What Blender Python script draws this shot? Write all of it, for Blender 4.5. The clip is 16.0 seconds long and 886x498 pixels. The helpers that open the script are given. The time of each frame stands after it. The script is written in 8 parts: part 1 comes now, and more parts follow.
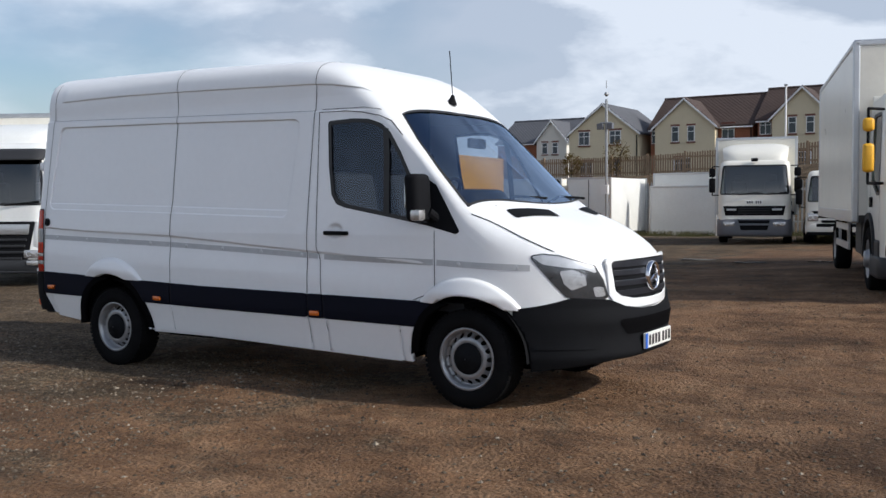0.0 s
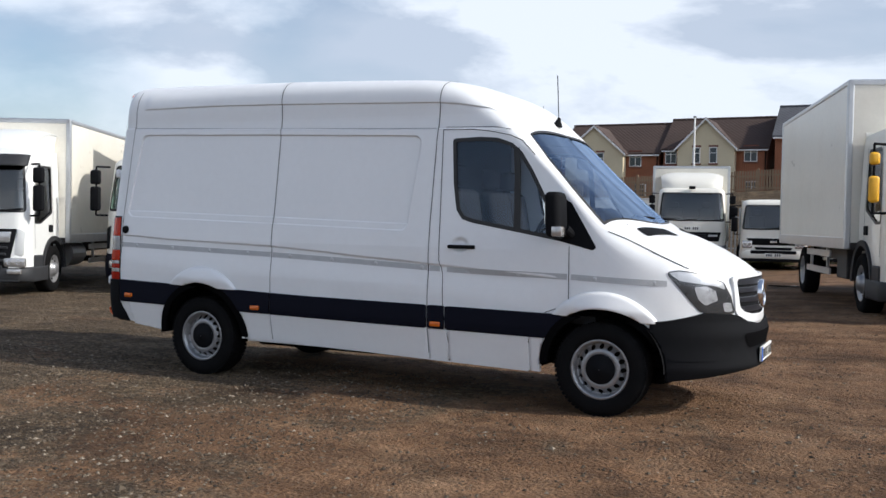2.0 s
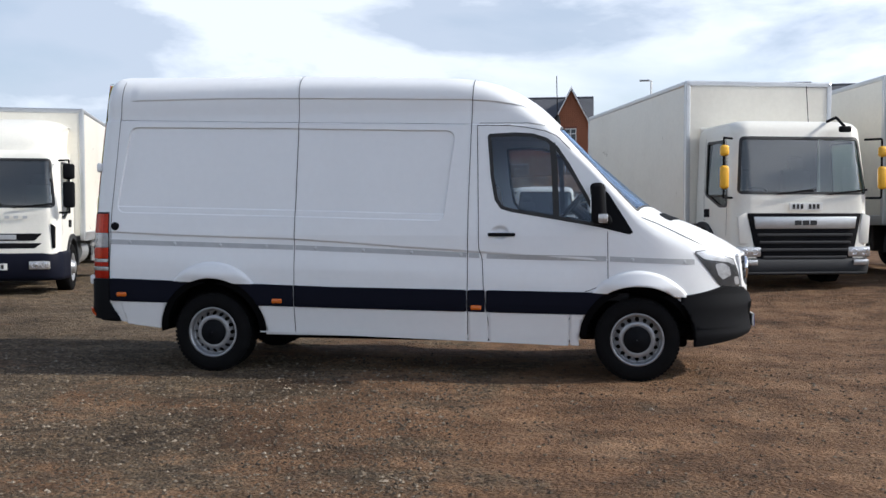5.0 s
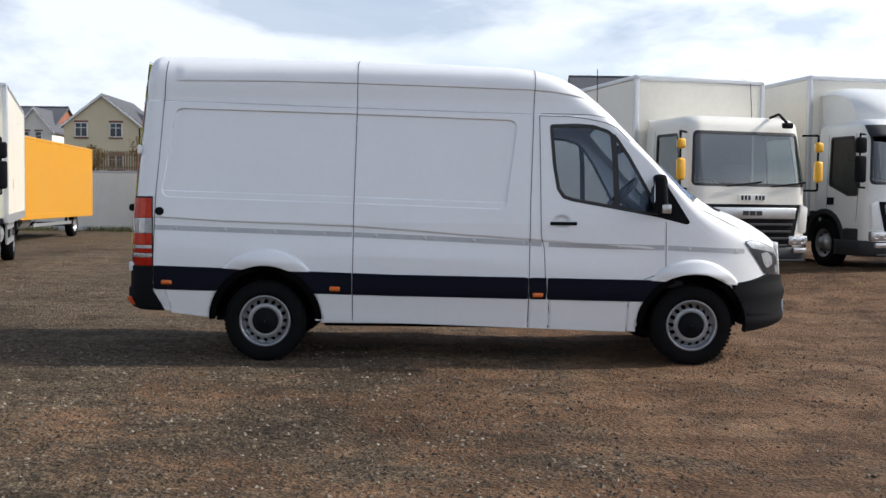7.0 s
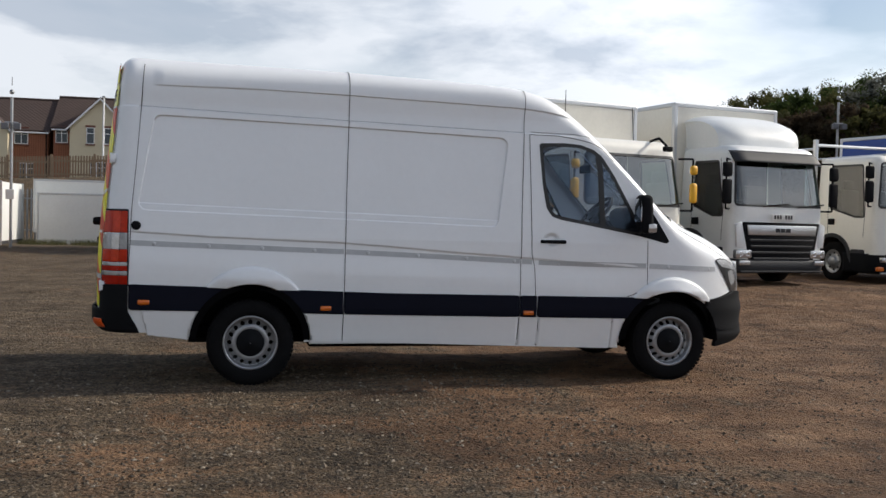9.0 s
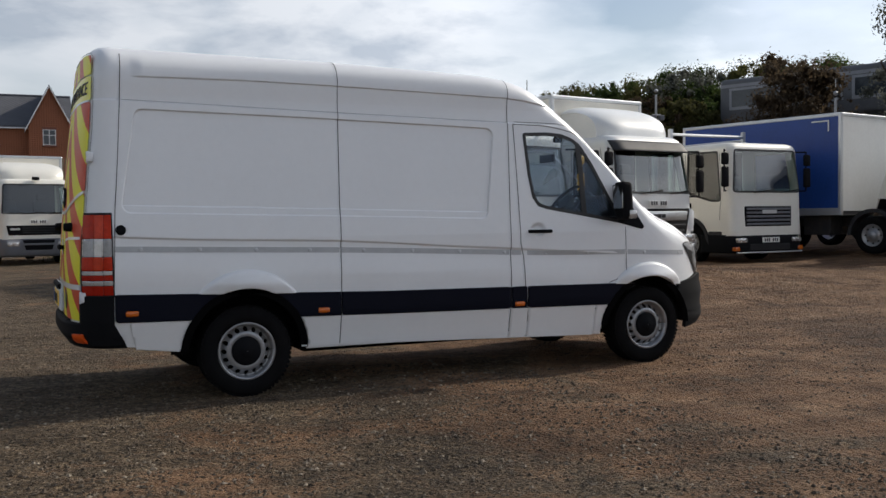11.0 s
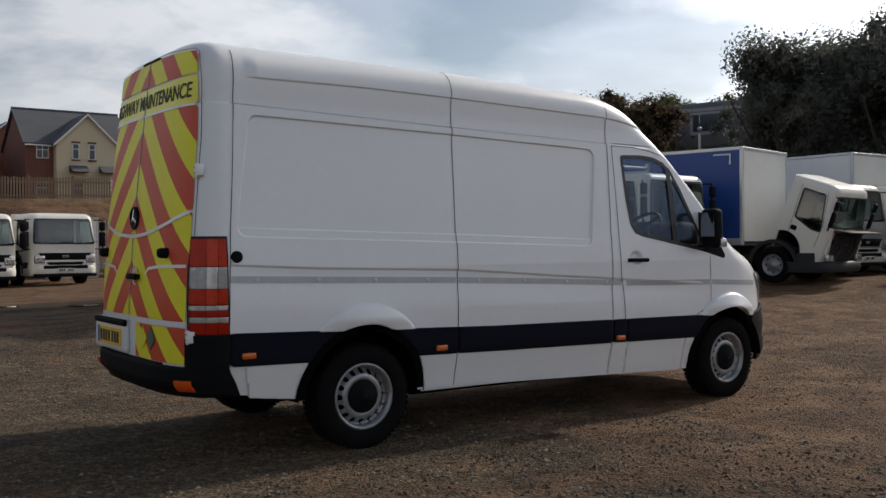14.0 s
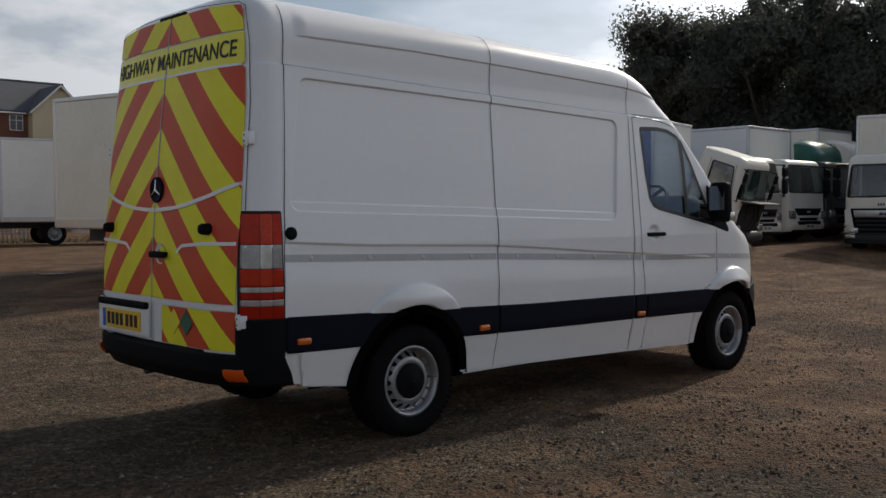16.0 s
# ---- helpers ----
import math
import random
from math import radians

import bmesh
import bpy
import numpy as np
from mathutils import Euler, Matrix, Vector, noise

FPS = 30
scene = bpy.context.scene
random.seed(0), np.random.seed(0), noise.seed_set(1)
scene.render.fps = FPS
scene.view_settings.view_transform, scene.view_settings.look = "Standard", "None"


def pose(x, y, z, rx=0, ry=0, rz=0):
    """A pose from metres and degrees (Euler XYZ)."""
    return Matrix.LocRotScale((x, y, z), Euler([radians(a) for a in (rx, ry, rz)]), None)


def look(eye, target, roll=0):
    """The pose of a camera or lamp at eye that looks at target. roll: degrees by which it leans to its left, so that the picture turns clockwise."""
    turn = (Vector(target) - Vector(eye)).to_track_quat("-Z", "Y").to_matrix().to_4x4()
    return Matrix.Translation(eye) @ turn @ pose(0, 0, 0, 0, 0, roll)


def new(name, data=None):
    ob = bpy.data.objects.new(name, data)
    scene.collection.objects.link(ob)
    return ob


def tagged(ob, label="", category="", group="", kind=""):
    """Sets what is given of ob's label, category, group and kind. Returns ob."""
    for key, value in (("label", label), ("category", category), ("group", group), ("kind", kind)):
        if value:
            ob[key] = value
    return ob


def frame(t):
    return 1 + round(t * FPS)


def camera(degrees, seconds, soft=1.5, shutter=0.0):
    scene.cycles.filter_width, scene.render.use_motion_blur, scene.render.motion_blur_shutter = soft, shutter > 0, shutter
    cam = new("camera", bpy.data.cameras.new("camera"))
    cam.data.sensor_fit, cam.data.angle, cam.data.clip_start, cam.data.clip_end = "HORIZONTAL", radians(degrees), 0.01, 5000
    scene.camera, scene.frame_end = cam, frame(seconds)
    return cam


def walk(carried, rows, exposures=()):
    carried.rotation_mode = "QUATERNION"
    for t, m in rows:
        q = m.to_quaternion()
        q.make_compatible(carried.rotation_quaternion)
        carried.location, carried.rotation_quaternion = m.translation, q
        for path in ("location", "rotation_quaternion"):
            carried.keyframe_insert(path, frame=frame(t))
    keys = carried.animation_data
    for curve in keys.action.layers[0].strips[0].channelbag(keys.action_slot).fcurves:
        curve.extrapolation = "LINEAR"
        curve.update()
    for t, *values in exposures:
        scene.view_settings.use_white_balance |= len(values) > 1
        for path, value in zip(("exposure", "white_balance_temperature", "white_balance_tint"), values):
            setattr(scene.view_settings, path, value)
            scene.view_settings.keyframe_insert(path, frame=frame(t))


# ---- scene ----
cam = camera(48.8, 16.0)
PATH = [
    (0, (7.132, -6.747, 1.433), (6.065, -5.058, 1.338), -0.4),
    (0.5, (6.769, -7.033, 1.437), (5.731, -5.325, 1.359), 0.9),
    (1, (6.452, -7.369, 1.432), (5.503, -5.612, 1.333), 2.0),
    (1.5, (6.082, -7.576, 1.415), (5.126, -5.822, 1.312), -1.0),
    (2, (5.723, -7.859, 1.391), (4.85, -6.06, 1.338), 1.1),
    (2.5, (5.357, -8.062, 1.383), (4.646, -6.198, 1.242), 1.8),
    (3, (4.941, -8.254, 1.396), (4.233, -6.386, 1.297), -1.7),
    (3.5, (4.54, -8.498, 1.39), (3.97, -6.582, 1.327), -0.3),
    (4, (4.158, -8.753, 1.364), (3.63, -6.824, 1.321), -0.8),
    (4.5, (3.737, -8.933, 1.383), (3.267, -6.99, 1.347), 1.3),
    (4.7, (3.556, -9.015, 1.377), (3.152, -7.057, 1.32), 1.0),
    (6.8, (1.654, -9.324, 1.376), (1.633, -7.327, 1.277), 0.1),
    (7, (1.443, -9.304, 1.393), (1.461, -7.306, 1.294), 0.7),
    (7.5, (0.988, -9.267, 1.387), (1.152, -7.276, 1.289), 1.4),
    (8, (0.604, -9.185, 1.391), (0.864, -7.204, 1.312), -0.5),
    (8.5, (0.201, -9.024, 1.4), (0.551, -7.055, 1.359), -2.1),
    (9, (-0.247, -8.97, 1.381), (0.197, -7.021, 1.32), 1.4),
    (9.5, (-0.615, -8.807, 1.357), (-0.116, -6.871, 1.338), 0.2),
    (10, (-1.007, -8.596, 1.366), (-0.363, -6.703, 1.328), 0.7),
    (10.2, (-1.162, -8.562, 1.333), (-0.473, -6.685, 1.289), 0.5),
    (12.3, (-2.306, -7.549, 1.337), (-1.366, -5.784, 1.283), -0.8),
    (12.5, (-2.418, -7.436, 1.344), (-1.471, -5.675, 1.305), -0.3),
    (13, (-2.73, -7.15, 1.34), (-1.704, -5.433, 1.295), 0.8),
    (13.5, (-3.006, -6.882, 1.329), (-1.924, -5.2, 1.277), 1.3),
    (14, (-3.259, -6.54, 1.343), (-2.113, -4.901, 1.334), -0.3),
    (14.5, (-3.526, -6.205, 1.345), (-2.266, -4.652, 1.314), 0.5),
    (15, (-3.687, -5.914, 1.351), (-2.417, -4.37, 1.29), -0.2),
    (15.5, (-3.825, -5.647, 1.379), (-2.545, -4.11, 1.37), -0.9),
    (16, (-3.946, -5.516, 1.389), (-2.589, -4.049, 1.314), -0.2),
]
EXPOSURES = [(0, 0.26, 6100, 10), (0.5, 0.36, 6100, 10), (2, 0.46, 6150, 10), (2.5, 0.56, 6200, 10), (3.5, 0.6, 6150, 10), (4.5, 0.58, 6100, 10), (7, 0.6, 6250, 10), (7.5, 0.48, 6300, 10), (8.5, 0.36, 6450, 10), (10, 0.2, 6500, 10), (12.5, 0.06, 6550, 10), (13.5, 0.02, 6600, 10), (14, -0.1, 6650, 10), (14.5, -0.24, 6650, 10), (15, -0.02, 6700, 10), (15.5, 0.06, 6700, 10), (16, -0.32, 6650, 10)]
walk(cam, [(t, look(e, g, r)) for t, e, g, r in PATH], EXPOSURES)

# ---- world, sun ----
SUN_AZ, SUN_EL = radians(83), radians(33)      # azimuth clockwise from +y
world = bpy.data.worlds.new("sky")
scene.world = world
world.use_nodes = True
wn, wl = world.node_tree.nodes, world.node_tree.links
wn.clear()
w_out = wn.new("ShaderNodeOutputWorld")
w_bg = wn.new("ShaderNodeBackground")
sky = wn.new("ShaderNodeTexSky")
sky.sky_type, sky.sun_disc = "NISHITA", False
sky.sun_elevation, sky.sun_rotation = SUN_EL, SUN_AZ
sky.air_density, sky.dust_density = 1.0, 1.5
w_bg.inputs["Strength"].default_value = 0.094
tc = wn.new("ShaderNodeTexCoord")
sep = wn.new("ShaderNodeSeparateXYZ")
wl.new(tc.outputs["Generated"], sep.inputs[0])


def wmath(op, a, b=None, clamp=False):
    n = wn.new("ShaderNodeMath")
    n.operation, n.use_clamp = op, clamp
    for i, v in enumerate((a, b)):
        if v is None:
            continue
        if isinstance(v, (int, float)):
            n.inputs[i].default_value = v
        else:
            wl.new(v, n.inputs[i])
    return n.outputs[0]


# cloud banks on the dome, flattened towards the horizon
comb = wn.new("ShaderNodeCombineXYZ")
wl.new(sep.outputs[0], comb.inputs[0]), wl.new(sep.outputs[1], comb.inputs[1])
wl.new(wmath("MULTIPLY", sep.outputs[2], 2.6), comb.inputs[2])
cl = wn.new("ShaderNodeTexNoise")
cl.inputs["Scale"].default_value, cl.inputs["Detail"].default_value = 2.3, 8
cl.inputs["Roughness"].default_value, cl.inputs["Distortion"].default_value = 0.48, 0.25
wl.new(comb.outputs[0], cl.inputs["Vector"])
cl2 = wn.new("ShaderNodeTexNoise")
cl2.inputs["Scale"].default_value, cl2.inputs["Detail"].default_value = 3.9, 10
cl2.inputs["Roughness"].default_value, cl2.inputs["Distortion"].default_value = 0.56, 0.2
wl.new(comb.outputs[0], cl2.inputs["Vector"])
cover = wn.new("ShaderNodeValToRGB")
cover.color_ramp.elements[0].position, cover.color_ramp.elements[1].position = 0.30, 0.50
wl.new(cl.outputs["Fac"], cover.inputs[0])
tone = wn.new("ShaderNodeValToRGB")
tone.color_ramp.elements[0].position, tone.color_ramp.elements[0].color = 0.43, (4.7, 5.2, 6.0, 1)
tone.color_ramp.elements[1].position, tone.color_ramp.elements[1].color = 0.545, (7.5, 7.8, 8.3, 1)
wl.new(cl2.outputs["Fac"], tone.inputs[0])
wmix = wn.new("ShaderNodeMix")
wmix.data_type = "RGBA"
# the cloud opens overhead to blue sky
opening = wmath("MULTIPLY", wmath("MULTIPLY", wmath("ADD", sep.outputs[2], -0.44), 4.0, clamp=True), 0.92)
wl.new(wmath("MULTIPLY", wmath("MULTIPLY", cover.outputs[0], 0.88), wmath("SUBTRACT", 1.0, opening)), wmix.inputs["Factor"])
wl.new(sky.outputs[0], wmix.inputs["A"])
# clouds towards the sun are lit through
sdot = wmath("ADD", wmath("ADD", wmath("MULTIPLY", sep.outputs[0], math.sin(SUN_AZ) * math.cos(SUN_EL)), wmath("MULTIPLY", sep.outputs[1], math.cos(SUN_AZ) * math.cos(SUN_EL))), wmath("MULTIPLY", sep.outputs[2], math.sin(SUN_EL)))
glow = wmath("ADD", 1.0, wmath("MULTIPLY", wmath("POWER", wmath("MAXIMUM", sdot, 0.0), 4.0), 3.4))
lit = wn.new("ShaderNodeVectorMath")
lit.operation = "SCALE"
wl.new(tone.outputs[0], lit.inputs[0]), wl.new(glow, lit.inputs["Scale"])
wl.new(lit.outputs[0], wmix.inputs["B"])
wl.new(wmix.outputs["Result"], w_bg.inputs["Color"])
wl.new(w_bg.outputs[0], w_out.inputs[0])

sun_data = bpy.data.lights.new("sun", "SUN")
sun_data.energy, sun_data.angle, sun_data.color = 3.3, radians(2.0), (1.0, 0.92, 0.80)
sun = new("sun", sun_data)
sd = Vector((math.sin(SUN_AZ) * math.cos(SUN_EL), math.cos(SUN_AZ) * math.cos(SUN_EL), math.sin(SUN_EL)))
sun.matrix_world = look(sd * 60, (0, 0, 0))


# ---- materials ----
def node(nt, kind, **kw):
    n = nt.nodes.new(kind)
    for k, v in kw.items():
        n.inputs[k].default_value = v
    return n


def mat(name, color, rough=0.5, metal=0.0, var=0.08, scale=3.0, bump=0.0, bump_scale=60.0, coat=0.0, rvar=0.08,
        dirt=None, dirt_amt=0.0, per_piece=0.0, spec=0.5):
    """A surface with two scales of tone change, roughness change and fine relief."""
    m = bpy.data.materials.new(name)
    m.use_nodes = True
    nt = m.node_tree
    b = nt.nodes["Principled BSDF"]
    b.inputs["Metallic"].default_value = metal
    b.inputs["Coat Weight"].default_value = coat
    b.inputs["Coat Roughness"].default_value = 0.06
    b.inputs["Specular IOR Level"].default_value = spec
    co = nt.nodes.new("ShaderNodeTexCoord").outputs["Object"]
    n1 = node(nt, "ShaderNodeTexNoise", Scale=scale, Detail=6.0, Roughness=0.6)
    n2 = node(nt, "ShaderNodeTexNoise", Scale=scale * 14, Detail=4.0, Roughness=0.65)
    nt.links.new(co, n1.inputs["Vector"]), nt.links.new(co, n2.inputs["Vector"])
    mx = nt.nodes.new("ShaderNodeMath")
    mx.operation = "ADD"
    nt.links.new(n1.outputs["Fac"], mx.inputs[0]), nt.links.new(n2.outputs["Fac"], mx.inputs[1])
    rp = node(nt, "ShaderNodeMapRange")
    rp.inputs["From Min"].default_value, rp.inputs["From Max"].default_value = 0.6, 1.4
    rp.inputs["To Min"].default_value, rp.inputs["To Max"].default_value = 1 - var * 1.4, 1 + var
    nt.links.new(mx.outputs[0], rp.inputs["Value"])
    hsv = node(nt, "ShaderNodeHueSaturation")
    hsv.inputs["Color"].default_value = (*color, 1)
    nt.links.new(rp.outputs[0], hsv.inputs["Value"])
    out = hsv.outputs[0]
    if per_piece:
        oi = nt.nodes.new("ShaderNodeObjectInfo")
        pr = node(nt, "ShaderNodeMapRange")
        pr.inputs["To Min"].default_value, pr.inputs["To Max"].default_value = 1 - per_piece, 1 + per_piece
        nt.links.new(oi.outputs["Random"], pr.inputs["Value"])
        mm = nt.nodes.new("ShaderNodeMath")
        mm.operation = "MULTIPLY"
        nt.links.new(rp.outputs[0], mm.inputs[0]), nt.links.new(pr.outputs[0], mm.inputs[1])
        nt.links.new(mm.outputs[0], hsv.inputs["Value"])
    if dirt:
        nd = node(nt, "ShaderNodeTexNoise", Scale=scale * 0.7, Detail=9.0, Roughness=0.7)
        nt.links.new(co, nd.inputs["Vector"])
        dr = node(nt, "ShaderNodeMapRange")
        dr.inputs["From Min"].default_value, dr.inputs["From Max"].default_value = 0.48, 0.78
        dr.inputs["To Max"].default_value = dirt_amt
        nt.links.new(nd.outputs["Fac"], dr.inputs["Value"])
        mix = nt.nodes.new("ShaderNodeMix")
        mix.data_type = "RGBA"
        mix.inputs["B"].default_value = (*dirt, 1)
        nt.links.new(dr.outputs[0], mix.inputs["Factor"]), nt.links.new(out, mix.inputs["A"])
        out = mix.outputs["Result"]
    nt.links.new(out, b.inputs["Base Color"])
    rr = node(nt, "ShaderNodeMapRange")
    rr.inputs["To Min"].default_value, rr.inputs["To Max"].default_value = max(rough - rvar, 0.02), min(rough + rvar, 1)
    nt.links.new(n1.outputs["Fac"], rr.inputs["Value"]), nt.links.new(rr.outputs[0], b.inputs["Roughness"])
    if bump:
        bn = node(nt, "ShaderNodeTexNoise", Scale=bump_scale, Detail=5.0, Roughness=0.7)
        nt.links.new(co, bn.inputs["Vector"])
        bp = node(nt, "ShaderNodeBump", Strength=bump, Distance=0.02)
        nt.links.new(bn.outputs["Fac"], bp.inputs["Height"]), nt.links.new(bp.outputs[0], b.inputs["Normal"])
    return m


def glass(name, tint, rough=0.02, see=0.6, gloss=0.08, sheen=(1, 1, 1)):
    """Thin tinted sheet: part clear, part gloss."""
    m = bpy.data.materials.new(name)
    m.use_nodes = True
    nt = m.node_tree
    nt.nodes.remove(nt.nodes["Principled BSDF"])
    o = nt.nodes["Material Output"]
    tr = node(nt, "ShaderNodeBsdfTransparent", Color=(*[see * c for c in tint], 1))
    gl = node(nt, "ShaderNodeBsdfGlossy", Color=(*sheen, 1), Roughness=rough)
    lw = node(nt, "ShaderNodeLayerWeight", Blend=0.5)
    pw = node(nt, "ShaderNodeMath")
    pw.operation, pw.inputs[1].default_value = "POWER", 5.0
    ad = node(nt, "ShaderNodeMath")
    ad.operation, ad.inputs[1].default_value, ad.inputs[2].default_value = "MULTIPLY_ADD", 1 - gloss, gloss
    nt.links.new(lw.outputs["Facing"], pw.inputs[0]), nt.links.new(pw.outputs[0], ad.inputs[0])
    ms = nt.nodes.new("ShaderNodeMixShader")
    nt.links.new(ad.outputs[0], ms.inputs[0]), nt.links.new(tr.outputs[0], ms.inputs[1]), nt.links.new(gl.outputs[0], ms.inputs[2])
    nt.links.new(ms.outputs[0], o.inputs[0])
    return m


M = {}
M["van_white"] = mat("van_white", (0.79, 0.80, 0.81), 0.34, var=0.02, scale=1.2, coat=0.35, rvar=0.06, dirt=(0.52, 0.50, 0.46), dirt_amt=0.06)
M["truck_white"] = mat("truck_white", (0.76, 0.74, 0.67), 0.38, var=0.04, scale=1.5, coat=0.3, dirt=(0.4, 0.38, 0.33), dirt_amt=0.16)
M["truck_cool"] = mat("cool_white_cab_paint", (0.74, 0.75, 0.735), 0.38, var=0.04, scale=1.5, coat=0.3, dirt=(0.42, 0.42, 0.40), dirt_amt=0.14)
M["cream"] = mat("cream_panel", (0.74, 0.71, 0.63), 0.3, var=0.05, scale=1.0, dirt=(0.42, 0.38, 0.3), dirt_amt=0.25)
M["white_panel"] = mat("white_panel", (0.74, 0.74, 0.71), 0.4, var=0.05, scale=1.0, dirt=(0.45, 0.43, 0.38), dirt_amt=0.22)
M["yellow_panel"] = mat("yellow_panel", (0.52, 0.24, 0.012), 0.4, var=0.06, scale=1.0, dirt=(0.5, 0.3, 0.06), dirt_amt=0.2)
M["black_plastic"] = mat("black_plastic", (0.0075, 0.008, 0.0095), 0.75, var=0.15, scale=6, bump=0.01, bump_scale=300, spec=0.08, dirt=(0.02, 0.017, 0.014), dirt_amt=0.1)
M["grille_plastic"] = mat("grille_plastic", (0.012, 0.013, 0.018), 0.4, var=0.1, scale=6, spec=0.4)
M["dark_grey_plastic"] = mat("dark_grey_plastic", (0.030, 0.031, 0.034), 0.6, var=0.1, scale=6, spec=0.25)
M["lamp_bowl"] = mat("lamp_bowl", (0.05, 0.052, 0.056), 0.3, metal=0.3, var=0.4, scale=14)
M["lens_amber_red"] = mat("amber_red_lens", (0.70, 0.09, 0.01), 0.3, var=0.1, scale=20, spec=0.3)
M["navy_plastic"] = mat("rub_strip_plastic", (0.0065, 0.0075, 0.0145), 0.6, var=0.12, scale=6, bump=0.01, bump_scale=300, spec=0.07)
M["grey_plastic"] = mat("grey_plastic", (0.12, 0.125, 0.14), 0.5, var=0.1, scale=5)
M["rubber"] = mat("tyre_rubber", (0.0085, 0.0085, 0.009), 0.9, var=0.25, scale=8, bump=0.15, bump_scale=120, dirt=(0.04, 0.03, 0.022), dirt_amt=0.08, spec=0.04)
M["steel"] = mat("wheel_steel", (0.31, 0.315, 0.325), 0.38, metal=0.55, var=0.1, scale=9, dirt=(0.2, 0.15, 0.1), dirt_amt=0.3)
M["dark_steel"] = mat("dark_steel", (0.03, 0.03, 0.03), 0.6, metal=0.3, var=0.2, scale=7, dirt=(0.1, 0.075, 0.05), dirt_amt=0.4)
M["chassis"] = mat("chassis_paint", (0.025, 0.025, 0.027), 0.65, var=0.2, scale=4, dirt=(0.12, 0.09, 0.06), dirt_amt=0.4)
M["alu"] = mat("aluminium", (0.55, 0.56, 0.57), 0.4, metal=0.8, var=0.1, scale=5)
M["chrome"] = mat("chrome", (0.8, 0.8, 0.82), 0.12, metal=1.0, var=0.02, scale=3)
M["seam"] = mat("panel_gap", (0.012, 0.012, 0.013), 0.9, var=0.05)
M["rubber_seal"] = mat("rubber_seal", (0.01, 0.01, 0.011), 0.5, var=0.1)
M["tape"] = mat("reflective_tape", (0.45, 0.46, 0.47), 0.45, var=0.12, scale=12)
M["tape_spot"] = mat("tape_spot", (0.53, 0.54, 0.55), 0.4, var=0.08, scale=12)
M["lens_orange"] = mat("orange_lens", (0.62, 0.13, 0.008), 0.25, var=0.06, scale=20, coat=0.6)
M["lens_red"] = mat("red_lens", (0.36, 0.013, 0.004), 0.22, var=0.3, scale=14, spec=0.2)
M["lens_red_bright"] = mat("bright_red_lens", (0.48, 0.026, 0.006), 0.2, var=0.35, scale=16, spec=0.2)
M["lens_clear"] = mat("clear_lens", (0.52, 0.51, 0.50), 0.22, metal=0.65, var=0.35, scale=18, coat=0.4)
M["glass_dark"] = glass("tinted_glass", (0.88, 0.94, 1.0), see=0.74, gloss=0.05, sheen=(0.6, 0.75, 1.0))
M["glass_clear"] = glass("windscreen_glass", (0.88, 0.95, 1.0), see=0.8, gloss=0.15, sheen=(0.55, 0.72, 1.0))
M["glass_lamp"] = glass("lamp_cover", (1.0, 1.0, 1.0), see=0.95, gloss=0.045)
M["glass_truck"] = glass("truck_glass", (0.72, 0.92, 0.88), see=0.62, gloss=0.10, rough=0.03)
M["lamp_silver"] = mat("lamp_reflector", (0.46, 0.47, 0.49), 0.3, metal=0.35, var=0.3, scale=30)
# near black; the shade in openings and under bodies is put into this colour
M["shade_black"] = mat("recess_shade_black", (0.004, 0.004, 0.0045), 0.95, var=0.05, spec=0.02)
M["lens_glow_red"] = mat("glow_red_lens", (0.56, 0.042, 0.009), 0.2, var=0.35, scale=16, spec=0.3)
M["lens_grey"] = mat("grey_clear_lens", (0.30, 0.30, 0.31), 0.25, metal=0.5, var=0.35, scale=18, coat=0.4)
M["dark_cab"] = mat("near_black_cab", (0.018, 0.02, 0.026), 0.4, var=0.1, scale=3, coat=0.3)
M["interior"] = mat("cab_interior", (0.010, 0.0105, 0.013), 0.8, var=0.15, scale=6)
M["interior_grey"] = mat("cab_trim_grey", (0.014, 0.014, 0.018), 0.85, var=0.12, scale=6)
M["plate_white"] = mat("plate_white", (0.75, 0.75, 0.72), 0.4, var=0.04)
M["plate_yellow"] = mat("plate_yellow", (0.8, 0.5, 0.05), 0.4, var=0.04)
M["ink"] = mat("ink", (0.015, 0.015, 0.015), 0.6, var=0.05)
M["blue_ink"] = mat("blue_ink", (0.02, 0.12, 0.55), 0.5, var=0.05)
M["blue_curtain"] = mat("blue_curtain", (0.004, 0.045, 0.24), 0.42, var=0.15, scale=2.0, bump=0.3, bump_scale=4)
M["green_paint"] = mat("green_paint", (0.012, 0.12, 0.09), 0.35, var=0.08, coat=0.4)
M["grey_paint"] = mat("grey_metallic_paint", (0.34, 0.345, 0.355), 0.32, metal=0.4, var=0.08, coat=0.4)
M["train_grey"] = mat("train_grey", (0.12, 0.125, 0.135), 0.5, var=0.15, scale=1.0, spec=0.3)
M["train_band"] = mat("train_band", (0.28, 0.29, 0.31), 0.5, var=0.12, scale=1.0)
M["mirror_yellow"] = mat("mirror_yellow", (0.80, 0.42, 0.02), 0.5, var=0.1)
M["mirror"] = mat("mirror_glass", (0.8, 0.82, 0.84), 0.04, metal=1.0, var=0.01)

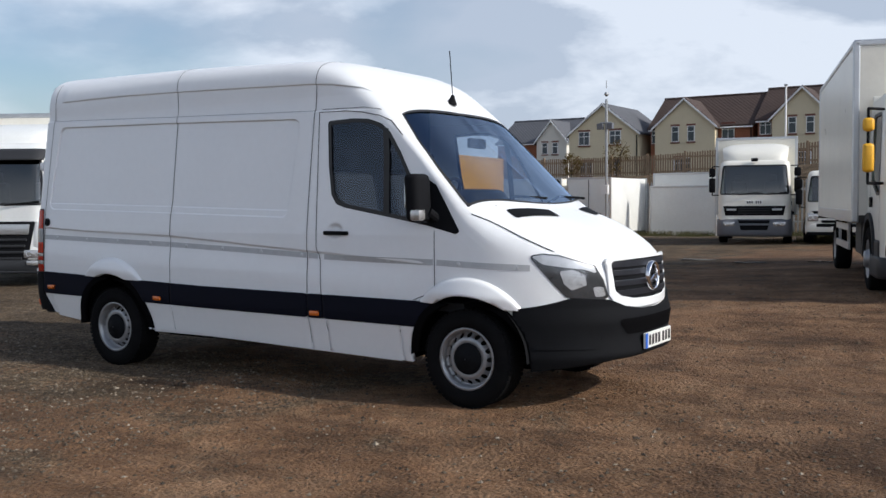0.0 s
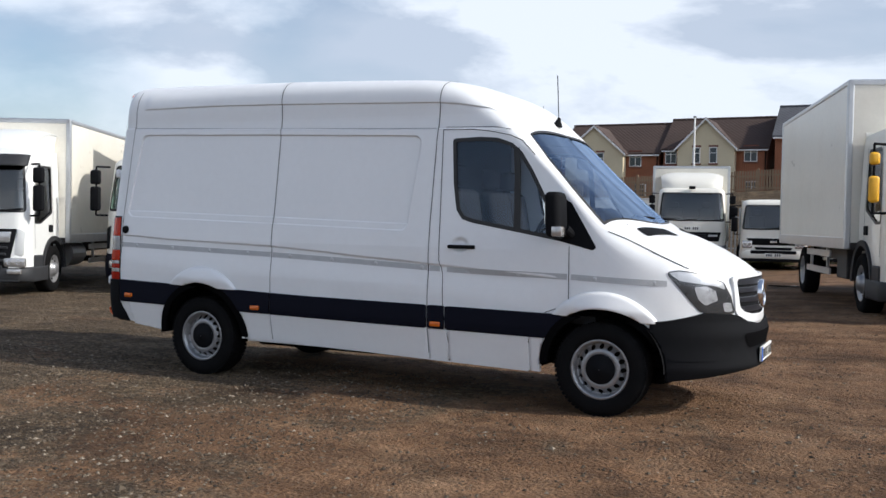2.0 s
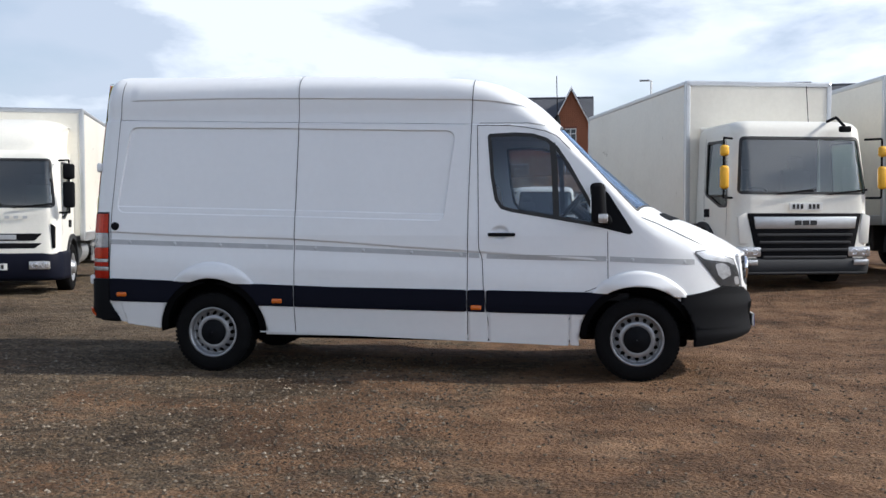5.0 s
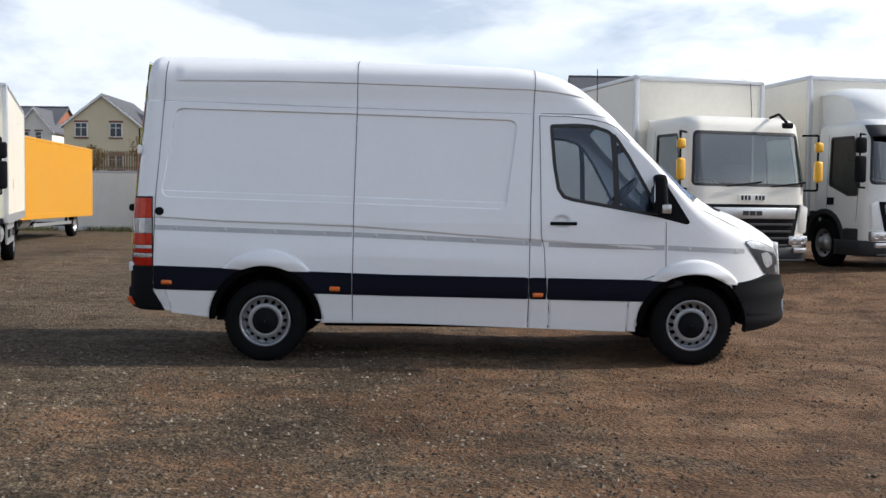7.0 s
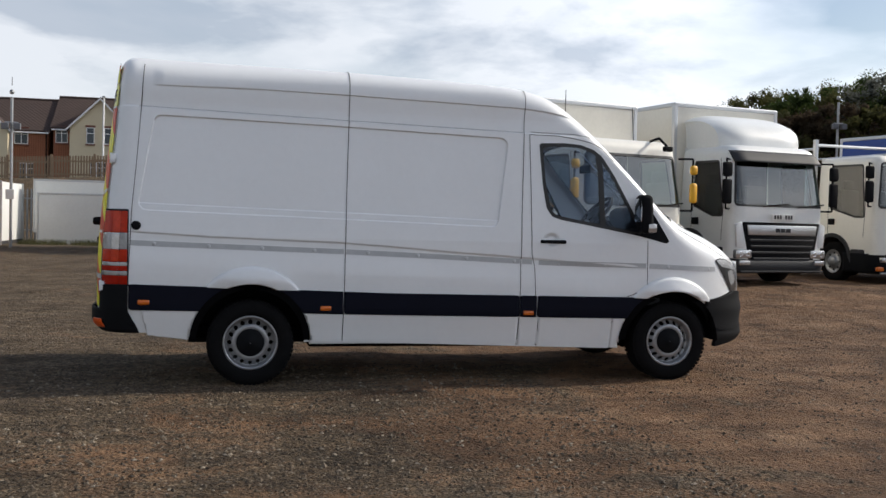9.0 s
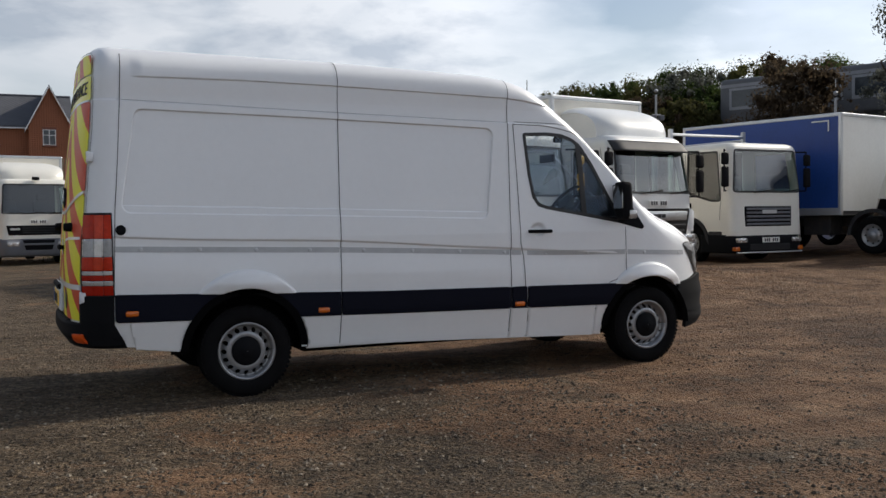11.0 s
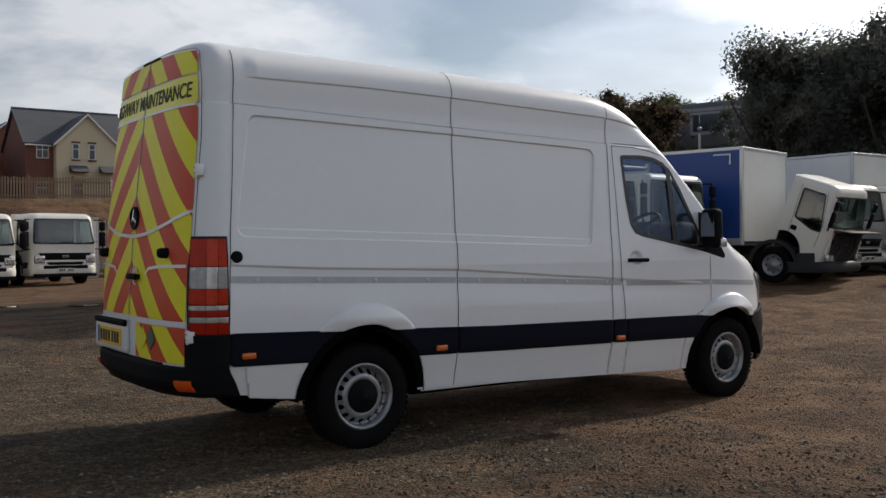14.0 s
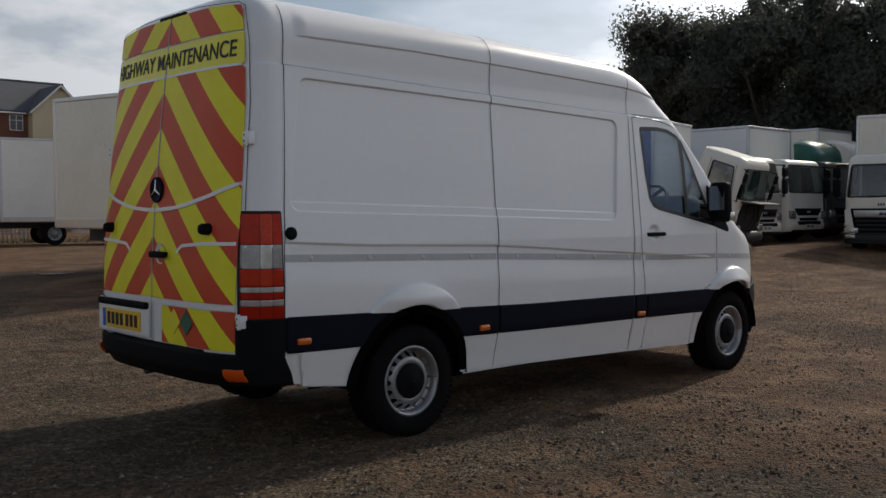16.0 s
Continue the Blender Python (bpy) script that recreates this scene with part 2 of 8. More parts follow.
# chevron film: red and yellow slanting bands meeting at the middle of the doors
m = bpy.data.materials.new("chevron_film")
m.use_nodes = True
nt = m.node_tree
b = nt.nodes["Principled BSDF"]
b.inputs["Roughness"].default_value, b.inputs["Coat Weight"].default_value = 0.45, 0.06
b.inputs["Specular IOR Level"].default_value = 0.25
co = nt.nodes.new("ShaderNodeTexCoord")
sx = nt.nodes.new("ShaderNodeSeparateXYZ")
nt.links.new(co.outputs["Object"], sx.inputs[0])


def nmath(nt, op, a, b2=None):
    n = nt.nodes.new("ShaderNodeMath")
    n.operation = op
    for i, v in enumerate((a, b2)):
        if v is None:
            continue
        if isinstance(v, (int, float)):
            n.inputs[i].default_value = v
        else:
            nt.links.new(v, n.inputs[i])
    return n.outputs[0]


ab = nmath(nt, "ABSOLUTE", sx.outputs[1])
band = nmath(nt, "ADD", sx.outputs[2], nmath(nt, "MULTIPLY", ab, 0.97))
band = nmath(nt, "FRACT", nmath(nt, "DIVIDE", nmath(nt, "ADD", band, -1.69), 0.434))
band = nmath(nt, "GREATER_THAN", band, 0.5)
fn = node(nt, "ShaderNodeTexNoise", Scale=5.0, Detail=6.0)
nt.links.new(co.outputs["Object"], fn.inputs["Vector"])
fm = node(nt, "ShaderNodeMapRange")
fm.inputs["To Min"].default_value, fm.inputs["To Max"].default_value = 0.88, 1.1
nt.links.new(fn.outputs["Fac"], fm.inputs["Value"])
mixc = nt.nodes.new("ShaderNodeMix")
mixc.data_type = "RGBA"
mixc.inputs["A"].default_value, mixc.inputs["B"].default_value = (0.82, 0.76, 0.035, 1), (0.60, 0.080, 0.035, 1)
nt.links.new(band, mixc.inputs["Factor"])
hs = nt.nodes.new("ShaderNodeHueSaturation")
nt.links.new(mixc.outputs["Result"], hs.inputs["Color"]), nt.links.new(fm.outputs[0], hs.inputs["Value"])
nt.links.new(hs.outputs[0], b.inputs["Base Color"])
M["chevron"] = m
M["film_yellow"] = mat("yellow_film", (0.82, 0.76, 0.035), 0.4, var=0.06, scale=5, coat=0.3)


# ---- mesh helpers ----
def mesh_of(name, verts, faces, material, smooth=True):
    me = bpy.data.meshes.new(name)
    me.from_pydata([tuple(map(float, v)) for v in verts], [], [tuple(int(i) for i in f) for f in faces])
    me.update()
    if smooth:
        me.shade_smooth()
    mats = material if isinstance(material, (list, tuple)) else [material]
    for mm in mats:
        me.materials.append(mm)
    return me


def part_mesh(name, me, parent, label=""):
    ob = new(name, me)
    ob.parent = parent
    if label:
        tagged(ob, label)
    return ob


def part(name, bm, material, parent, label="", smooth=False):
    """A bmesh as one mesh object under a thing or a part."""
    me = bpy.data.meshes.new(name)
    bm.normal_update()
    bm.to_mesh(me)
    bm.free()
    if smooth:
        me.shade_smooth()
        me.set_sharp_from_angle(angle=radians(35))
    mats = material if isinstance(material, (list, tuple)) else [material]
    for mm in mats:
        me.materials.append(mm)
    return part_mesh(name, me, parent, label)


def thing(name, label, category, loc=(0, 0, 0), rz=0.0, group="", kind=""):
    ob = new(name)
    ob.matrix_basis = pose(*loc, 0, 0, rz)
    return tagged(ob, label, category, group, kind)


def box_into(bm, x0, x1, y0, y1, z0, z1, bevel=0.0, seg=2):
    r = bmesh.ops.create_cube(bm, size=1.0, matrix=Matrix.LocRotScale(((x0 + x1) / 2, (y0 + y1) / 2, (z0 + z1) / 2), None,
                              (abs(x1 - x0), abs(y1 - y0), abs(z1 - z0))))
    if bevel:
        es = list({e for v in r["verts"] for e in v.link_edges})
        bmesh.ops.bevel(bm, geom=es, offset=bevel, segments=seg, affect="EDGES", profile=0.5)
    return r["verts"]


def box(x0, x1, y0, y1, z0, z1, bevel=0.0, seg=2):
    bm = bmesh.new()
    box_into(bm, x0, x1, y0, y1, z0, z1, bevel, seg)
    return bm


def tube_into(bm, a, b, r, seg=8, r2=None):
    a, b = Vector(a), Vector(b)
    d = b - a
    m = Matrix.Translation((a + b) / 2) @ d.to_track_quat("Z", "Y").to_matrix().to_4x4()
    bmesh.ops.create_cone(bm, cap_ends=True, segments=seg, radius1=r, radius2=r if r2 is None else r2, depth=d.length, matrix=m)


def tubes(points, r, seg=8):
    bm = bmesh.new()
    for a, b in zip(points, points[1:]):
        tube_into(bm, a, b, r, seg)
    return bm


def prism(poly, axis, a, b, bevel=0.0):
    """A polygon in the plane across axis, from a to b along it."""
    def at(p, d):
        return {"x": (d, p[0], p[1]), "y": (p[0], d, p[1]), "z": (p[0], p[1], d)}[axis]
    bm = bmesh.new()
    v0 = [bm.verts.new(at(p, a)) for p in poly]
    v1 = [bm.verts.new(at(p, b)) for p in poly]
    bm.faces.new(v0)
    bm.faces.new(list(reversed(v1)))
    n = len(poly)
    for i in range(n):
        bm.faces.new((v0[(i + 1) % n], v0[i], v1[i], v1[(i + 1) % n]))
    bmesh.ops.recalc_face_normals(bm, faces=bm.faces)
    if bevel:
        bmesh.ops.bevel(bm, geom=list(bm.edges), offset=bevel, segments=2, affect="EDGES", profile=0.5)
    return bm


def lathe(profile, seg, axis="y", centre=(0, 0, 0), closed=False):
    """Rings of (along, radius) turned round an axis through centre."""
    vs, fs = [], []
    for d, r in profile:
        for k in range(seg):
            a = 2 * math.pi * k / seg
            c, s = r * math.cos(a), r * math.sin(a)
            p = {"y": (c, d, s), "x": (d, c, s), "z": (c, s, d)}[axis]
            vs.append([p[i] + centre[i] for i in range(3)])
    n = len(profile)
    for i in range(n - 1):
        for k in range(seg):
            fs.append((i * seg + k, i * seg + (k + 1) % seg, (i + 1) * seg + (k + 1) % seg, (i + 1) * seg + k))
    if closed:
        fs.append(tuple(range(seg))[::-1]), fs.append(tuple((n - 1) * seg + k for k in range(seg)))
    return vs, fs


def smooth01(x, a, b):
    t = np.clip((np.asarray(x, float) - a) / (b - a), 0, 1)
    return t * t * (3 - 2 * t)


def poly_sdf(px, pz, poly, r=0.0):
    """Signed distance to a polygon with corners rounded by r, negative inside."""
    poly = np.asarray(poly, float)
    if r:
        poly = np.asarray(shrink(poly, r))
    d = np.full(np.shape(px), 1e9)
    inside = np.zeros(np.shape(px), bool)
    n = len(poly)
    for i in range(n):
        a, b2 = poly[i], poly[(i + 1) % n]
        e = b2 - a
        wx, wz = px - a[0], pz - a[1]
        t = np.clip((wx * e[0] + wz * e[1]) / (e @ e), 0, 1)
        d = np.minimum(d, np.hypot(wx - t * e[0], wz - t * e[1]))
        c = (a[1] <= pz) != (b2[1] <= pz)
        with np.errstate(divide="ignore", invalid="ignore"):
            xi = a[0] + (pz - a[1]) / (e[1] if e[1] else 1e-9) * e[0]
        inside ^= c & (px < xi)
    return np.where(inside, -d, d) - r


def shrink(poly, r):
    """The polygon moved inwards by r on all sides."""
    poly = np.asarray(poly, float)
    n = len(poly)
    area = sum(poly[i][0] * poly[(i + 1) % n][1] - poly[(i + 1) % n][0] * poly[i][1] for i in range(n))
    s = 1 if area > 0 else -1
    out = []
    for i in range(n):
        p0, p1, p2 = poly[i - 1], poly[i], poly[(i + 1) % n]
        d1, d2 = (p1 - p0) / np.linalg.norm(p1 - p0), (p2 - p1) / np.linalg.norm(p2 - p1)
        n1, n2 = s * np.array((-d1[1], d1[0])), s * np.array((-d2[1], d2[0]))
        k = (n1 + n2) / max(1 + n1 @ n2, 0.2)
        out.append(p1 + k * r)
    return out


def skin(S, us, vs, cuts=(), keep=(), flip=False):
    """A grid on the surface S(u, v), trimmed along the edges of the regions in cuts (left out where negative)
    and keep (kept where negative)."""
    U, V = np.meshgrid(np.asarray(us, float), np.asarray(vs, float), indexing="ij")

    def g(u, v):
        r = np.full(np.shape(u), 1e3)
        for f in cuts:
            r = np.minimum(r, f(u, v))
        for f in keep:
            r = np.minimum(r, -f(u, v))
        return r
    ni, nj = U.shape
    ids = np.arange(ni * nj).reshape(ni, nj)
    Q = np.stack((ids[:-1, :-1].ravel(), ids[1:, :-1].ravel(), ids[1:, 1:].ravel(), ids[:-1, 1:].ravel()), 1)
    if not cuts and not keep:
        X, Y, Z = S(U, V)
        P = np.stack((X.ravel(), Y.ravel(), Z.ravel()), 1)
        return P, (turned(Q) if flip else Q)
    val = g(U, V).ravel()
    u, v = U.ravel(), V.ravel()
    ins = val > 0
    cnt = ins[Q].sum(1)
    faces = [tuple(q) for q in Q[cnt == 4]]
    cross = {}
    for q in Q[(cnt > 0) & (cnt < 4)]:
        for k in range(4):
            a, b2 = int(q[k]), int(q[(k + 1) % 4])
            if ins[a] != ins[b2]:
                cross.setdefault((min(a, b2), max(a, b2)), len(cross))
    keys = np.array(list(cross.keys()), int).reshape(-1, 2)
    if len(keys):
        A, B = keys[:, 0], keys[:, 1]
        lo, hi = np.zeros(len(A)), np.ones(len(A))
        ga = val[A] > 0
        for _ in range(12):
            m_ = (lo + hi) / 2
            gm = g(u[A] + (u[B] - u[A]) * m_, v[A] + (v[B] - v[A]) * m_) > 0
            same = gm == ga
            lo, hi = np.where(same, m_, lo), np.where(same, hi, m_)
        m_ = (lo + hi) / 2
        u, v = np.concatenate((u, u[A] + (u[B] - u[A]) * m_)), np.concatenate((v, v[A] + (v[B] - v[A]) * m_))
    base = ni * nj
    for q in Q[(cnt > 0) & (cnt < 4)]:
        poly = []
        for k in range(4):
            a, b2 = int(q[k]), int(q[(k + 1) % 4])
            if ins[a]:
                poly.append(a)
            if ins[a] != ins[b2]:
                poly.append(base + cross[(min(a, b2), max(a, b2))])
        if len(poly) >= 3:
            faces.append(tuple(poly))
    X, Y, Z = S(u, v)
    P = np.stack((X, Y, Z), 1)
    used = np.unique(np.concatenate([np.array(f) for f in faces])) if faces else np.array([], int)
    remap = np.full(len(P), -1)
    remap[used] = np.arange(len(used))
    out = [tuple(int(remap[i]) for i in (f[::-1] if flip else f)) for f in faces]
    return P[used], out


def turned(F):
    """The faces turned over."""
    return [tuple(f)[::-1] for f in F]


def both_sides(P, F):
    """The mesh and its mirror image across y = 0."""
    Q = P * np.array((1, -1, 1))
    return np.vstack((P, Q)), [tuple(f) for f in F] + [tuple(int(i) + len(P) for i in f[::-1]) for f in F]


def thicken(ob, t, offset=-1.0):
    s = ob.modifiers.new("thickness", "SOLIDIFY")
    s.thickness, s.offset = t, offset
    return ob


# ---- the van: x from rear axle to front, side facing -y is the driver's side ----
def lerp(xs, ys):
    return lambda x: np.interp(x, xs, ys)


van_W = lerp([0.25, 0.36, 0.45, 0.55, 0.62, 0.9, 1.2, 1.45, 1.75, 2.05, 2.25, 2.7], [0.900, 0.928, 0.946, 0.970, 0.983, 0.99, 0.985, 0.962, 0.935, 0.906, 0.885, 0.86])
T_X = [-1.3, -1.24, -1.2, -1.12, -1.0, -0.4, 0.78, 1.6, 2.1, 2.3, 2.5, 2.7, 2.85, 2.97, 3.05, 3.3, 3.6, 3.85, 3.95, 4.1, 4.3, 4.5, 4.6, 4.75]
T_Z = [2.50, 2.565, 2.618, 2.642, 2.656, 2.648, 2.622, 2.597, 2.575, 2.557, 2.518, 2.435, 2.335, 2.222, 2.135, 1.885, 1.63, 1.425, 1.375, 1.325, 1.24, 1.135, 1.06, 0.95]
ZS_X = [-1.3, 2.2, 2.6, 2.9, 3.03, 3.3, 3.69, 3.95, 4.2, 4.45, 4.7]
ZS_Z = [2.20, 2.20, 2.16, 2.05, 1.957, 1.70, 1.235, 1.05, 0.95, 0.85, 0.75]


def van_n(x):
    """How square the shoulders are."""
    return 6.0 - 1.3 * (1 - smooth01(x, -0.7, 1.0)) - 3.4 * smooth01(x, 2.1, 2.95) + 0.7 * smooth01(x, 3.6, 4.1)


def soft(xs, ys, width):
    """Piecewise line with its corners rounded off."""
    g = np.linspace(xs[0] - 0.3, xs[-1] + 0.3, 1400)
    v = np.interp(g, xs, ys)
    k = np.exp(-0.5 * (np.arange(-60, 61) * (g[1] - g[0]) / width) ** 2)
    pad = np.concatenate((np.full(60, v[0]), v, np.full(60, v[-1])))
    return lambda x: np.interp(x, g, np.convolve(pad, k / k.sum(), "valid"))


van_T, van_ZS = soft(T_X, T_Z, 0.045), soft(ZS_X, ZS_Z, 0.06)
XA, XB, MF = 3.5, 4.615, 2.55
XR, MR = -0.88, 3.6
SILL = 0.33


def van_xb(z):
    return XB + 0.025 * smooth01(-np.asarray(z), -1.15, -0.75) - 0.02 * smooth01(z, 1.0, 1.2)


def van_xr(z):
    return -1.235 + 0.115 * np.clip((np.asarray(z) - 0.95) / 1.3, 0, 2) ** 1.35


def van_plan(x):
    """How far the plan has drawn in at the nominal station x: 1 along the sides, 0 at nose and tail."""
    f = np.clip((x - XA) / (XB - XA), 0, 1)
    r = np.clip((XR - x) / (XR + 1.24), 0, 1)
    return (1 - f ** MF) ** (1 / MF) * (1 - r ** MR) ** (1 / MR)


def van_x(x, z):
    """The real station: nose and tail lean with the height."""
    f = np.clip((x - XA) / (XB - XA), 0, 1)
    r = np.clip((XR - x) / (XR + 1.24), 0, 1)
    return np.where(x > XA, XA + (van_xb(z) - XA) * f, np.where(x < XR, XR + (van_xr(z) - XR) * r, x))


def rrect(x0, x1, z0, z1, r):
    return lambda u, z: poly_sdf(u, z, [(x0, z0), (x1, z0), (x1, z1), (x0, z1)], r)


REC1 = lambda x, z: poly_sdf(x, z, [(-0.895, 1.395), (0.94, 1.352), (0.98, 2.123), (-0.775, 2.157)], 0.07)
REC2 = lambda x, z: poly_sdf(x, z, [(0.60, 1.361), (2.05, 1.322), (2.15, 2.088), (0.62, 2.130)], 0.07)
HUB_R, HUB_F = (0.0, 0.345), (3.665, 0.345)


def crease_z(x):
    return np.interp(x, [-1.0, -0.35, 0.74, 1.3, 1.7, 2.1, 3.0, 3.6], [1.228, 1.196, 1.166, 1.131, 1.102, 1.08, 1.02, 0.98])


def strip_top(x):
    return np.interp(x, [-1.0, 1.1, 3.3, 4.1], [0.815, 0.757, 0.735, 0.70])


def roof_joint(x):
    return np.interp(x, [-0.9, 0.76, 2.28, 2.9], [2.217, 2.173, 2.139, 2.125])


def van_press(x, z):
    """Depth of the pressed shapes in the sides (positive is inwards)."""
    ledge = np.interp(x, [-0.9, 0.76, 2.05], [1.395, 1.357, 1.322])
    d = np.maximum(smooth01(-REC1(x, z), 0.0, 0.008) * (x < 0.764), smooth01(-REC2(x, z), 0.0, 0.008) * (x >= 0.764))
    up = z - ledge
    d = 0.016 * d * (0.52 + 0.03 * np.clip(up / 0.056, 0, 1) + 0.45 * smooth01(up, 0.054, 0.062))
    cz = crease_z(x)
    fade = smooth01(x, -1.0, -0.9) * (1 - smooth01(x, 3.0, 3.5))
    d = d + fade * 0.014 * smooth01(cz - z, -0.008, 0.009) * (1 - smooth01(cz - z, 0.04, 0.26))
    zj = roof_joint(x)
    d = d + 0.012 * smooth01(z, zj - 0.005, zj + 0.005) * (1 - smooth01(x, 2.6, 2.9)) * (1 - smooth01(z, 2.2, 2.4))
    zk = np.interp(x, [-0.8, 0.1, 0.76, 1.4, 2.25, 2.45, 2.7, 2.9], [2.388, 2.395, 2.385, 2.37, 2.349, 2.332, 2.295, 2.22])
    d = d - 0.013 * smooth01(z, zk - 0.004, zk + 0.004) * (1 - smooth01(x, 2.6, 2.9)) * (1 - smooth01(z, 2.46, 2.6)) * smooth01(x, -0.8, -0.7)
    bowl = np.hypot((x - 2.53) / 1.25, (z - 1.225))
    d = d + 0.022 * smooth01(-bowl, -0.065, -0.03)
    return d


def van_side(x, z):
    """The skin at station x and height z, on the -y side."""
    x, z = np.broadcast_arrays(np.asarray(x, float), np.asarray(z, float))
    T, zs = van_T(x), van_ZS(x)
    n = van_n(x)
    f = np.clip((z - zs) / np.maximum(T - zs, 0.01), 0, 1)
    y = van_W(z) * van_plan(x) * np.clip(1 - f ** n, 0, 1) ** (1 / n)
    return van_x(x, z), -(y - van_press(x, z) * (van_plan(x) > 0.5)), z


def van_skin(x, q):
    """q from 0 (sill) to 1 (start of the roof's rounding) to 2 (middle line)."""
    x, q = np.broadcast_arrays(np.asarray(x, float), np.asarray(q, float))
    T, zs = van_T(x), van_ZS(x)
    n = van_n(x)
    th = np.clip(q - 1, 0, 1) * math.pi / 2
    z = np.where(q <= 1, SILL + (zs - SILL) * np.clip(q, 0, 1), zs + (T - zs) * np.clip(np.sin(th), 0, 1) ** (2 / n))
    y = van_W(z) * van_plan(x) * np.clip(np.cos(th), 0, 1) ** (2 / n)
    d = van_press(x, z) * (van_plan(x) > 0.5) * (q < 1.7)
    return van_x(x, z), -np.maximum(y - d, 0), z


def van_z(x, q):
    return van_skin(x, q)[2]


def van_a(x, q):
    th = np.clip(np.asarray(q) - 1, 0, 1) * math.pi / 2
    n = van_n(x)
    return np.cos(th) ** (2 / n)


def van_rear(y, z):
    """The tail's skin at y and z."""
    a = np.clip(np.abs(y) / van_W(z), 0, 0.9999)
    u = (1 - a ** MR) ** (1 / MR)
    return XR + (van_xr(z) - XR) * u, y, z


def van_front(y, z):
    a = np.clip(np.abs(y) / van_W(z), 0, 0.9999)
    u = (1 - a ** MF) ** (1 / MF)
    return XA + (van_xb(z) - XA) * u, y, z


DOOR_WIN = [(2.425, 2.05), (2.455, 1.70), (2.49, 1.50), (2.54, 1.43), (2.62, 1.405), (3.0, 1.34), (3.37, 1.275), (3.37, 1.32), (3.235, 1.56), (3.10, 1.80), (3.0, 1.945), (2.92, 2.01), (2.80, 2.05), (2.65, 2.06)]
f_win = lambda x, z: poly_sdf(x, z, DOOR_WIN, 0.02)


def f_screen(x, q):
    a = van_a(x, q)
    d = np.maximum(3.045 - 0.035 * a ** 2 - x, a - np.interp(x, [3.0, 3.2, 3.4, 3.7], [0.868, 0.930, 0.952, 0.955]))
    return np.maximum(d, x - (3.87 - 0.20 * (a / 0.944) ** 2.2))


def f_arch(x, z):
    """Distance to the wheel openings, negative inside."""
    return np.minimum(np.hypot(x * 0.95, (z - 0.345) * 0.945) - 0.452, np.hypot((x - 3.665) * 0.9, (z - 0.345) * 0.94) - 0.42)


def ribbon(S, pts, width, name, material, parent, lift=0.0035, step=0.012, mirror=True):
    """A thin strip laid along a line of (u, v) on a surface, across which it runs flat."""
    P = []
    for (u0, v0), (u1, v1) in zip(pts, pts[1:]):
        k = max(2, int(math.hypot(u1 - u0, v1 - v0) / step))
        P += [(u0 + (u1 - u0) * i / k, v0 + (v1 - v0) * i / k) for i in range(k)]
    P.append(pts[-1])
    P = np.array(P)
    t = np.gradient(P, axis=0)
    t /= np.linalg.norm(t, axis=1)[:, None] + 1e-9
    s = np.stack((-t[:, 1], t[:, 0]), 1) * width / 2
    rows = []
    e = 1e-3
    for k in (-1, 1):
        u, v = P[:, 0] + k * s[:, 0], P[:, 1] + k * s[:, 1]
        c = np.stack(S(u, v), 1)
        du, dv = np.stack(S(u + e, v), 1) - c, np.stack(S(u, v + e), 1) - c
        nn = np.cross(du, dv)
        nn /= np.linalg.norm(nn, axis=1)[:, None] + 1e-12
        rows.append(c + nn * lift)
    n = len(P)
    V = np.vstack(rows)
    F = np.array([(i, i + 1, n + i + 1, n + i) for i in range(n - 1)])
    if mirror:
        part_mesh(name, mesh_of(name, V * np.array((1, -1, 1)), turned(F), material), parent)
    return part_mesh(name, mesh_of(name, V, F, material), parent)


def lifted(S, h):
    """The surface moved out by h along its normal (S on the -y side or at nose and tail)."""
    e = 1e-3

    def f(u, v):
        c = np.stack(S(u, v), -1)
        nn = np.cross(np.stack(S(u + e, v), -1) - c, np.stack(S(u, v + e), -1) - c)
        nn /= np.linalg.norm(nn, axis=-1)[..., None] + 1e-12
        c = c + nn * h
        return c[..., 0], c[..., 1], c[..., 2]
    return f


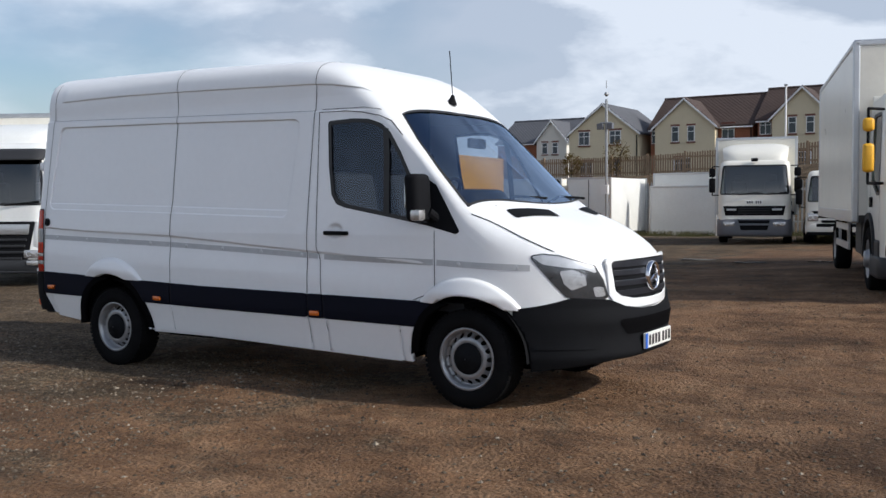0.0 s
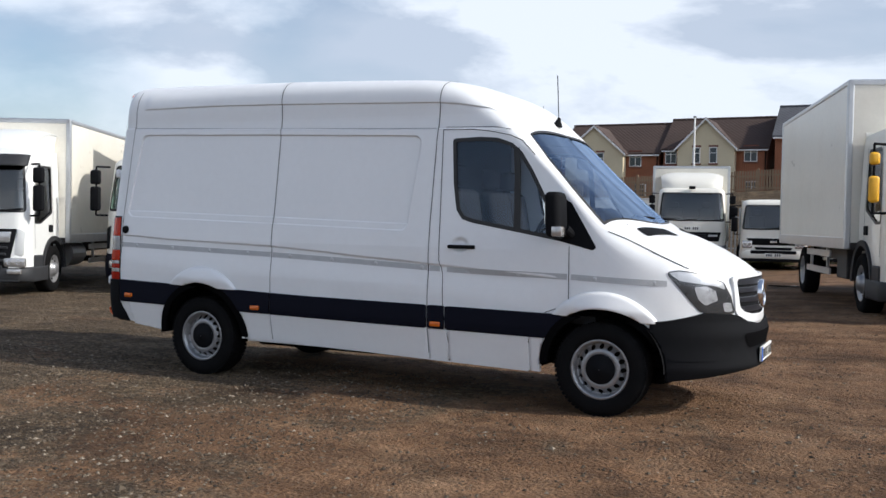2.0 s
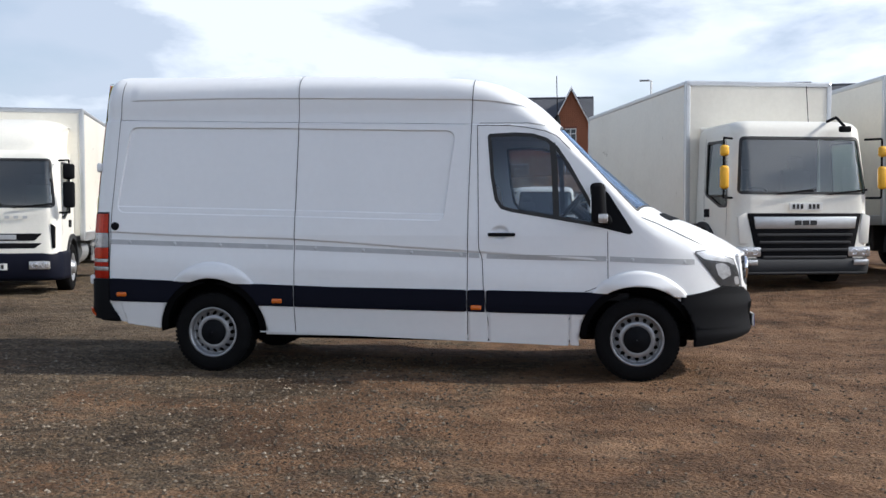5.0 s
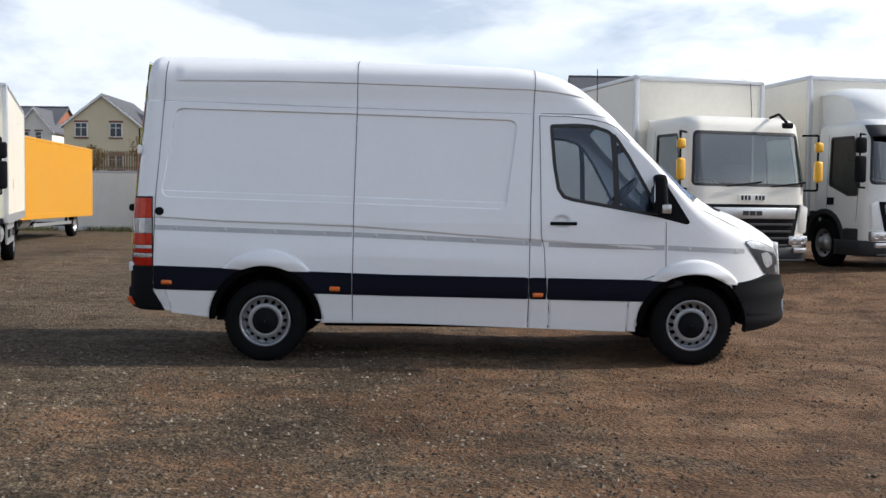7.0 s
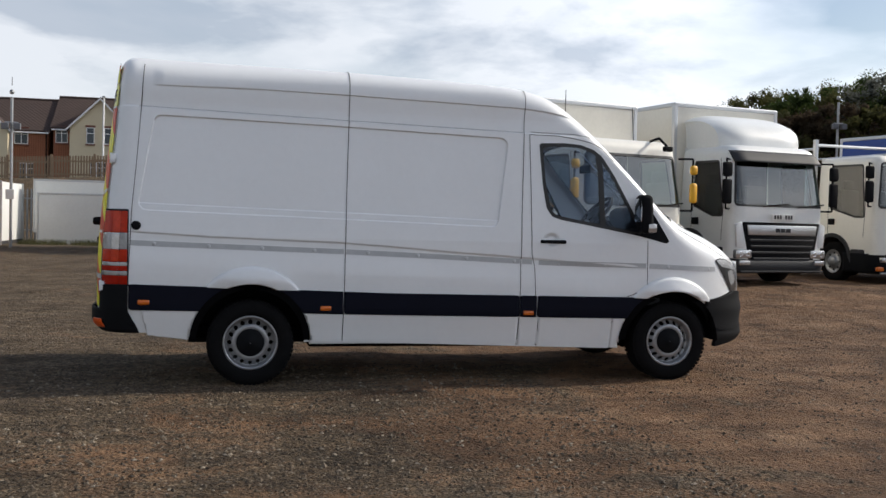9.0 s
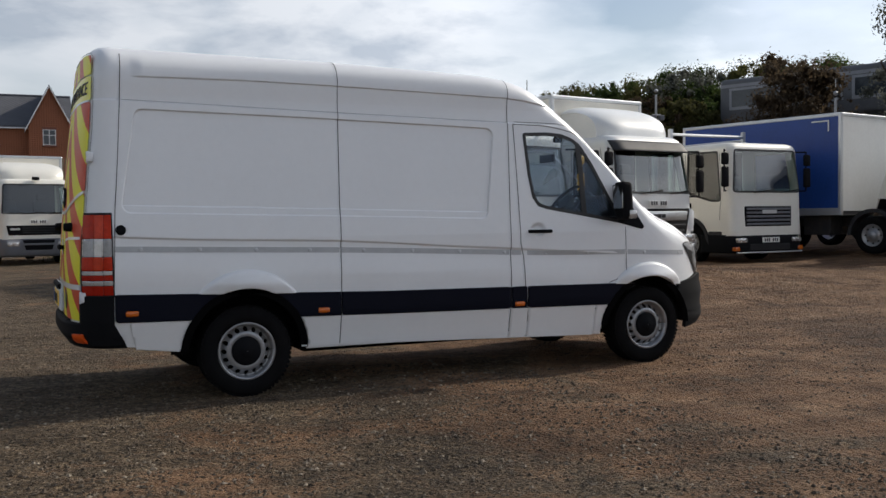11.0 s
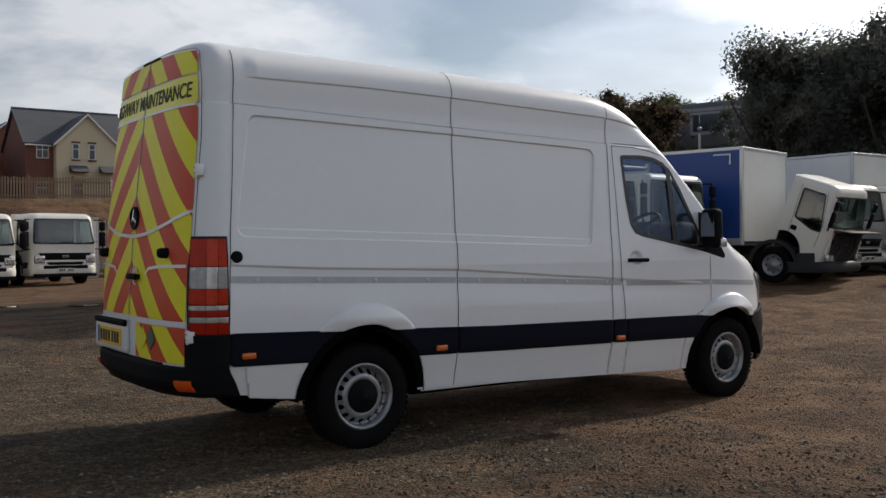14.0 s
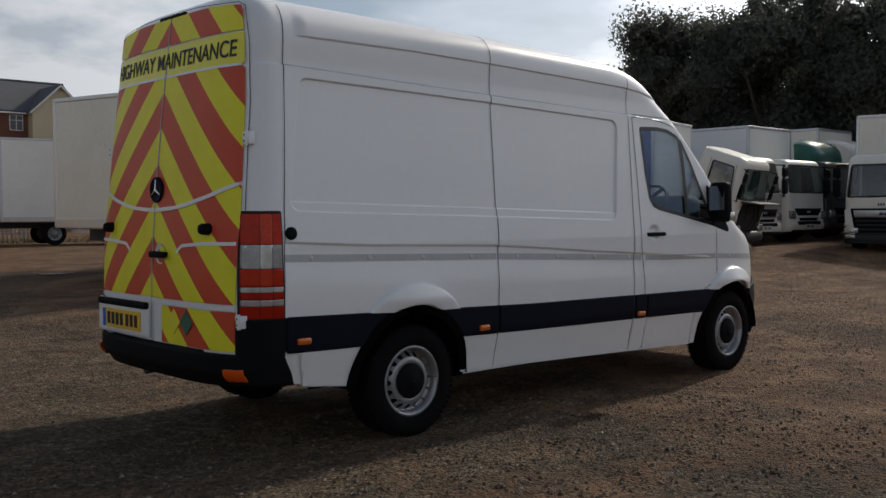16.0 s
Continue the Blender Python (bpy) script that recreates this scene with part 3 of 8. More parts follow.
def wheel(name, parent, centre, r=0.345, width=0.225, rim=0.208, side=-1, dual=False, seg=96, simple=False):
    """A tyre on a holed steel rim with a dark hub cap; the axle runs along y, side -1 shows its face to -y."""
    hub = new(name)
    hub.parent = parent
    hub.matrix_basis = pose(*centre) if side < 0 else pose(*centre, 0, 0, 180)
    w = width / 2
    prof = [(-w * 0.75, rim), (-w, rim + 0.02), (-w * 1.06, (r + rim) / 2), (-w, r - 0.035), (-w * 0.86, r - 0.010), (-w * 0.6, r),
            (w * 0.6, r), (w * 0.86, r - 0.010), (w, r - 0.035), (w, rim + 0.02), (w * 0.75, rim)]
    s = 40 if simple else seg
    vs, fs = lathe(prof, s)
    part_mesh("tyre", mesh_of("tyre", vs, fs, M["rubber"]), hub)
    if not simple:
        bm = bmesh.new()
        for k in range(60):
            a = 2 * math.pi * k / 60
            for yy in (-w * 0.72, -w * 0.24, w * 0.24, w * 0.72):
                mm = Matrix.Rotation(-a, 4, "Y") @ Matrix.Translation((r - 0.0035, yy + 0.004 * (k % 2), 0))
                bmesh.ops.create_cube(bm, size=1, matrix=mm @ Matrix.Diagonal((0.012, w * 0.38, 0.024, 1)))
        part("tread", bm, M["rubber"], hub)
    f0 = -w * 0.55
    ring = lambda q: np.interp(q, [0.0, 0.45, 0.53, 0.70, 0.80, 0.885, 0.94, 0.975, 1.06], [f0, f0, f0 * 1.38, f0 * 1.32, f0 * 0.95, f0 * 0.62, -w * 0.62, -w * 0.95, -w * 0.95])
    holes = lambda th, q: np.hypot((np.mod(th + math.pi / 16, math.pi / 8) - math.pi / 16) * q, q - 0.80) - 0.086
    P, F = skin(lambda th, q: (q * rim * np.cos(th), ring(q), q * rim * np.sin(th)), np.linspace(0, 2 * math.pi, 16 * 10 + 1), np.array([0.03, 0.3, 0.45, 0.53, 0.62, 0.70, 0.73, 0.755, 0.78, 0.80, 0.82, 0.845, 0.87, 0.885, 0.94, 0.975, 1.06]), cuts=(holes,))
    rimob = part_mesh("rim", mesh_of("rim", P, F, M["steel"]), hub)
    thicken(rimob, 0.006, 1.0)
    vs, fs = lathe([(-0.005, rim * 0.9), (0.03, rim * 0.95), (0.03, 0.02)], 32)
    part_mesh("brake_drum", mesh_of("brake_drum", vs, fs, M["dark_steel"]), hub)
    capr = rim * 0.545
    vs, fs = lathe([(f0 * 1.2, capr), (f0 * 1.55, capr * 0.96), (f0 * 1.75, capr * 0.8), (f0 * 1.8, capr * 0.45), (f0 * 1.95, capr * 0.4), (f0 * 2.0, 0.004)], 32)
    part_mesh("hub_cap", mesh_of("hub_cap", vs, fs, M["black_plastic"]), hub, "dark plastic hub cap")
    return hub


def van_nose(van):
    """Headlamps, grille, front bumper, bonnet vents, number plate."""
    # headlamps wrap round the corner
    lamp_poly = [(4.112, 1.072), (4.20, 1.085), (4.29, 1.073), (4.464, 1.003), (4.50, 0.90), (4.517, 0.785), (4.50, 0.766), (4.42, 0.768), (4.317, 0.790), (4.212, 0.935)]
    f_lamp = lambda x, z: poly_sdf(x, z, lamp_poly, 0.02)
    gx, gz = np.arange(4.06, 4.56, 0.008), np.arange(0.73, 1.12, 0.008)
    P, F = skin(lifted(van_side, 0.004), gx, gz, keep=(f_lamp,))
    Pc, Fc = skin(lifted(van_side, 0.022), gx, gz, keep=(f_lamp,))
    f_in = lambda x, z: poly_sdf(x, z, [(4.29, 0.965), (4.36, 0.975), (4.415, 0.94), (4.425, 0.87), (4.35, 0.835), (4.31, 0.88)], 0.012)
    Pi, Fi = skin(lifted(van_side, 0.007), gx, gz, keep=(f_in,))
    f_top = lambda x, z: np.maximum(poly_sdf(x, z, [(4.13, 1.067), (4.20, 1.077), (4.30, 1.062), (4.455, 0.995), (4.47, 0.945), (4.41, 0.975), (4.26, 1.0), (4.20, 1.01)], 0.006), f_lamp(x, z) + 0.01)
    Pt, Ft = skin(lifted(van_side, 0.008), gx, gz, keep=(f_top,))
    f_low = lambda x, z: poly_sdf(x, z, [(4.45, 0.855), (4.495, 0.855), (4.505, 0.79), (4.46, 0.785)], 0.012)
    Pl, Fl = skin(lifted(van_side, 0.008), gx, gz, keep=(f_low,))
    for sgn in (1, -1):
        k = np.array((1, sgn, 1))
        fl = (lambda F: F) if sgn > 0 else (lambda F: turned(F))
        hl = part_mesh("headlamp", mesh_of("headlamp", P * k, fl(F), M["lamp_bowl"]), van, "clear headlamp with grey housing")
        part_mesh("reflector", mesh_of("reflector", Pi * k, fl(Fi), M["lamp_silver"]), hl, "chrome reflector")
        part_mesh("light_strip", mesh_of("light_strip", Pt * k, fl(Ft), M["lamp_silver"]), hl)
        part_mesh("indicator", mesh_of("indicator", Pl * k, fl(Fl), M["lamp_silver"]), hl)
        part_mesh("cover", mesh_of("cover", Pc * k, fl(Fc), M["glass_lamp"]), hl, "clear plastic cover")
    # grille: white surround, dark slats, round badge
    fo = lambda y, z: poly_sdf(y, z, [(-0.548, 1.045), (0.548, 1.045), (0.535, 0.79), (0.48, 0.725), (0.30, 0.695), (0.0, 0.685), (-0.30, 0.695), (-0.48, 0.725), (-0.535, 0.79)], 0.03)
    fi = lambda y, z: poly_sdf(y, z, [(-0.508, 1.02), (-0.25, 1.03), (0.25, 1.03), (0.508, 1.02), (0.485, 0.82), (0.43, 0.782), (0.28, 0.757), (0.0, 0.748), (-0.28, 0.757), (-0.43, 0.782), (-0.485, 0.82)], 0.03)
    gy, gz = np.arange(-0.602, 0.603, 0.014), np.arange(0.66, 1.12, 0.012)
    P, F = skin(lifted(van_front, 0.012), gy, gz, keep=(lambda y, z: np.maximum(fo(y, z), -fi(y, z)),))
    gr = thicken(part_mesh("grille", mesh_of("grille", P, F, M["van_white"]), van, "white grille surround with dark slats"), 0.03)
    P, F = skin(lifted(van_front, 0.003), gy, gz, keep=(lambda y, z: fi(y, z) - 0.004,))
    part_mesh("mesh_panel", mesh_of("mesh_panel", P, F, M["black_plastic"]), gr)
    for za in (0.80, 0.87, 0.94, 1.0):
        P, F = skin(lifted(van_front, 0.010), gy, np.arange(0.74, 1.05, 0.008), keep=(lambda y, z, za=za: np.maximum(fi(y, z), np.abs(z - za) - 0.021),))
        thicken(part_mesh("slat", mesh_of("slat", P, F, M["grille_plastic"]), gr), 0.02)
    cx = float(van_front(0.0, 0.90)[0])
    vs, fs = lathe([(cx + 0.0, 0.105), (cx + 0.035, 0.105), (cx + 0.045, 0.098), (cx + 0.035, 0.090), (cx + 0.02, 0.088)], 36, axis="x", centre=(0, 0, 0.90))
    bd = part_mesh("badge_ring", mesh_of("badge_ring", vs, fs, M["chrome"]), gr, "round chrome badge")
    bm = bmesh.new()
    for a in (90, 210, 330):
        tube_into(bm, (cx + 0.035, 0, 0.90), (cx + 0.028, 0.092 * math.cos(radians(a)), 0.90 + 0.092 * math.sin(radians(a))), 0.013, 6, 0.004)
    part("badge_spokes", bm, M["chrome"], bd)
    # bumper
    bw, bxa, bxb, bm_ = 0.985, 3.6, 4.685, 2.6

    def S(a, z):
        y = np.sin(a * math.pi / 2) ** 1.0 * bw
        r = np.clip(np.abs(y) / bw, 0, 1)
        x = bxa + (bxb - bxa) * np.clip(1 - r ** bm_, 0, 1) ** (1 / bm_)
        k = np.clip((z - 0.27) / 0.45, 0, 1)
        out = -0.10 * (1 - smooth01(k, 0.0, 0.28)) - 0.030 * smooth01(k, 0.72, 1.0) + 0.012 * np.sin(k * 9)
        return x + out * (1 - 0.5 * r), y * (1 + 0.3 * out * (1 - r)), z
    az = np.linspace(-1, 1, 121)
    zz = np.concatenate((np.linspace(0.27, 0.72, 34),))
    f_front = lambda a, z: 4.02 - S(a, z)[0]
    f_bot = lambda a, z: np.interp(np.abs(a), [0, 0.35, 0.6, 0.8, 1], [0.37, 0.355, 0.31, 0.275, 0.26]) - z
    f_arc = lambda a, z: -(f_arch(S(a, z)[0], z) - 0.004)
    f_topb = lambda a, z: z - np.interp(np.abs(S(a, z)[1]), [0, 0.25, 0.42, 0.50, 0.56, 0.78, 0.92, 0.99], [0.683, 0.69, 0.715, 0.745, 0.767, 0.787, 0.722, 0.70])
    P, F = skin(S, az, np.linspace(0.25, 0.82, 46), keep=(f_front, f_bot, f_arc, f_topb))
    bp_ = thicken(part_mesh("front_bumper", mesh_of("front_bumper", P, F, M["black_plastic"]), van, "black plastic front bumper"), 0.03)
    # flat dark sheet standing in for the shade inside the intake
    P, F = skin(lifted(S, 0.004), np.linspace(-0.5, 0.5, 50), np.linspace(0.4, 0.66, 30), keep=(lambda a, z: poly_sdf(a, z, [(-0.36, 0.63), (0.36, 0.63), (0.28, 0.52), (-0.28, 0.52)], 0.02),))
    part_mesh("air_intake", mesh_of("air_intake", P, F, M["shade_black"]), bp_)
    for k in (-1, 1):
        yy = k * 0.66
        xx = float(S(np.array(math.asin(yy / bw) / (math.pi / 2)), np.array(0.52))[0])
        q = Matrix.Translation((xx - 0.012, yy, 0.52)) @ Matrix.Rotation(k * radians(38), 4, "Z")
        vs, fs = lathe([(-0.02, 0.052), (0.006, 0.052), (0.008, 0.046), (-0.006, 0.042), (-0.006, 0.002)], 24, axis="x")
        part_mesh("fog_lamp_recess", mesh_of("fog_lamp_recess", vs, fs, M["black_plastic"]), bp_).matrix_basis = q
        P, F = skin(lifted(S, 0.006), np.linspace(0.40, 0.82, 40) * k, np.linspace(0.40, 0.50, 24), keep=(lambda a, z: np.maximum(np.maximum(0.46 - np.abs(a), np.abs(a) - 0.75), np.abs(z - 0.455) - 0.016),), flip=k < 0)
        part_mesh("bumper_blade", mesh_of("bumper_blade", P, F, M["black_plastic"]), bp_)
    # plate
    px = bxb + 0.012
    p = part("number_plate", box(px - 0.012, px + 0.006, -0.26, 0.26, 0.40, 0.51, 0.004), M["plate_white"], van, "white number plate with dark bars")
    part("plate_band", box(px + 0.004, px + 0.008, -0.259, -0.215, 0.402, 0.508), M["blue_ink"], p)
    for i in range(7):
        yy = -0.175 + 0.062 * i + (0.02 if i > 3 else 0)
        part("bar", box(px + 0.004, px + 0.008, yy - 0.019, yy + 0.019, 0.42, 0.49), M["ink"], p)
    # bonnet vents
    for k in (-1, 1):
        def SV(x, y):
            T, zs = van_T(x), van_ZS(x)
            n = van_n(x)
            a = np.clip(np.abs(y) / (van_W(T) * van_plan(x)), 0, 0.99)
            return x, y, zs + (T - zs) * (1 - a ** n) ** (1 / n)
        P, F = skin(lifted(SV, 0.003), np.arange(3.7, 4.12, 0.012), np.arange(-0.82, -0.15, 0.012), keep=(lambda x, y: poly_sdf(x, y, [(3.845, -0.72), (3.945, -0.735), (4.08, -0.33), (3.955, -0.26)], 0.015),))
        part_mesh("bonnet_vent", mesh_of("bonnet_vent", P * np.array((1, k, 1)), F if k > 0 else turned(F), M["black_plastic"]), van, "black plastic bonnet vent")
    # wipers
    for y0, y1 in ((-0.75, 0.02), (0.0, 0.72)):
        bm = tubes([(3.78, y0, 1.40), (3.74, (y0 + y1) / 2, 1.475), (3.80, y1, 1.46)], 0.011, 6)
        part("wiper", bm, M["black_plastic"], van)


def van_tail(van):
    """Doors, film, lamps, bumper, hinges."""
    edge = lambda z: np.interp(z, [0.55, 0.85, 1.4, 2.0, 2.35, 2.55], [0.85, 0.855, 0.865, 0.835, 0.795, 0.755])
    f_all = lambda y, z: np.maximum(np.maximum(np.abs(y) - edge(z) + 0.014, 0.625 - z), z - 2.572 + 0.035 * (np.abs(y) / 0.8) ** 4)
    wire = lambda y: 1.407 + 0.133 * (np.abs(y) / 0.8) ** 2
    # film: upper panes, label strip, main fields, lower field
    bands = [("film_top", lambda y, z: np.maximum(f_all(y, z), 2.405 - z), "chevron"),
             ("film_label", lambda y, z: np.maximum(f_all(y, z), np.maximum(2.215 - z, z - 2.395)), "film_yellow"),
             ("film_upper", lambda y, z: np.maximum(f_all(y, z), np.maximum(wire(y) + 0.010 - z, z - 2.205)), "chevron"),
             ("film_main", lambda y, z: np.maximum(f_all(y, z), np.maximum(0.885 - z, z - wire(y) + 0.010)), "chevron"),
             ("film_lower", lambda y, z: np.maximum(np.maximum(f_all(y, z), z - 0.845), y - np.where(y > -0.5, -0.12, 9)), "chevron")]
    gy, gz = np.arange(-0.9, 0.901, 0.02), np.arange(0.55, 2.62, 0.02)
    for name, f, mt in bands:
        for k in (-1, 1):
            if name == "film_lower" and k > 0:
                continue
            half = lambda y, z, f=f, k=k: np.maximum(f(y, z), 0.006 - k * y)
            P, F = skin(lifted(van_rear, -0.006), gy, gz, keep=(half,))
            part_mesh("chevron_sheet" if mt == "chevron" else "label_sheet", mesh_of(name, P, F, M[mt]), van,
                      "red and yellow chevron film" if mt == "chevron" else "yellow label film")
    # door gaps
    S = van_rear
    ribbon(S, [(0.0, 0.62), (0.0, 2.57)], 0.010, "door_gap", M["tape"], van, lift=-0.009, mirror=False)
    for k in (-1, 1):
        ribbon(S, [(k * 0.855, 0.62), (k * 0.872, 1.4), (k * 0.845, 2.0), (k * 0.805, 2.35), (k * 0.765, 2.54), (k * 0.72, 2.565), (k * 0.3, 2.592), (0, 2.594)], 0.004, "door_gap", M["seam"], van, lift=-0.004, mirror=False)
        ribbon(S, [(k * 0.01, 1.407), (k * 0.25, 1.42), (k * 0.4, 1.441), (k * 0.6, 1.482), (k * 0.83, 1.548)], 0.022, "door_crease", M["van_white"], van, lift=-0.012, mirror=False)
        ribbon(S, [(k * 0.30, 1.16), (k * 0.36, 1.20), (k * 0.55, 1.215), (k * 0.84, 1.22)], 0.020, "door_crease", M["van_white"], van, lift=-0.012, mirror=False)
        ribbon(S, [(k * 0.01, 0.866), (k * 0.84, 0.866)], 0.028, "door_crease", M["van_white"], van, lift=-0.010, mirror=False)
        ribbon(S, [(k * 0.01, 2.21), (k * 0.78, 2.21)], 0.014, "door_crease", M["van_white"], van, lift=-0.010, mirror=False)
    # lettering
    fc = bpy.data.curves.new("lettering", "FONT")
    fc.body, fc.size, fc.align_x, fc.align_y, fc.extrude = "HIGHWAY MAINTENANCE", 0.135, "CENTER", "CENTER", 0.001
    fc.offset = 0.0012
    tmp = new("tmp", fc)
    me = bpy.data.meshes.new_from_object(tmp.evaluated_get(bpy.context.evaluated_depsgraph_get()))
    bpy.data.objects.remove(tmp)
    P = np.array([v.co[:] for v in me.vertices])
    wide = P[:, 0].max() - P[:, 0].min()
    yy = -P[:, 0] * 1.47 / wide
    zz = 2.302 + P[:, 1]
    xx = van_rear(yy, zz)[0] - 0.009 - P[:, 2]
    me.vertices.foreach_set("co", np.stack((xx, yy, zz), 1).ravel())
    me.update()
    me.materials.clear()
    me.materials.append(M["ink"])
    part_mesh("lettering", me, van, "black lettering HIGHWAY MAINTENANCE")
    # tail lamps wrap round the corner
    lam = lambda z: np.interp(z, [0.8, 1.4], [-0.955, -0.968])
    for k in (-1, 1):
        first = None
        for z0, z1, mt in ((1.215, 1.385, "lens_red_bright"), (1.085, 1.215, "lens_clear"), (0.985, 1.085, "lens_red_bright"), (0.955, 0.985, "lens_clear"), (0.915, 0.955, "lens_red"), (0.88, 0.915, "lens_clear"), (0.81, 0.88, "lens_red")):
            # each section: bulb side, middle with a glow painted in brighter, side wrap
            tones = ("lens_grey", "lens_clear", "lens_grey") if mt == "lens_clear" and z1 > 1.1 else (mt, "lens_glow_red", mt) if z1 > 1.05 else (mt, mt, mt)
            for xa, xb, tone_ in ((-1.155, -1.085, tones[0]), (-1.083, -1.022, tones[1]), (-1.020, -0.90, tones[2])):
                def f(x, z, z0=z0, z1=z1, xa=xa, xb=xb):
                    return np.maximum(np.maximum(z0 - z + 0.001, z - z1 + 0.001), np.maximum(np.maximum(x - lam(z), x - xb), xa - x))
                P, F = skin(lifted(van_side, 0.008), np.linspace(-1.205, -0.93, 40), np.linspace(z0 - 0.012, z1 + 0.012, 12), keep=(f,))
                P = P * np.array((1, -k, 1))
                ob = part_mesh("tail_lamp" if first is None else "lamp_section", mesh_of("tail_lamp", P, F if k < 0 else turned(F), M[tone_]), van if first is None else first, "red and clear tail lamp" if first is None else "")
                thicken(ob, 0.008)
                first = first or ob
        fb = lambda x, z: np.maximum(np.maximum(0.795 - z, z - 1.40), np.maximum(x - lam(z) - 0.010, -1.163 - x))
        P, F = skin(lifted(van_side, 0.004), np.linspace(-1.21, -0.92, 44), np.linspace(0.78, 1.42, 40), keep=(fb,))
        part_mesh("lamp_frame", mesh_of("lamp_frame", P * np.array((1, -k, 1)), F if k < 0 else turned(F), M["seam"]), first)
    # hinges
    for k in (-1, 1):
        for zc in (1.80, 0.795):
            x0 = float(van_rear(np.array(k * (0.845 if zc > 1 else 0.86)), np.array(zc))[0])
            bm = bmesh.new()
            yk = k * (0.85 if zc > 1 else 0.865)
            box_into(bm, x0 - 0.022, x0 + 0.02, yk - 0.045, yk + 0.02, zc - 0.035, zc + 0.035, 0.006)
            box_into(bm, x0 - 0.005, x0 + 0.075, yk + k * 0.008 - 0.02, yk + k * 0.008 + 0.02, zc - 0.035, zc + 0.035, 0.006)
            tube_into(bm, (x0 - 0.014, yk + k * 0.012, zc - 0.042), (x0 - 0.014, yk + k * 0.012, zc + 0.042), 0.010, 10)
            hg = part("hinge", bm, M["van_white"], van, "white door hinge", True)
            for dz in (-0.017, 0.017):
                part("bolt", tubes([(x0 - 0.024, yk + k * 0.002, zc + dz), (x0 - 0.018, yk + k * 0.002, zc + dz)], 0.006, 8), M["seam"], hg, "dark bolt")
            yo = yk + k * 0.0285
            part("slot", box(x0 + 0.045, x0 + 0.051, min(yo, yo + k * 0.002), max(yo, yo + k * 0.002), zc - 0.02, zc + 0.02), M["seam"], hg)
    # handle, stops, badge, plate
    xr_ = lambda y, z: float(van_rear(np.array(float(y)), np.array(float(z)))[0])
    bm = bmesh.new()
    box_into(bm, xr_(-0.1, 1.15) - 0.05, xr_(-0.1, 1.15) - 0.025, -0.21, -0.02, 1.125, 1.165, 0.012)
    box_into(bm, xr_(-0.1, 1.15) - 0.03, xr_(-0.1, 1.15) + 0.01, -0.19, -0.15, 1.13, 1.16, 0.004)
    part("door_handle", bm, M["black_plastic"], van, "black rear door handle", True)
    vs, fs = lathe([(-0.012, 0.062), (-0.008, 0.058), (0.0, 0.035), (0.004, 0.0)], 24, axis="x", centre=(xr_(-0.11, 1.15) - 0.002, -0.11, 1.15))
    part_mesh("handle_bowl", mesh_of("handle_bowl", vs, fs, M["van_white"]), van)
    for yy in (-0.62, 0.62):
        vs, fs = lathe([(0.0, 0.034), (-0.05, 0.031), (-0.062, 0.024), (-0.064, 0.002)], 20, axis="x", centre=(xr_(yy, 1.30), yy, 1.30))
        part_mesh("door_stop", mesh_of("door_stop", vs, fs, M["black_plastic"]), van, "black rubber door stop")
    vs, fs = lathe([(0.0, 0.078), (-0.016, 0.078), (-0.02, 0.072), (-0.014, 0.066), (-0.014, 0.002)], 28, axis="x", centre=(xr_(0, 1.53) - 0.004, -0.02, 1.53))
    bd = part_mesh("rear_badge", mesh_of("rear_badge", vs, fs, M["navy_plastic"]), van, "round dark badge")
    bm = bmesh.new()
    for a in (90, 210, 330):
        tube_into(bm, (xr_(0, 1.53) - 0.021, -0.02, 1.53), (xr_(0, 1.53) - 0.02, -0.02 + 0.062 * math.cos(radians(a)), 1.53 + 0.062 * math.sin(radians(a))), 0.009, 6, 0.003)
    part("badge_spokes", bm, M["chrome"], bd)
    x0 = -1.262
    part("plate_recess", box(x0 - 0.004, x0 + 0.03, 0.02, 0.72, 0.63, 0.85, 0.02), M["van_white"], van, "white plate holder")
    part("door_grip", box(x0 - 0.018, x0 + 0.02, 0.02, 0.70, 0.805, 0.85, 0.015), M["black_plastic"], van, "black door grip")
    p = part("number_plate", box(x0 - 0.014, x0 - 0.003, 0.10, 0.62, 0.665, 0.785, 0.003), M["plate_yellow"], van, "yellow number plate with dark bars")
    part("plate_band", box(x0 - 0.017, x0 - 0.013, 0.575, 0.618, 0.668, 0.782), M["blue_ink"], p)
    for i in range(7):
        yy = 0.53 - 0.06 * i - (0.02 if i > 3 else 0)
        part("bar", box(x0 - 0.017, x0 - 0.013, yy - 0.019, yy + 0.019, 0.687, 0.763), M["ink"], p)
    for yy, mt in ((-0.28, "film_yellow"), (-0.42, "green_paint")):
        bm = bmesh.new()
        bmesh.ops.create_cube(bm, size=0.105, matrix=Matrix.Translation((xr_(yy, 0.76) - 0.010, yy, 0.76)) @ Matrix.Rotation(radians(45), 4, "X") @ Matrix.Diagonal((0.03, 1, 1, 1)))
        part("diamond_sticker", bm, M[mt], van, "diamond sticker")
    part("brake_lamp", box(-1.085, -1.04, -0.16, 0.16, 2.572, 2.592, 0.006), M["black_plastic"], van, "dark high brake lamp")
    # bumper
    bw = 0.985

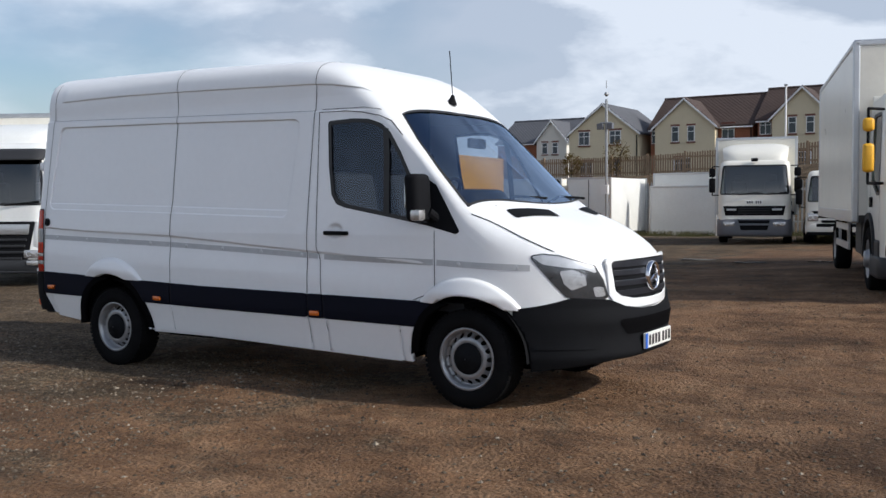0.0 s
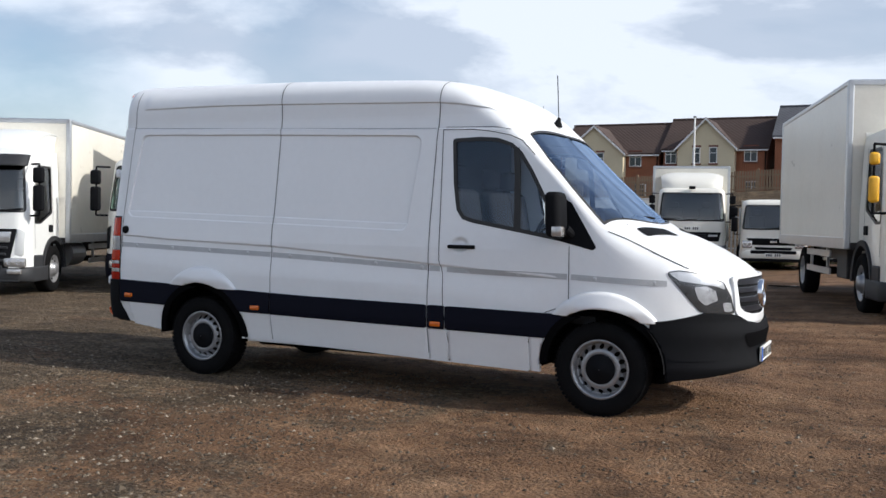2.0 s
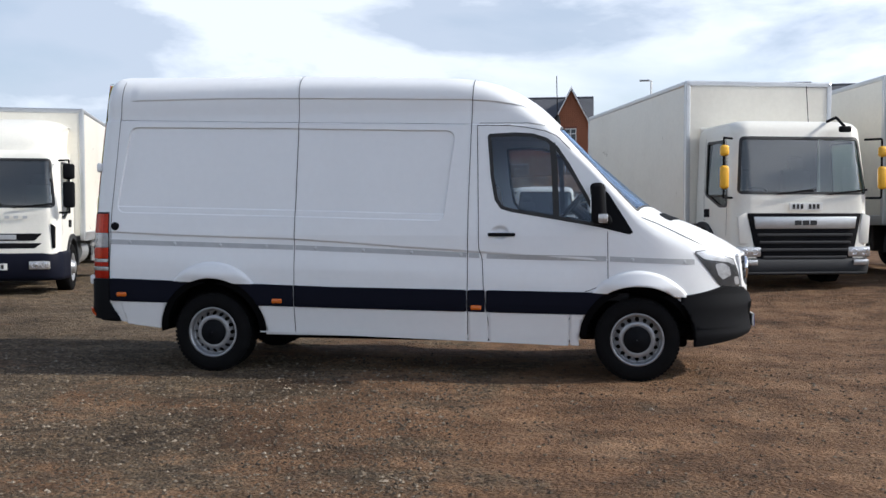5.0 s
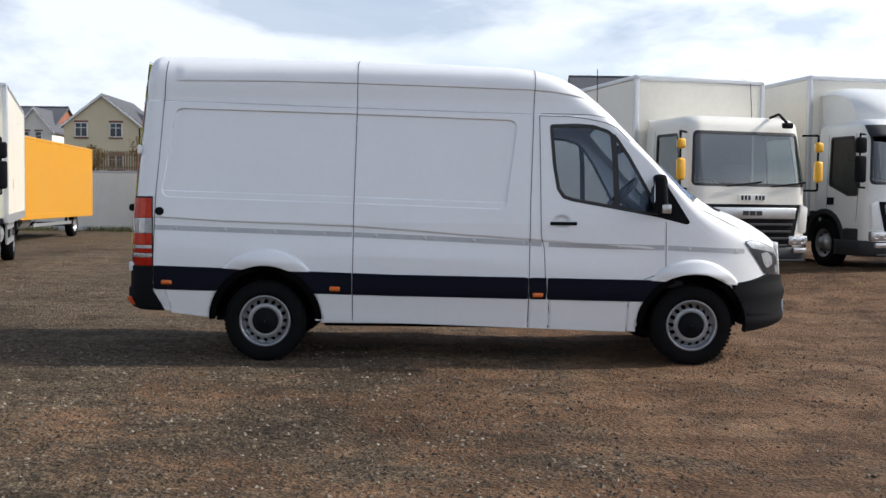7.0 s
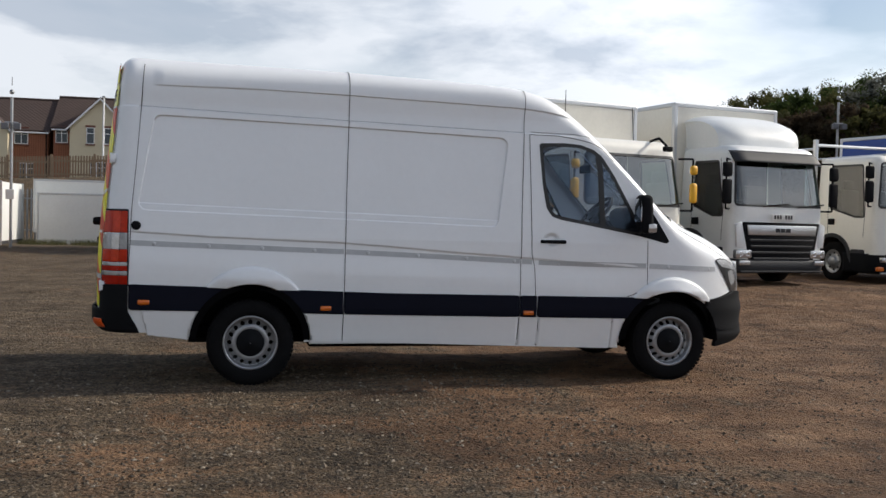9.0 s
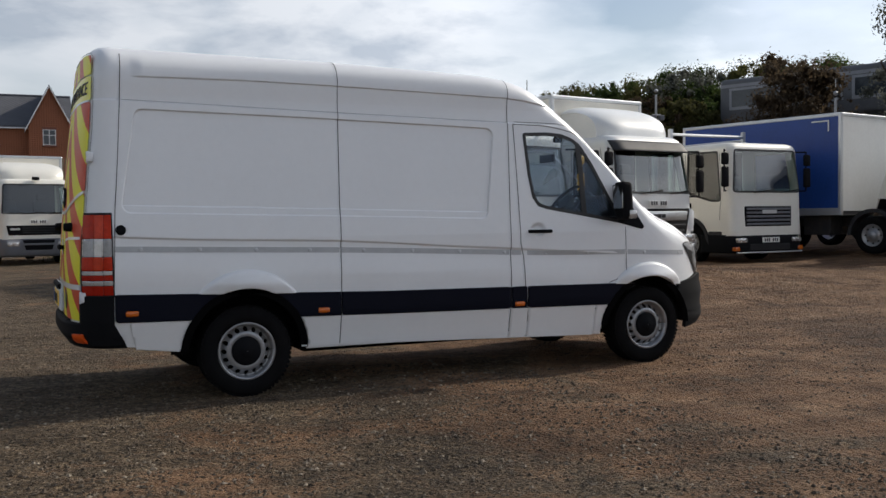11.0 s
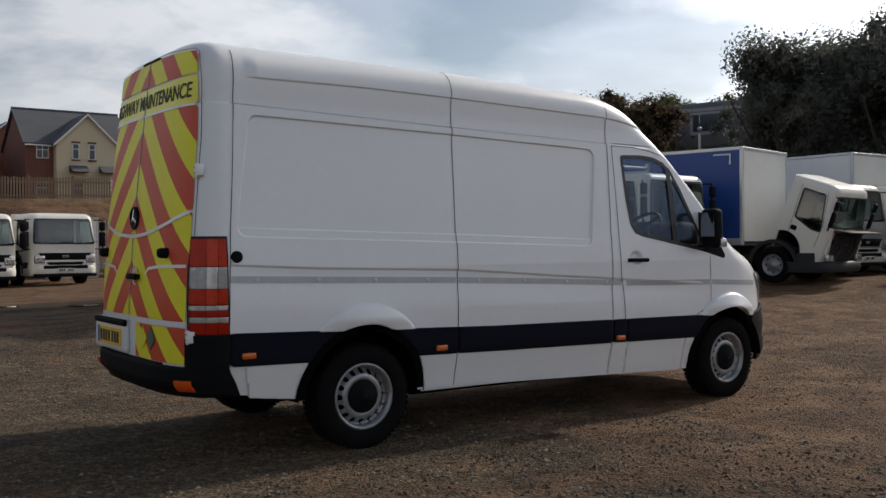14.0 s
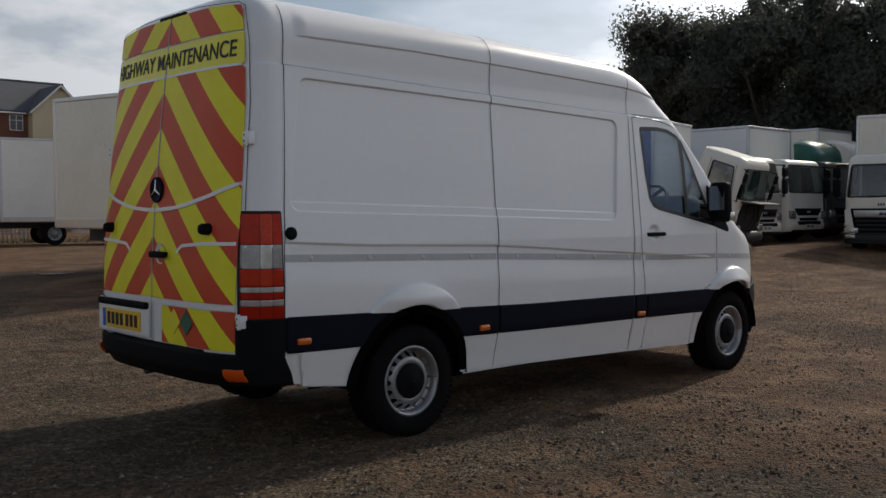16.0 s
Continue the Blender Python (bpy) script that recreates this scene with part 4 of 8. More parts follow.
    def S2(a, z):
        y = np.sin(a * math.pi / 2) * bw
        r = np.clip(np.abs(y) / bw, 0, 1)
        x = -0.80 - 0.485 * np.clip(1 - r ** 3.6, 0, 1) ** (1 / 3.6)
        k = np.clip((z - 0.42) / 0.2, 0, 1)
        out = 0.06 * (1 - smooth01(k, 0, 0.5))
        cor = smooth01(z, 0.6, 0.63) * 0.055
        return x + out + cor * (1 - r ** 3), y * (1 - 0.03 * (1 - smooth01(k, 0, 0.5))), z
    f1 = lambda a, z: np.maximum(S2(a, z)[0] + 0.95 - 0.5 * np.clip(0.60 - z, 0, 0.2), z - 0.615)
    P, F = skin(S2, np.linspace(-1, 1, 161), np.linspace(0.425, 0.81, 40), keep=(f1,), flip=True)
    rb = thicken(part_mesh("rear_bumper", mesh_of("rear_bumper", P, F, M["black_plastic"]), van, "black plastic rear bumper"), 0.03)
    f_c = lambda x, z: np.maximum(np.maximum(x + 0.952 - 0.5 * np.clip(0.60 - z, 0, 0.2), 0.45 - z), np.maximum(z - 0.805, -1.165 - x))
    P, F = skin(lifted(van_side, 0.018), np.arange(-1.18, -0.82, 0.012), np.arange(0.43, 0.83, 0.012), keep=(f_c,))
    for sgn in (1, -1):
        thicken(part_mesh("bumper_corner", mesh_of("bumper_corner", P * np.array((1, sgn, 1)), F if sgn > 0 else turned(F), M["black_plastic"]), rb), 0.03)
    part("bumper_step", box(-1.255, -1.12, -0.58, 0.58, 0.595, 0.62, 0.01), M["black_plastic"], rb)
    for k in (-1, 1):
        P, F = skin(lifted(S2, -0.012), np.linspace(0.5, 0.9, 60) * k, np.linspace(0.46, 0.57, 18), flip=k > 0,
                    keep=(lambda a, z: np.maximum(np.abs(np.abs(S2(a, z)[1]) - 0.84) - 0.05, np.abs(z - 0.505) - 0.028),))
        thicken(part_mesh("rear_reflector", mesh_of("rear_reflector", P, F, M["lens_amber_red"]), rb, "orange-red reflector"), 0.015, 0.0)


def van_fittings(van):
    """Mirrors, aerial."""
    for k in (-1, 1):
        def P(bm):
            if k > 0:
                bmesh.ops.scale(bm, vec=(1, -1, 1), verts=bm.verts)
                bmesh.ops.reverse_faces(bm, faces=bm.faces)
            return bm
        bm = bmesh.new()
        vs = box_into(bm, 3.295, 3.41, -1.165, -0.985, 1.30, 1.635, 0.04, 4)
        for v in bm.verts:
            v.co.x += 0.10 * (abs(v.co.y) - 0.985) * -1 + 0.05 * (1.48 - v.co.z)
        mo = part("wing_mirror", P(bm), M["black_plastic"], van, "black wing mirror housing", True)
        bm = bmesh.new()
        tube_into(bm, (3.40, -1.03, 1.37), (3.44, -0.93, 1.30), 0.035, 10)
        part("mirror_arm", P(bm), M["black_plastic"], mo, "", True)
        part("mirror_face", P(box(3.280, 3.285, -1.145, -1.005, 1.40, 1.60, 0.0)), M["mirror"], mo)
        part("mirror_indicator", P(box(3.34, 3.42, -1.172, -1.09, 1.31, 1.385, 0.012)), M["lens_clear"], mo, "clear indicator", True)
    zb = float(van_T(2.96))
    vs, fs = lathe([(0.0, 0.045), (0.02, 0.04), (0.05, 0.022), (0.075, 0.014), (0.08, 0.001)], 16, axis="z")
    ab = part_mesh("aerial_base", mesh_of("aerial_base", vs, fs, M["black_plastic"]), van, "black aerial base")
    ab.matrix_basis = pose(2.96, 0.0, zb - 0.008, 0, 12, 0)
    part("aerial", tubes([(0, 0, 0.06), (-0.085, -0.03, 0.42)], 0.004, 6), M["black_plastic"], ab)


def van_cab(van):
    """What shows of the cab through the glass."""
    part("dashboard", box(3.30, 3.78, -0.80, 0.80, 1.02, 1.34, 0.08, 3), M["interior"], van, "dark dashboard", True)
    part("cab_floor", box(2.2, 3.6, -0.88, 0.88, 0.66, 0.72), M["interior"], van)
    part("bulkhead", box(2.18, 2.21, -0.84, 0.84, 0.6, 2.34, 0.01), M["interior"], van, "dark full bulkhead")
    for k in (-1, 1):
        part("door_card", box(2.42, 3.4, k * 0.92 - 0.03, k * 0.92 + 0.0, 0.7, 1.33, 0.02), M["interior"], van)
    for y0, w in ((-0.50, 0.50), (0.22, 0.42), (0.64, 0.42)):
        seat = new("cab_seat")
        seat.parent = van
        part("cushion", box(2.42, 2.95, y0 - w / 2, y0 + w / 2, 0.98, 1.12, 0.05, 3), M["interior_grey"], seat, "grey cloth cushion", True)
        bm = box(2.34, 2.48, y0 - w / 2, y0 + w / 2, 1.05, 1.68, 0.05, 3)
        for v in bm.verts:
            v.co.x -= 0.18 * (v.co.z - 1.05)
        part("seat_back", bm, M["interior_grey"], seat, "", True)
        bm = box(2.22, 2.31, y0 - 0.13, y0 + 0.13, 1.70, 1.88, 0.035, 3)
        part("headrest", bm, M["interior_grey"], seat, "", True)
    vs, fs = lathe([(0.018, 0.205), (0, 0.222), (-0.018, 0.205), (0, 0.188), (0.018, 0.205)], 36, axis="z")
    sw = part_mesh("steering_wheel", mesh_of("steering_wheel", vs, fs, M["interior"]), van, "black steering wheel")
    sw.matrix_basis = pose(3.13, -0.46, 1.46, 0, -48, 0)
    bm = bmesh.new()
    bmesh.ops.create_cone(bm, cap_ends=True, segments=20, radius1=0.07, radius2=0.09, depth=0.05)
    for a in (0, 120, 240):
        tube_into(bm, (0, 0, 0), (0.2 * math.cos(radians(a + 90)), 0.2 * math.sin(radians(a + 90)), 0), 0.018, 6)
    part("wheel_hub", bm, M["interior"], sw, "", True)
    bm = tubes([(3.13, -0.46, 1.45), (3.42, -0.46, 1.20)], 0.05, 10)
    part("binnacle", box(3.34, 3.62, -0.74, -0.20, 1.22, 1.53, 0.09, 4), M["interior"], van, "dark instrument hood", True)
    part("steering_column", bm, M["interior"], van)
    part("rear_view_mirror", box(3.18, 3.21, -0.13, 0.13, 1.86, 1.94, 0.012), M["interior"], van)
    part("paper_card", box(3.50, 3.505, -0.62, -0.46, 1.345, 1.42), M["plate_white"], van, "white paper card")



def build_van():
    van = thing("panel_van", "white high-roof panel van with dark rub strips on rough ground", "van")
    # body shell
    xs = np.concatenate((XR - (XR + 1.24) * (-1) * -1 * (1 - np.array([0, .02, .05, .1, .2, .35, .5, .65, .78, .87, .93, .965, .985, .995, .999]) ** MR) ** (1 / MR),
                         np.arange(-0.87, 3.5, 0.0125), np.arange(-0.9, -0.76, 0.004), np.arange(2.03, 2.17, 0.004),
                         XA + (XB - XA) * (1 - np.array([1, .9999, .999, .995, .985, .97, .95, .92, .89, .86, .82, .78, .72, .65, .55, .45, .3, .15, .05, 0]) ** MF) ** (1 / MF)))
    xs = np.unique(np.round(xs, 5))
    fs_ = np.concatenate((np.linspace(0, 0.99, 60), np.linspace(0.30, 0.50, 40)))
    qs = np.unique(np.round(np.concatenate((np.linspace(0, 1, 230), np.linspace(0.915, 0.998, 44), np.linspace(0.53, 0.61, 40), np.linspace(0.40, 0.49, 36), np.linspace(1, 2, 56), 1 + np.arcsin(fs_ ** 3) * 2 / math.pi)), 5))
    g_win = lambda x, q: np.where(q < 1.5, f_win(x, van_z(x, q)), 1.0)
    g_arch = lambda x, q: np.where(q < 1.0, f_arch(x, van_z(x, q)), 1.0)
    g_nose = lambda x, q: np.where(q < 1.0, np.maximum(4.03 - x, van_z(x, q) - 0.64), 1.0)
    g_tail = lambda x, q: np.where(q < 1.0, np.maximum(x + 0.30, van_z(x, q) - np.interp(x, [-1.3, -0.96, -0.945, -0.87, -0.43, -0.3], [0.58, 0.58, 0.58, 0.43, 0.385, 0.36])), 1.0)
    P, F = skin(van_skin, xs, qs, cuts=(g_win, f_screen, g_arch, g_nose, g_tail))
    P, F = both_sides(P, F)
    part_mesh("body", mesh_of("body", P, F, M["van_white"]), van, "white painted steel body")
    # glass and seals
    gs = np.arange(2.38, 3.42, 0.02)
    P, F = skin(lifted(van_side, -0.008), gs, np.arange(1.22, 2.12, 0.02), keep=(lambda x, z: f_win(x, z) - 0.004,))
    for sgn in (1, -1):
        part_mesh("side_window", mesh_of("side_window", P * np.array((1, sgn, 1)), F if sgn > 0 else turned(F), M["glass_dark"]), van, "tinted glass")
    P, F = skin(lifted(van_side, 0.002), np.arange(2.38, 3.42, 0.012), np.arange(1.22, 2.12, 0.012), keep=(lambda x, z: np.maximum(f_win(x, z) - 0.006, -0.024 - f_win(x, z)),))
    for sgn in (1, -1):
        part_mesh("window_seal", mesh_of("window_seal", P * np.array((1, sgn, 1)), F if sgn > 0 else turned(F), M["rubber_seal"]), van)
    # post between the pane and the quarter light
    ribbon(van_side, [(2.962, 1.975), (2.98, 1.8), (3.0, 1.35)], 0.05, "window_post", M["rubber_seal"], van, lift=0.003)
    P, F = skin(lifted(van_skin, -0.006), np.arange(3.02, 3.95, 0.02), np.linspace(1.0, 2.0, 50), keep=(lambda x, q: f_screen(x, q) - 0.004,))
    P, F = both_sides(P, F)
    part_mesh("windscreen", mesh_of("windscreen", P, F, M["glass_clear"]), van, "clear laminated windscreen")
    P, F = skin(lifted(van_skin, 0.002), np.arange(3.02, 3.95, 0.01), np.linspace(1.0, 2.0, 90), keep=(lambda x, q: np.maximum(f_screen(x, q) - 0.006, -0.012 - f_screen(x, q)),))
    P, F = both_sides(P, F)
    part_mesh("windscreen_seal", mesh_of("windscreen_seal", P, F, M["rubber_seal"]), van)
    # black corner behind the mirror, below the window
    P, F = skin(lifted(van_side, 0.003), np.arange(3.2, 3.7, 0.012), np.arange(1.1, 1.75, 0.012),
                keep=(lambda x, z: np.maximum(poly_sdf(x, z, [(3.30, 1.285), (3.60, 1.212), (3.63, 1.232), (3.42, 1.56), (3.31, 1.62)], 0.01), -f_win(x, z) - 0.01),))
    for sgn in (1, -1):
        part_mesh("mirror_triangle", mesh_of("mirror_triangle", P * np.array((1, sgn, 1)), F if sgn > 0 else turned(F), M["black_plastic"]), van, "black plastic corner panel")
    # gaps between panels
    gaps = [
        [(-0.86, 2.56), (-0.875, 2.2), (-0.935, 1.42), (-0.95, 0.82)],
        [(0.775, 2.63), (0.772, 2.2), (0.755, 1.4), (0.745, 0.36)],
        [(2.30, 2.57), (2.285, 2.2), (2.262, 1.4), (2.255, 0.36)],
        [(2.333, 2.128), (2.345, 1.6), (2.354, 1.10), (2.384, 1.0), (2.395, 0.75), (2.445, 0.37), (3.06, 0.345), (3.12, 0.55)],
        [(2.333, 2.128), (2.60, 2.125), (2.74, 2.108), (2.90, 2.075), (3.0, 2.032), (3.11, 1.92)],
        [(3.42, 1.235), (3.425, 0.84), (3.40, 0.80), (3.24, 0.74)],
        [(3.70, 1.352), (3.82, 1.305), (3.95, 1.245), (4.12, 1.165), (4.26, 1.095)],
    ]
    for gp in gaps:
        ribbon(van_side, gp, 0.0055, "panel_gap", M["seam"], van)
    for gp in ([(x, float(roof_joint(x)) + 0.002) for x in (-0.90, -0.1, 0.76, 1.5, 2.28)], [(2.35, 2.15), (2.75, 2.145), (2.9, 2.12)]):
        ribbon(van_side, gp, 0.004, "roof_joint", M["seam"], van)
    # reflective tape with small round spots
    for a, b2 in ((-0.94, 0.74), (0.76, 2.25), (2.27, 2.36), (2.42, 3.41), (3.44, 4.12)):
        tz = lambda x: float(np.interp(x, [-0.95, 0.74, 1.36, 2.1, 2.6, 3.4, 3.8, 4.13], [1.138, 1.094, 1.073, 1.043, 1.022, 1.014, 0.998, 0.988]))
        ribbon(van_side, [(a, tz(a)), ((a + b2) / 2, tz((a + b2) / 2)), (b2, tz(b2))], 0.042, "reflective_tape", M["tape"], van, lift=0.0022)
        for xs_ in np.arange(a + 0.18, b2 - 0.05, 0.42):
            for sgn in (-1, 1):
                vs, fs = lathe([(0.0, 0.017), (-0.0012, 0.016), (-0.0012, 0.001)], 14)
                ob = part_mesh("tape_spot", mesh_of("tape_spot", vs, fs, M["tape_spot"]), van)
                ob.matrix_basis = pose(xs_, sgn * -float(van_side(xs_, tz(xs_))[1]) + sgn * 0.0035, tz(xs_), 0, 0, 0 if sgn < 0 else 180)
    # rub strips
    top = lambda x: np.interp(x, [-1.0, 1.1, 3.3, 4.1], [0.815, 0.757, 0.735, 0.70])
    bot = lambda x: np.interp(x, [-1.0, 1.1, 3.3, 4.1], [0.615, 0.578, 0.55, 0.5])
    ring = lambda hx, r: (lambda x, z: r - np.hypot((x - hx) * 0.93, z - 0.345))
    for a, b2, out in ((-0.945, -0.2, 0.53), (0.2, 0.74, 0.53), (0.752, 2.25, None), (2.262, 2.405, None), (2.418, 3.5, 0.53)):
        hx = 0.0 if a < 0.5 else 3.665

        def f(x, z, a=a, b2=b2, hx=hx, out=out):
            d = np.maximum(np.maximum(z - top(x), bot(x) - z), np.maximum(a - x, x - b2))
            return np.maximum(d, 0.006 - f_arch(x, z)) if out else d
        P, F = skin(lifted(van_side, 0.016), np.arange(a - 0.04, b2 + 0.05, 0.02), np.arange(0.5, 0.86, 0.014), keep=(f,))
        for sgn in (1, -1):
            ob = part_mesh("rub_strip", mesh_of("rub_strip", P * np.array((1, sgn, 1)), F if sgn > 0 else turned(F), M["navy_plastic"]), van, "dark plastic rub strip")
            thicken(ob, 0.02)
    # lower white sill panels
    for a, b2 in ((-0.80, -0.38), (0.36, 0.74), (0.75, 2.25), (2.26, 2.425), (2.435, 3.105), (3.113, 3.27)):
        def f(x, z, a=a, b2=b2):
            d = np.maximum(np.maximum(z - bot(x) + 0.004, np.interp(x, [-0.87, -0.42, 0.4, 0.75, 1.6, 3.2], [0.415, 0.362, 0.358, 0.352, 0.33, 0.283]) - z), np.maximum(a - 0.25 * (z - 0.4) * (a < 0) - x, x - b2))
            return np.maximum(d, 0.012 - f_arch(x, z))
        P, F = skin(lifted(van_side, 0.007), np.arange(a - 0.1, b2 + 0.05, 0.025), np.arange(0.26, 0.66, 0.014), keep=(f,))
        for sgn in (1, -1):
            ob = part_mesh("sill_panel", mesh_of("sill_panel", P * np.array((1, sgn, 1)), F if sgn > 0 else turned(F), M["van_white"]), van)
            thicken(ob, 0.03)
    ribbon(van_side, [(0.43, 0.361), (0.75, 0.356), (1.6, 0.335), (3.1, 0.292)], 0.012, "sill_flange", M["van_white"], van, lift=0.020)
    # flared lips over the wheel openings
    for hx, hz, r in ((0.008, 0.479, 0.486), (3.668, 0.441, 0.477)):
        def flare(th, s, hx=hx, hz=hz, r=r):
            u, v = hx + (r - s) * np.cos(th), hz + (r - s) * np.sin(th)
            e = 1e-3
            c = np.stack(van_side(u, v), -1)
            nn = np.cross(np.stack(van_side(u + e, v), -1) - c, np.stack(van_side(u, v + e), -1) - c)
            nn /= np.linalg.norm(nn, axis=-1)[..., None] + 1e-12
            c = c + nn * (0.001 + (0.030 * smooth01(s, 0, 0.016) + 0.060 * np.clip(s / 0.17, 0, 1)) * (0.5 + 0.5 * smooth01(v - strip_top(u), -0.01, 0.09)))[..., None]
            return c[..., 0], c[..., 1], c[..., 2]
        at_ = lambda th, s, hx=hx, hz=hz, r=r: (hx + (r - s) * np.cos(th), hz + (r - s) * np.sin(th))
        keep_ = lambda th, s: np.maximum(0.001 - f_arch(*at_(th, s)), strip_top(at_(th, s)[0]) - 0.004 - at_(th, s)[1])
        P, F = skin(flare, np.linspace(math.pi, 0, 320), np.array([0, 0.003, 0.006, 0.01, 0.02, 0.035, 0.05, 0.07, 0.09, 0.11, 0.13, 0.15, 0.17, 0.19]), keep=(keep_,), flip=True)
        for sgn in (1, -1):
            thicken(part_mesh("arch_flare", mesh_of("arch_flare", P * np.array((1, sgn, 1)), F if sgn > 0 else turned(F), M["van_white"]), van), 0.02)
    # black lips of the wheel housings, coloured as dark as the shade in the arches
    for x0_, x1_ in ((-0.56, -0.05), (0.05, 0.56), (3.1, 3.62), (3.71, 4.05)):
        lip = lambda x, z: np.maximum(np.maximum(f_arch(x, z) - 0.006, -0.045 - f_arch(x, z)), np.maximum(z - strip_top(x) + 0.004, 0.36 - z))
        P, F = skin(lifted(van_side, 0.017), np.arange(x0_, x1_, 0.014), np.arange(0.34, 0.86, 0.014), keep=(lip,))
        for sgn in (1, -1):
            thicken(part_mesh("arch_lip", mesh_of("arch_lip", P * np.array((1, sgn, 1)), F if sgn > 0 else turned(F), M["shade_black"]), van, "black plastic wheel arch lip"), 0.05)
    # orange side markers
    for x, z in ((-0.83, 0.672), (0.599, 0.63), (2.333, 0.597)):
        for sgn in (-1, 1):
            yy = float(van_side(x, z)[1])
            bm = box(x - 0.046, x + 0.046, -0.013, 0.013, z - 0.02, z + 0.02, 0.012, 3)
            ob = part("side_marker", bm, M["lens_orange"], van, "orange side marker lamp", True)
            ob.location = (0, sgn * (-yy + 0.022), 0)
    # fuel-side lock and handles
    vs, fs = lathe([(0.012, 0.036), (-0.010, 0.036), (-0.014, 0.030), (-0.014, 0.0)], 24)
    part_mesh("round_cap", mesh_of("round_cap", vs, fs, M["black_plastic"]), van, "round black cap").location = (-0.895, float(van_side(-0.895, 1.275)[1]), 1.275)
    for sgn in (1, -1):
        bm = bmesh.new()
        yy = float(van_side(2.5, 1.215)[1])
        box_into(bm, 2.43, 2.66, yy - 0.045, yy - 0.02, 1.195, 1.225, 0.010)
        for xx in (2.45, 2.64):
            box_into(bm, xx - 0.02, xx + 0.02, yy - 0.03, yy + 0.03, 1.195, 1.225, 0.006)
        if sgn < 0:
            bmesh.ops.scale(bm, vec=(1, -1, 1), verts=bm.verts)
            bmesh.ops.reverse_faces(bm, faces=bm.faces)
        part("door_handle", bm, M["black_plastic"], van, "black door handle", True)
    # wheels and wheel housings
    for hx in (0.0, 3.665):
        for sgn in (-1, 1):
            wheel("wheel", van, (hx, sgn * 0.86, 0.345), side=sgn)
            vs, fs = [], []
            for i in range(25):
                a = math.pi * (0.0 + 1.0 * i / 24)
                for yy in (0.99, 0.55):
                    vs.append((hx + (0.476 if hx < 1 else 0.467) * math.cos(a), sgn * (yy - 0.03), 0.345 + (0.487 if hx < 1 else 0.455) * math.sin(a)))
            fs = [(2 * i, 2 * i + 1, 2 * i + 3, 2 * i + 2) for i in range(24)]
            vs += [(hx - 0.5, sgn * 0.56, 0.3), (hx + 0.5, sgn * 0.56, 0.3), (hx + 0.5, sgn * 0.56, 0.85), (hx - 0.5, sgn * 0.56, 0.85)]
            fs.append((50, 51, 52, 53))
            part_mesh("wheel_housing", mesh_of("wheel_housing", vs, fs, M["black_plastic"]), van)
    van_nose(van)
    van_tail(van)
    van_fittings(van)
    van_cab(van)
    # underbody parts added to block skylight below the van, shade-black boxes among them
    part("underfloor_light_block", box(-0.55, 4.2, -0.74, 0.74, 0.36, 0.46, 0.02), M["shade_black"], van)
    part("fuel_tank", box(1.2, 2.9, -0.60, 0.1, 0.27, 0.40, 0.04), M["shade_black"], van, "near-black fuel tank block added to deepen shade")
    part("gearbox_light_block", box(2.4, 4.15, -0.05, 0.45, 0.22, 0.42, 0.06), M["shade_black"], van)
    part("undertray_light_block", box(0.48, 3.12, -0.78, 0.78, 0.285, 0.35, 0.02), M["shade_black"], van)
    part("cross_member", box(3.35, 4.1, -0.62, 0.62, 0.245, 0.34, 0.03), M["shade_black"], van)
    part("exhaust", tubes([(3.0, 0.5, 0.30), (1.4, 0.5, 0.30), (0.5, 0.45, 0.30), (-0.2, 0.6, 0.42), (-1.0, 0.6, 0.36)], 0.045, 10), M["dark_steel"], van, "rusty exhaust pipe")
    part("silencer", tubes([(1.9, 0.5, 0.30), (1.1, 0.5, 0.30)], 0.11, 14), M["dark_steel"], van)
    part("spare_wheel", tubes([(-0.70, 0.0, 0.38), (-0.70, 0.0, 0.50)], 0.34, 24), M["rubber"], van)
    bm = bmesh.new()
    tube_into(bm, (0, -0.8, 0.345), (0, 0.8, 0.345), 0.05, 12)
    tube_into(bm, (3.665, -0.8, 0.33), (3.665, 0.8, 0.33), 0.04, 12)
    bmesh.ops.create_uvsphere(bm, u_segments=16, v_segments=10, radius=0.14, matrix=Matrix.Translation((0, 0, 0.33)))
    part("axles", bm, M["dark_steel"], van, "", True)
    return van


van = build_van()


# ---- ground ----
def H(x, y):
    """Height of the yard: level round the van, rising gently behind it, then the bank below the houses."""
    x, y = np.asarray(x, float), np.asarray(y, float)
    rise = np.interp(x, [-30, -5, 5, 9, 13, 15, 18, 60], [0.0, 0.02, 0.27, 0.33, 0.28, 0.25, 0.46, 0.8])
    z = smooth01(y, 1.5, 7.5) * rise * (1 - 0.35 * smooth01(y, 12, 30))
    bank = smooth01(y, 44, 50)
    z = z * (1 - bank) + np.interp(x, [-30, -15, 5, 20], [2.9, 3.0, 3.95, 4.2]) * bank + 0.6 * smooth01(y, 52, 66) * np.interp(x, [-40, 30], [0.2, 0.8])
    rail = smooth01(0.931 * x + 0.364 * y, 44, 50.5) * (1 - smooth01(y - 0.2 * (x - 30), 58, 64))
    return z * (1 - rail) + 6.1 * rail


def h(x, y):
    return float(H(x, y))


m = bpy.data.materials.new("yard_dirt_gravel")
m.use_nodes = True
nt = m.node_tree
b = nt.nodes["Principled BSDF"]
co = nt.nodes.new("ShaderNodeTexCoord").outputs["Object"]


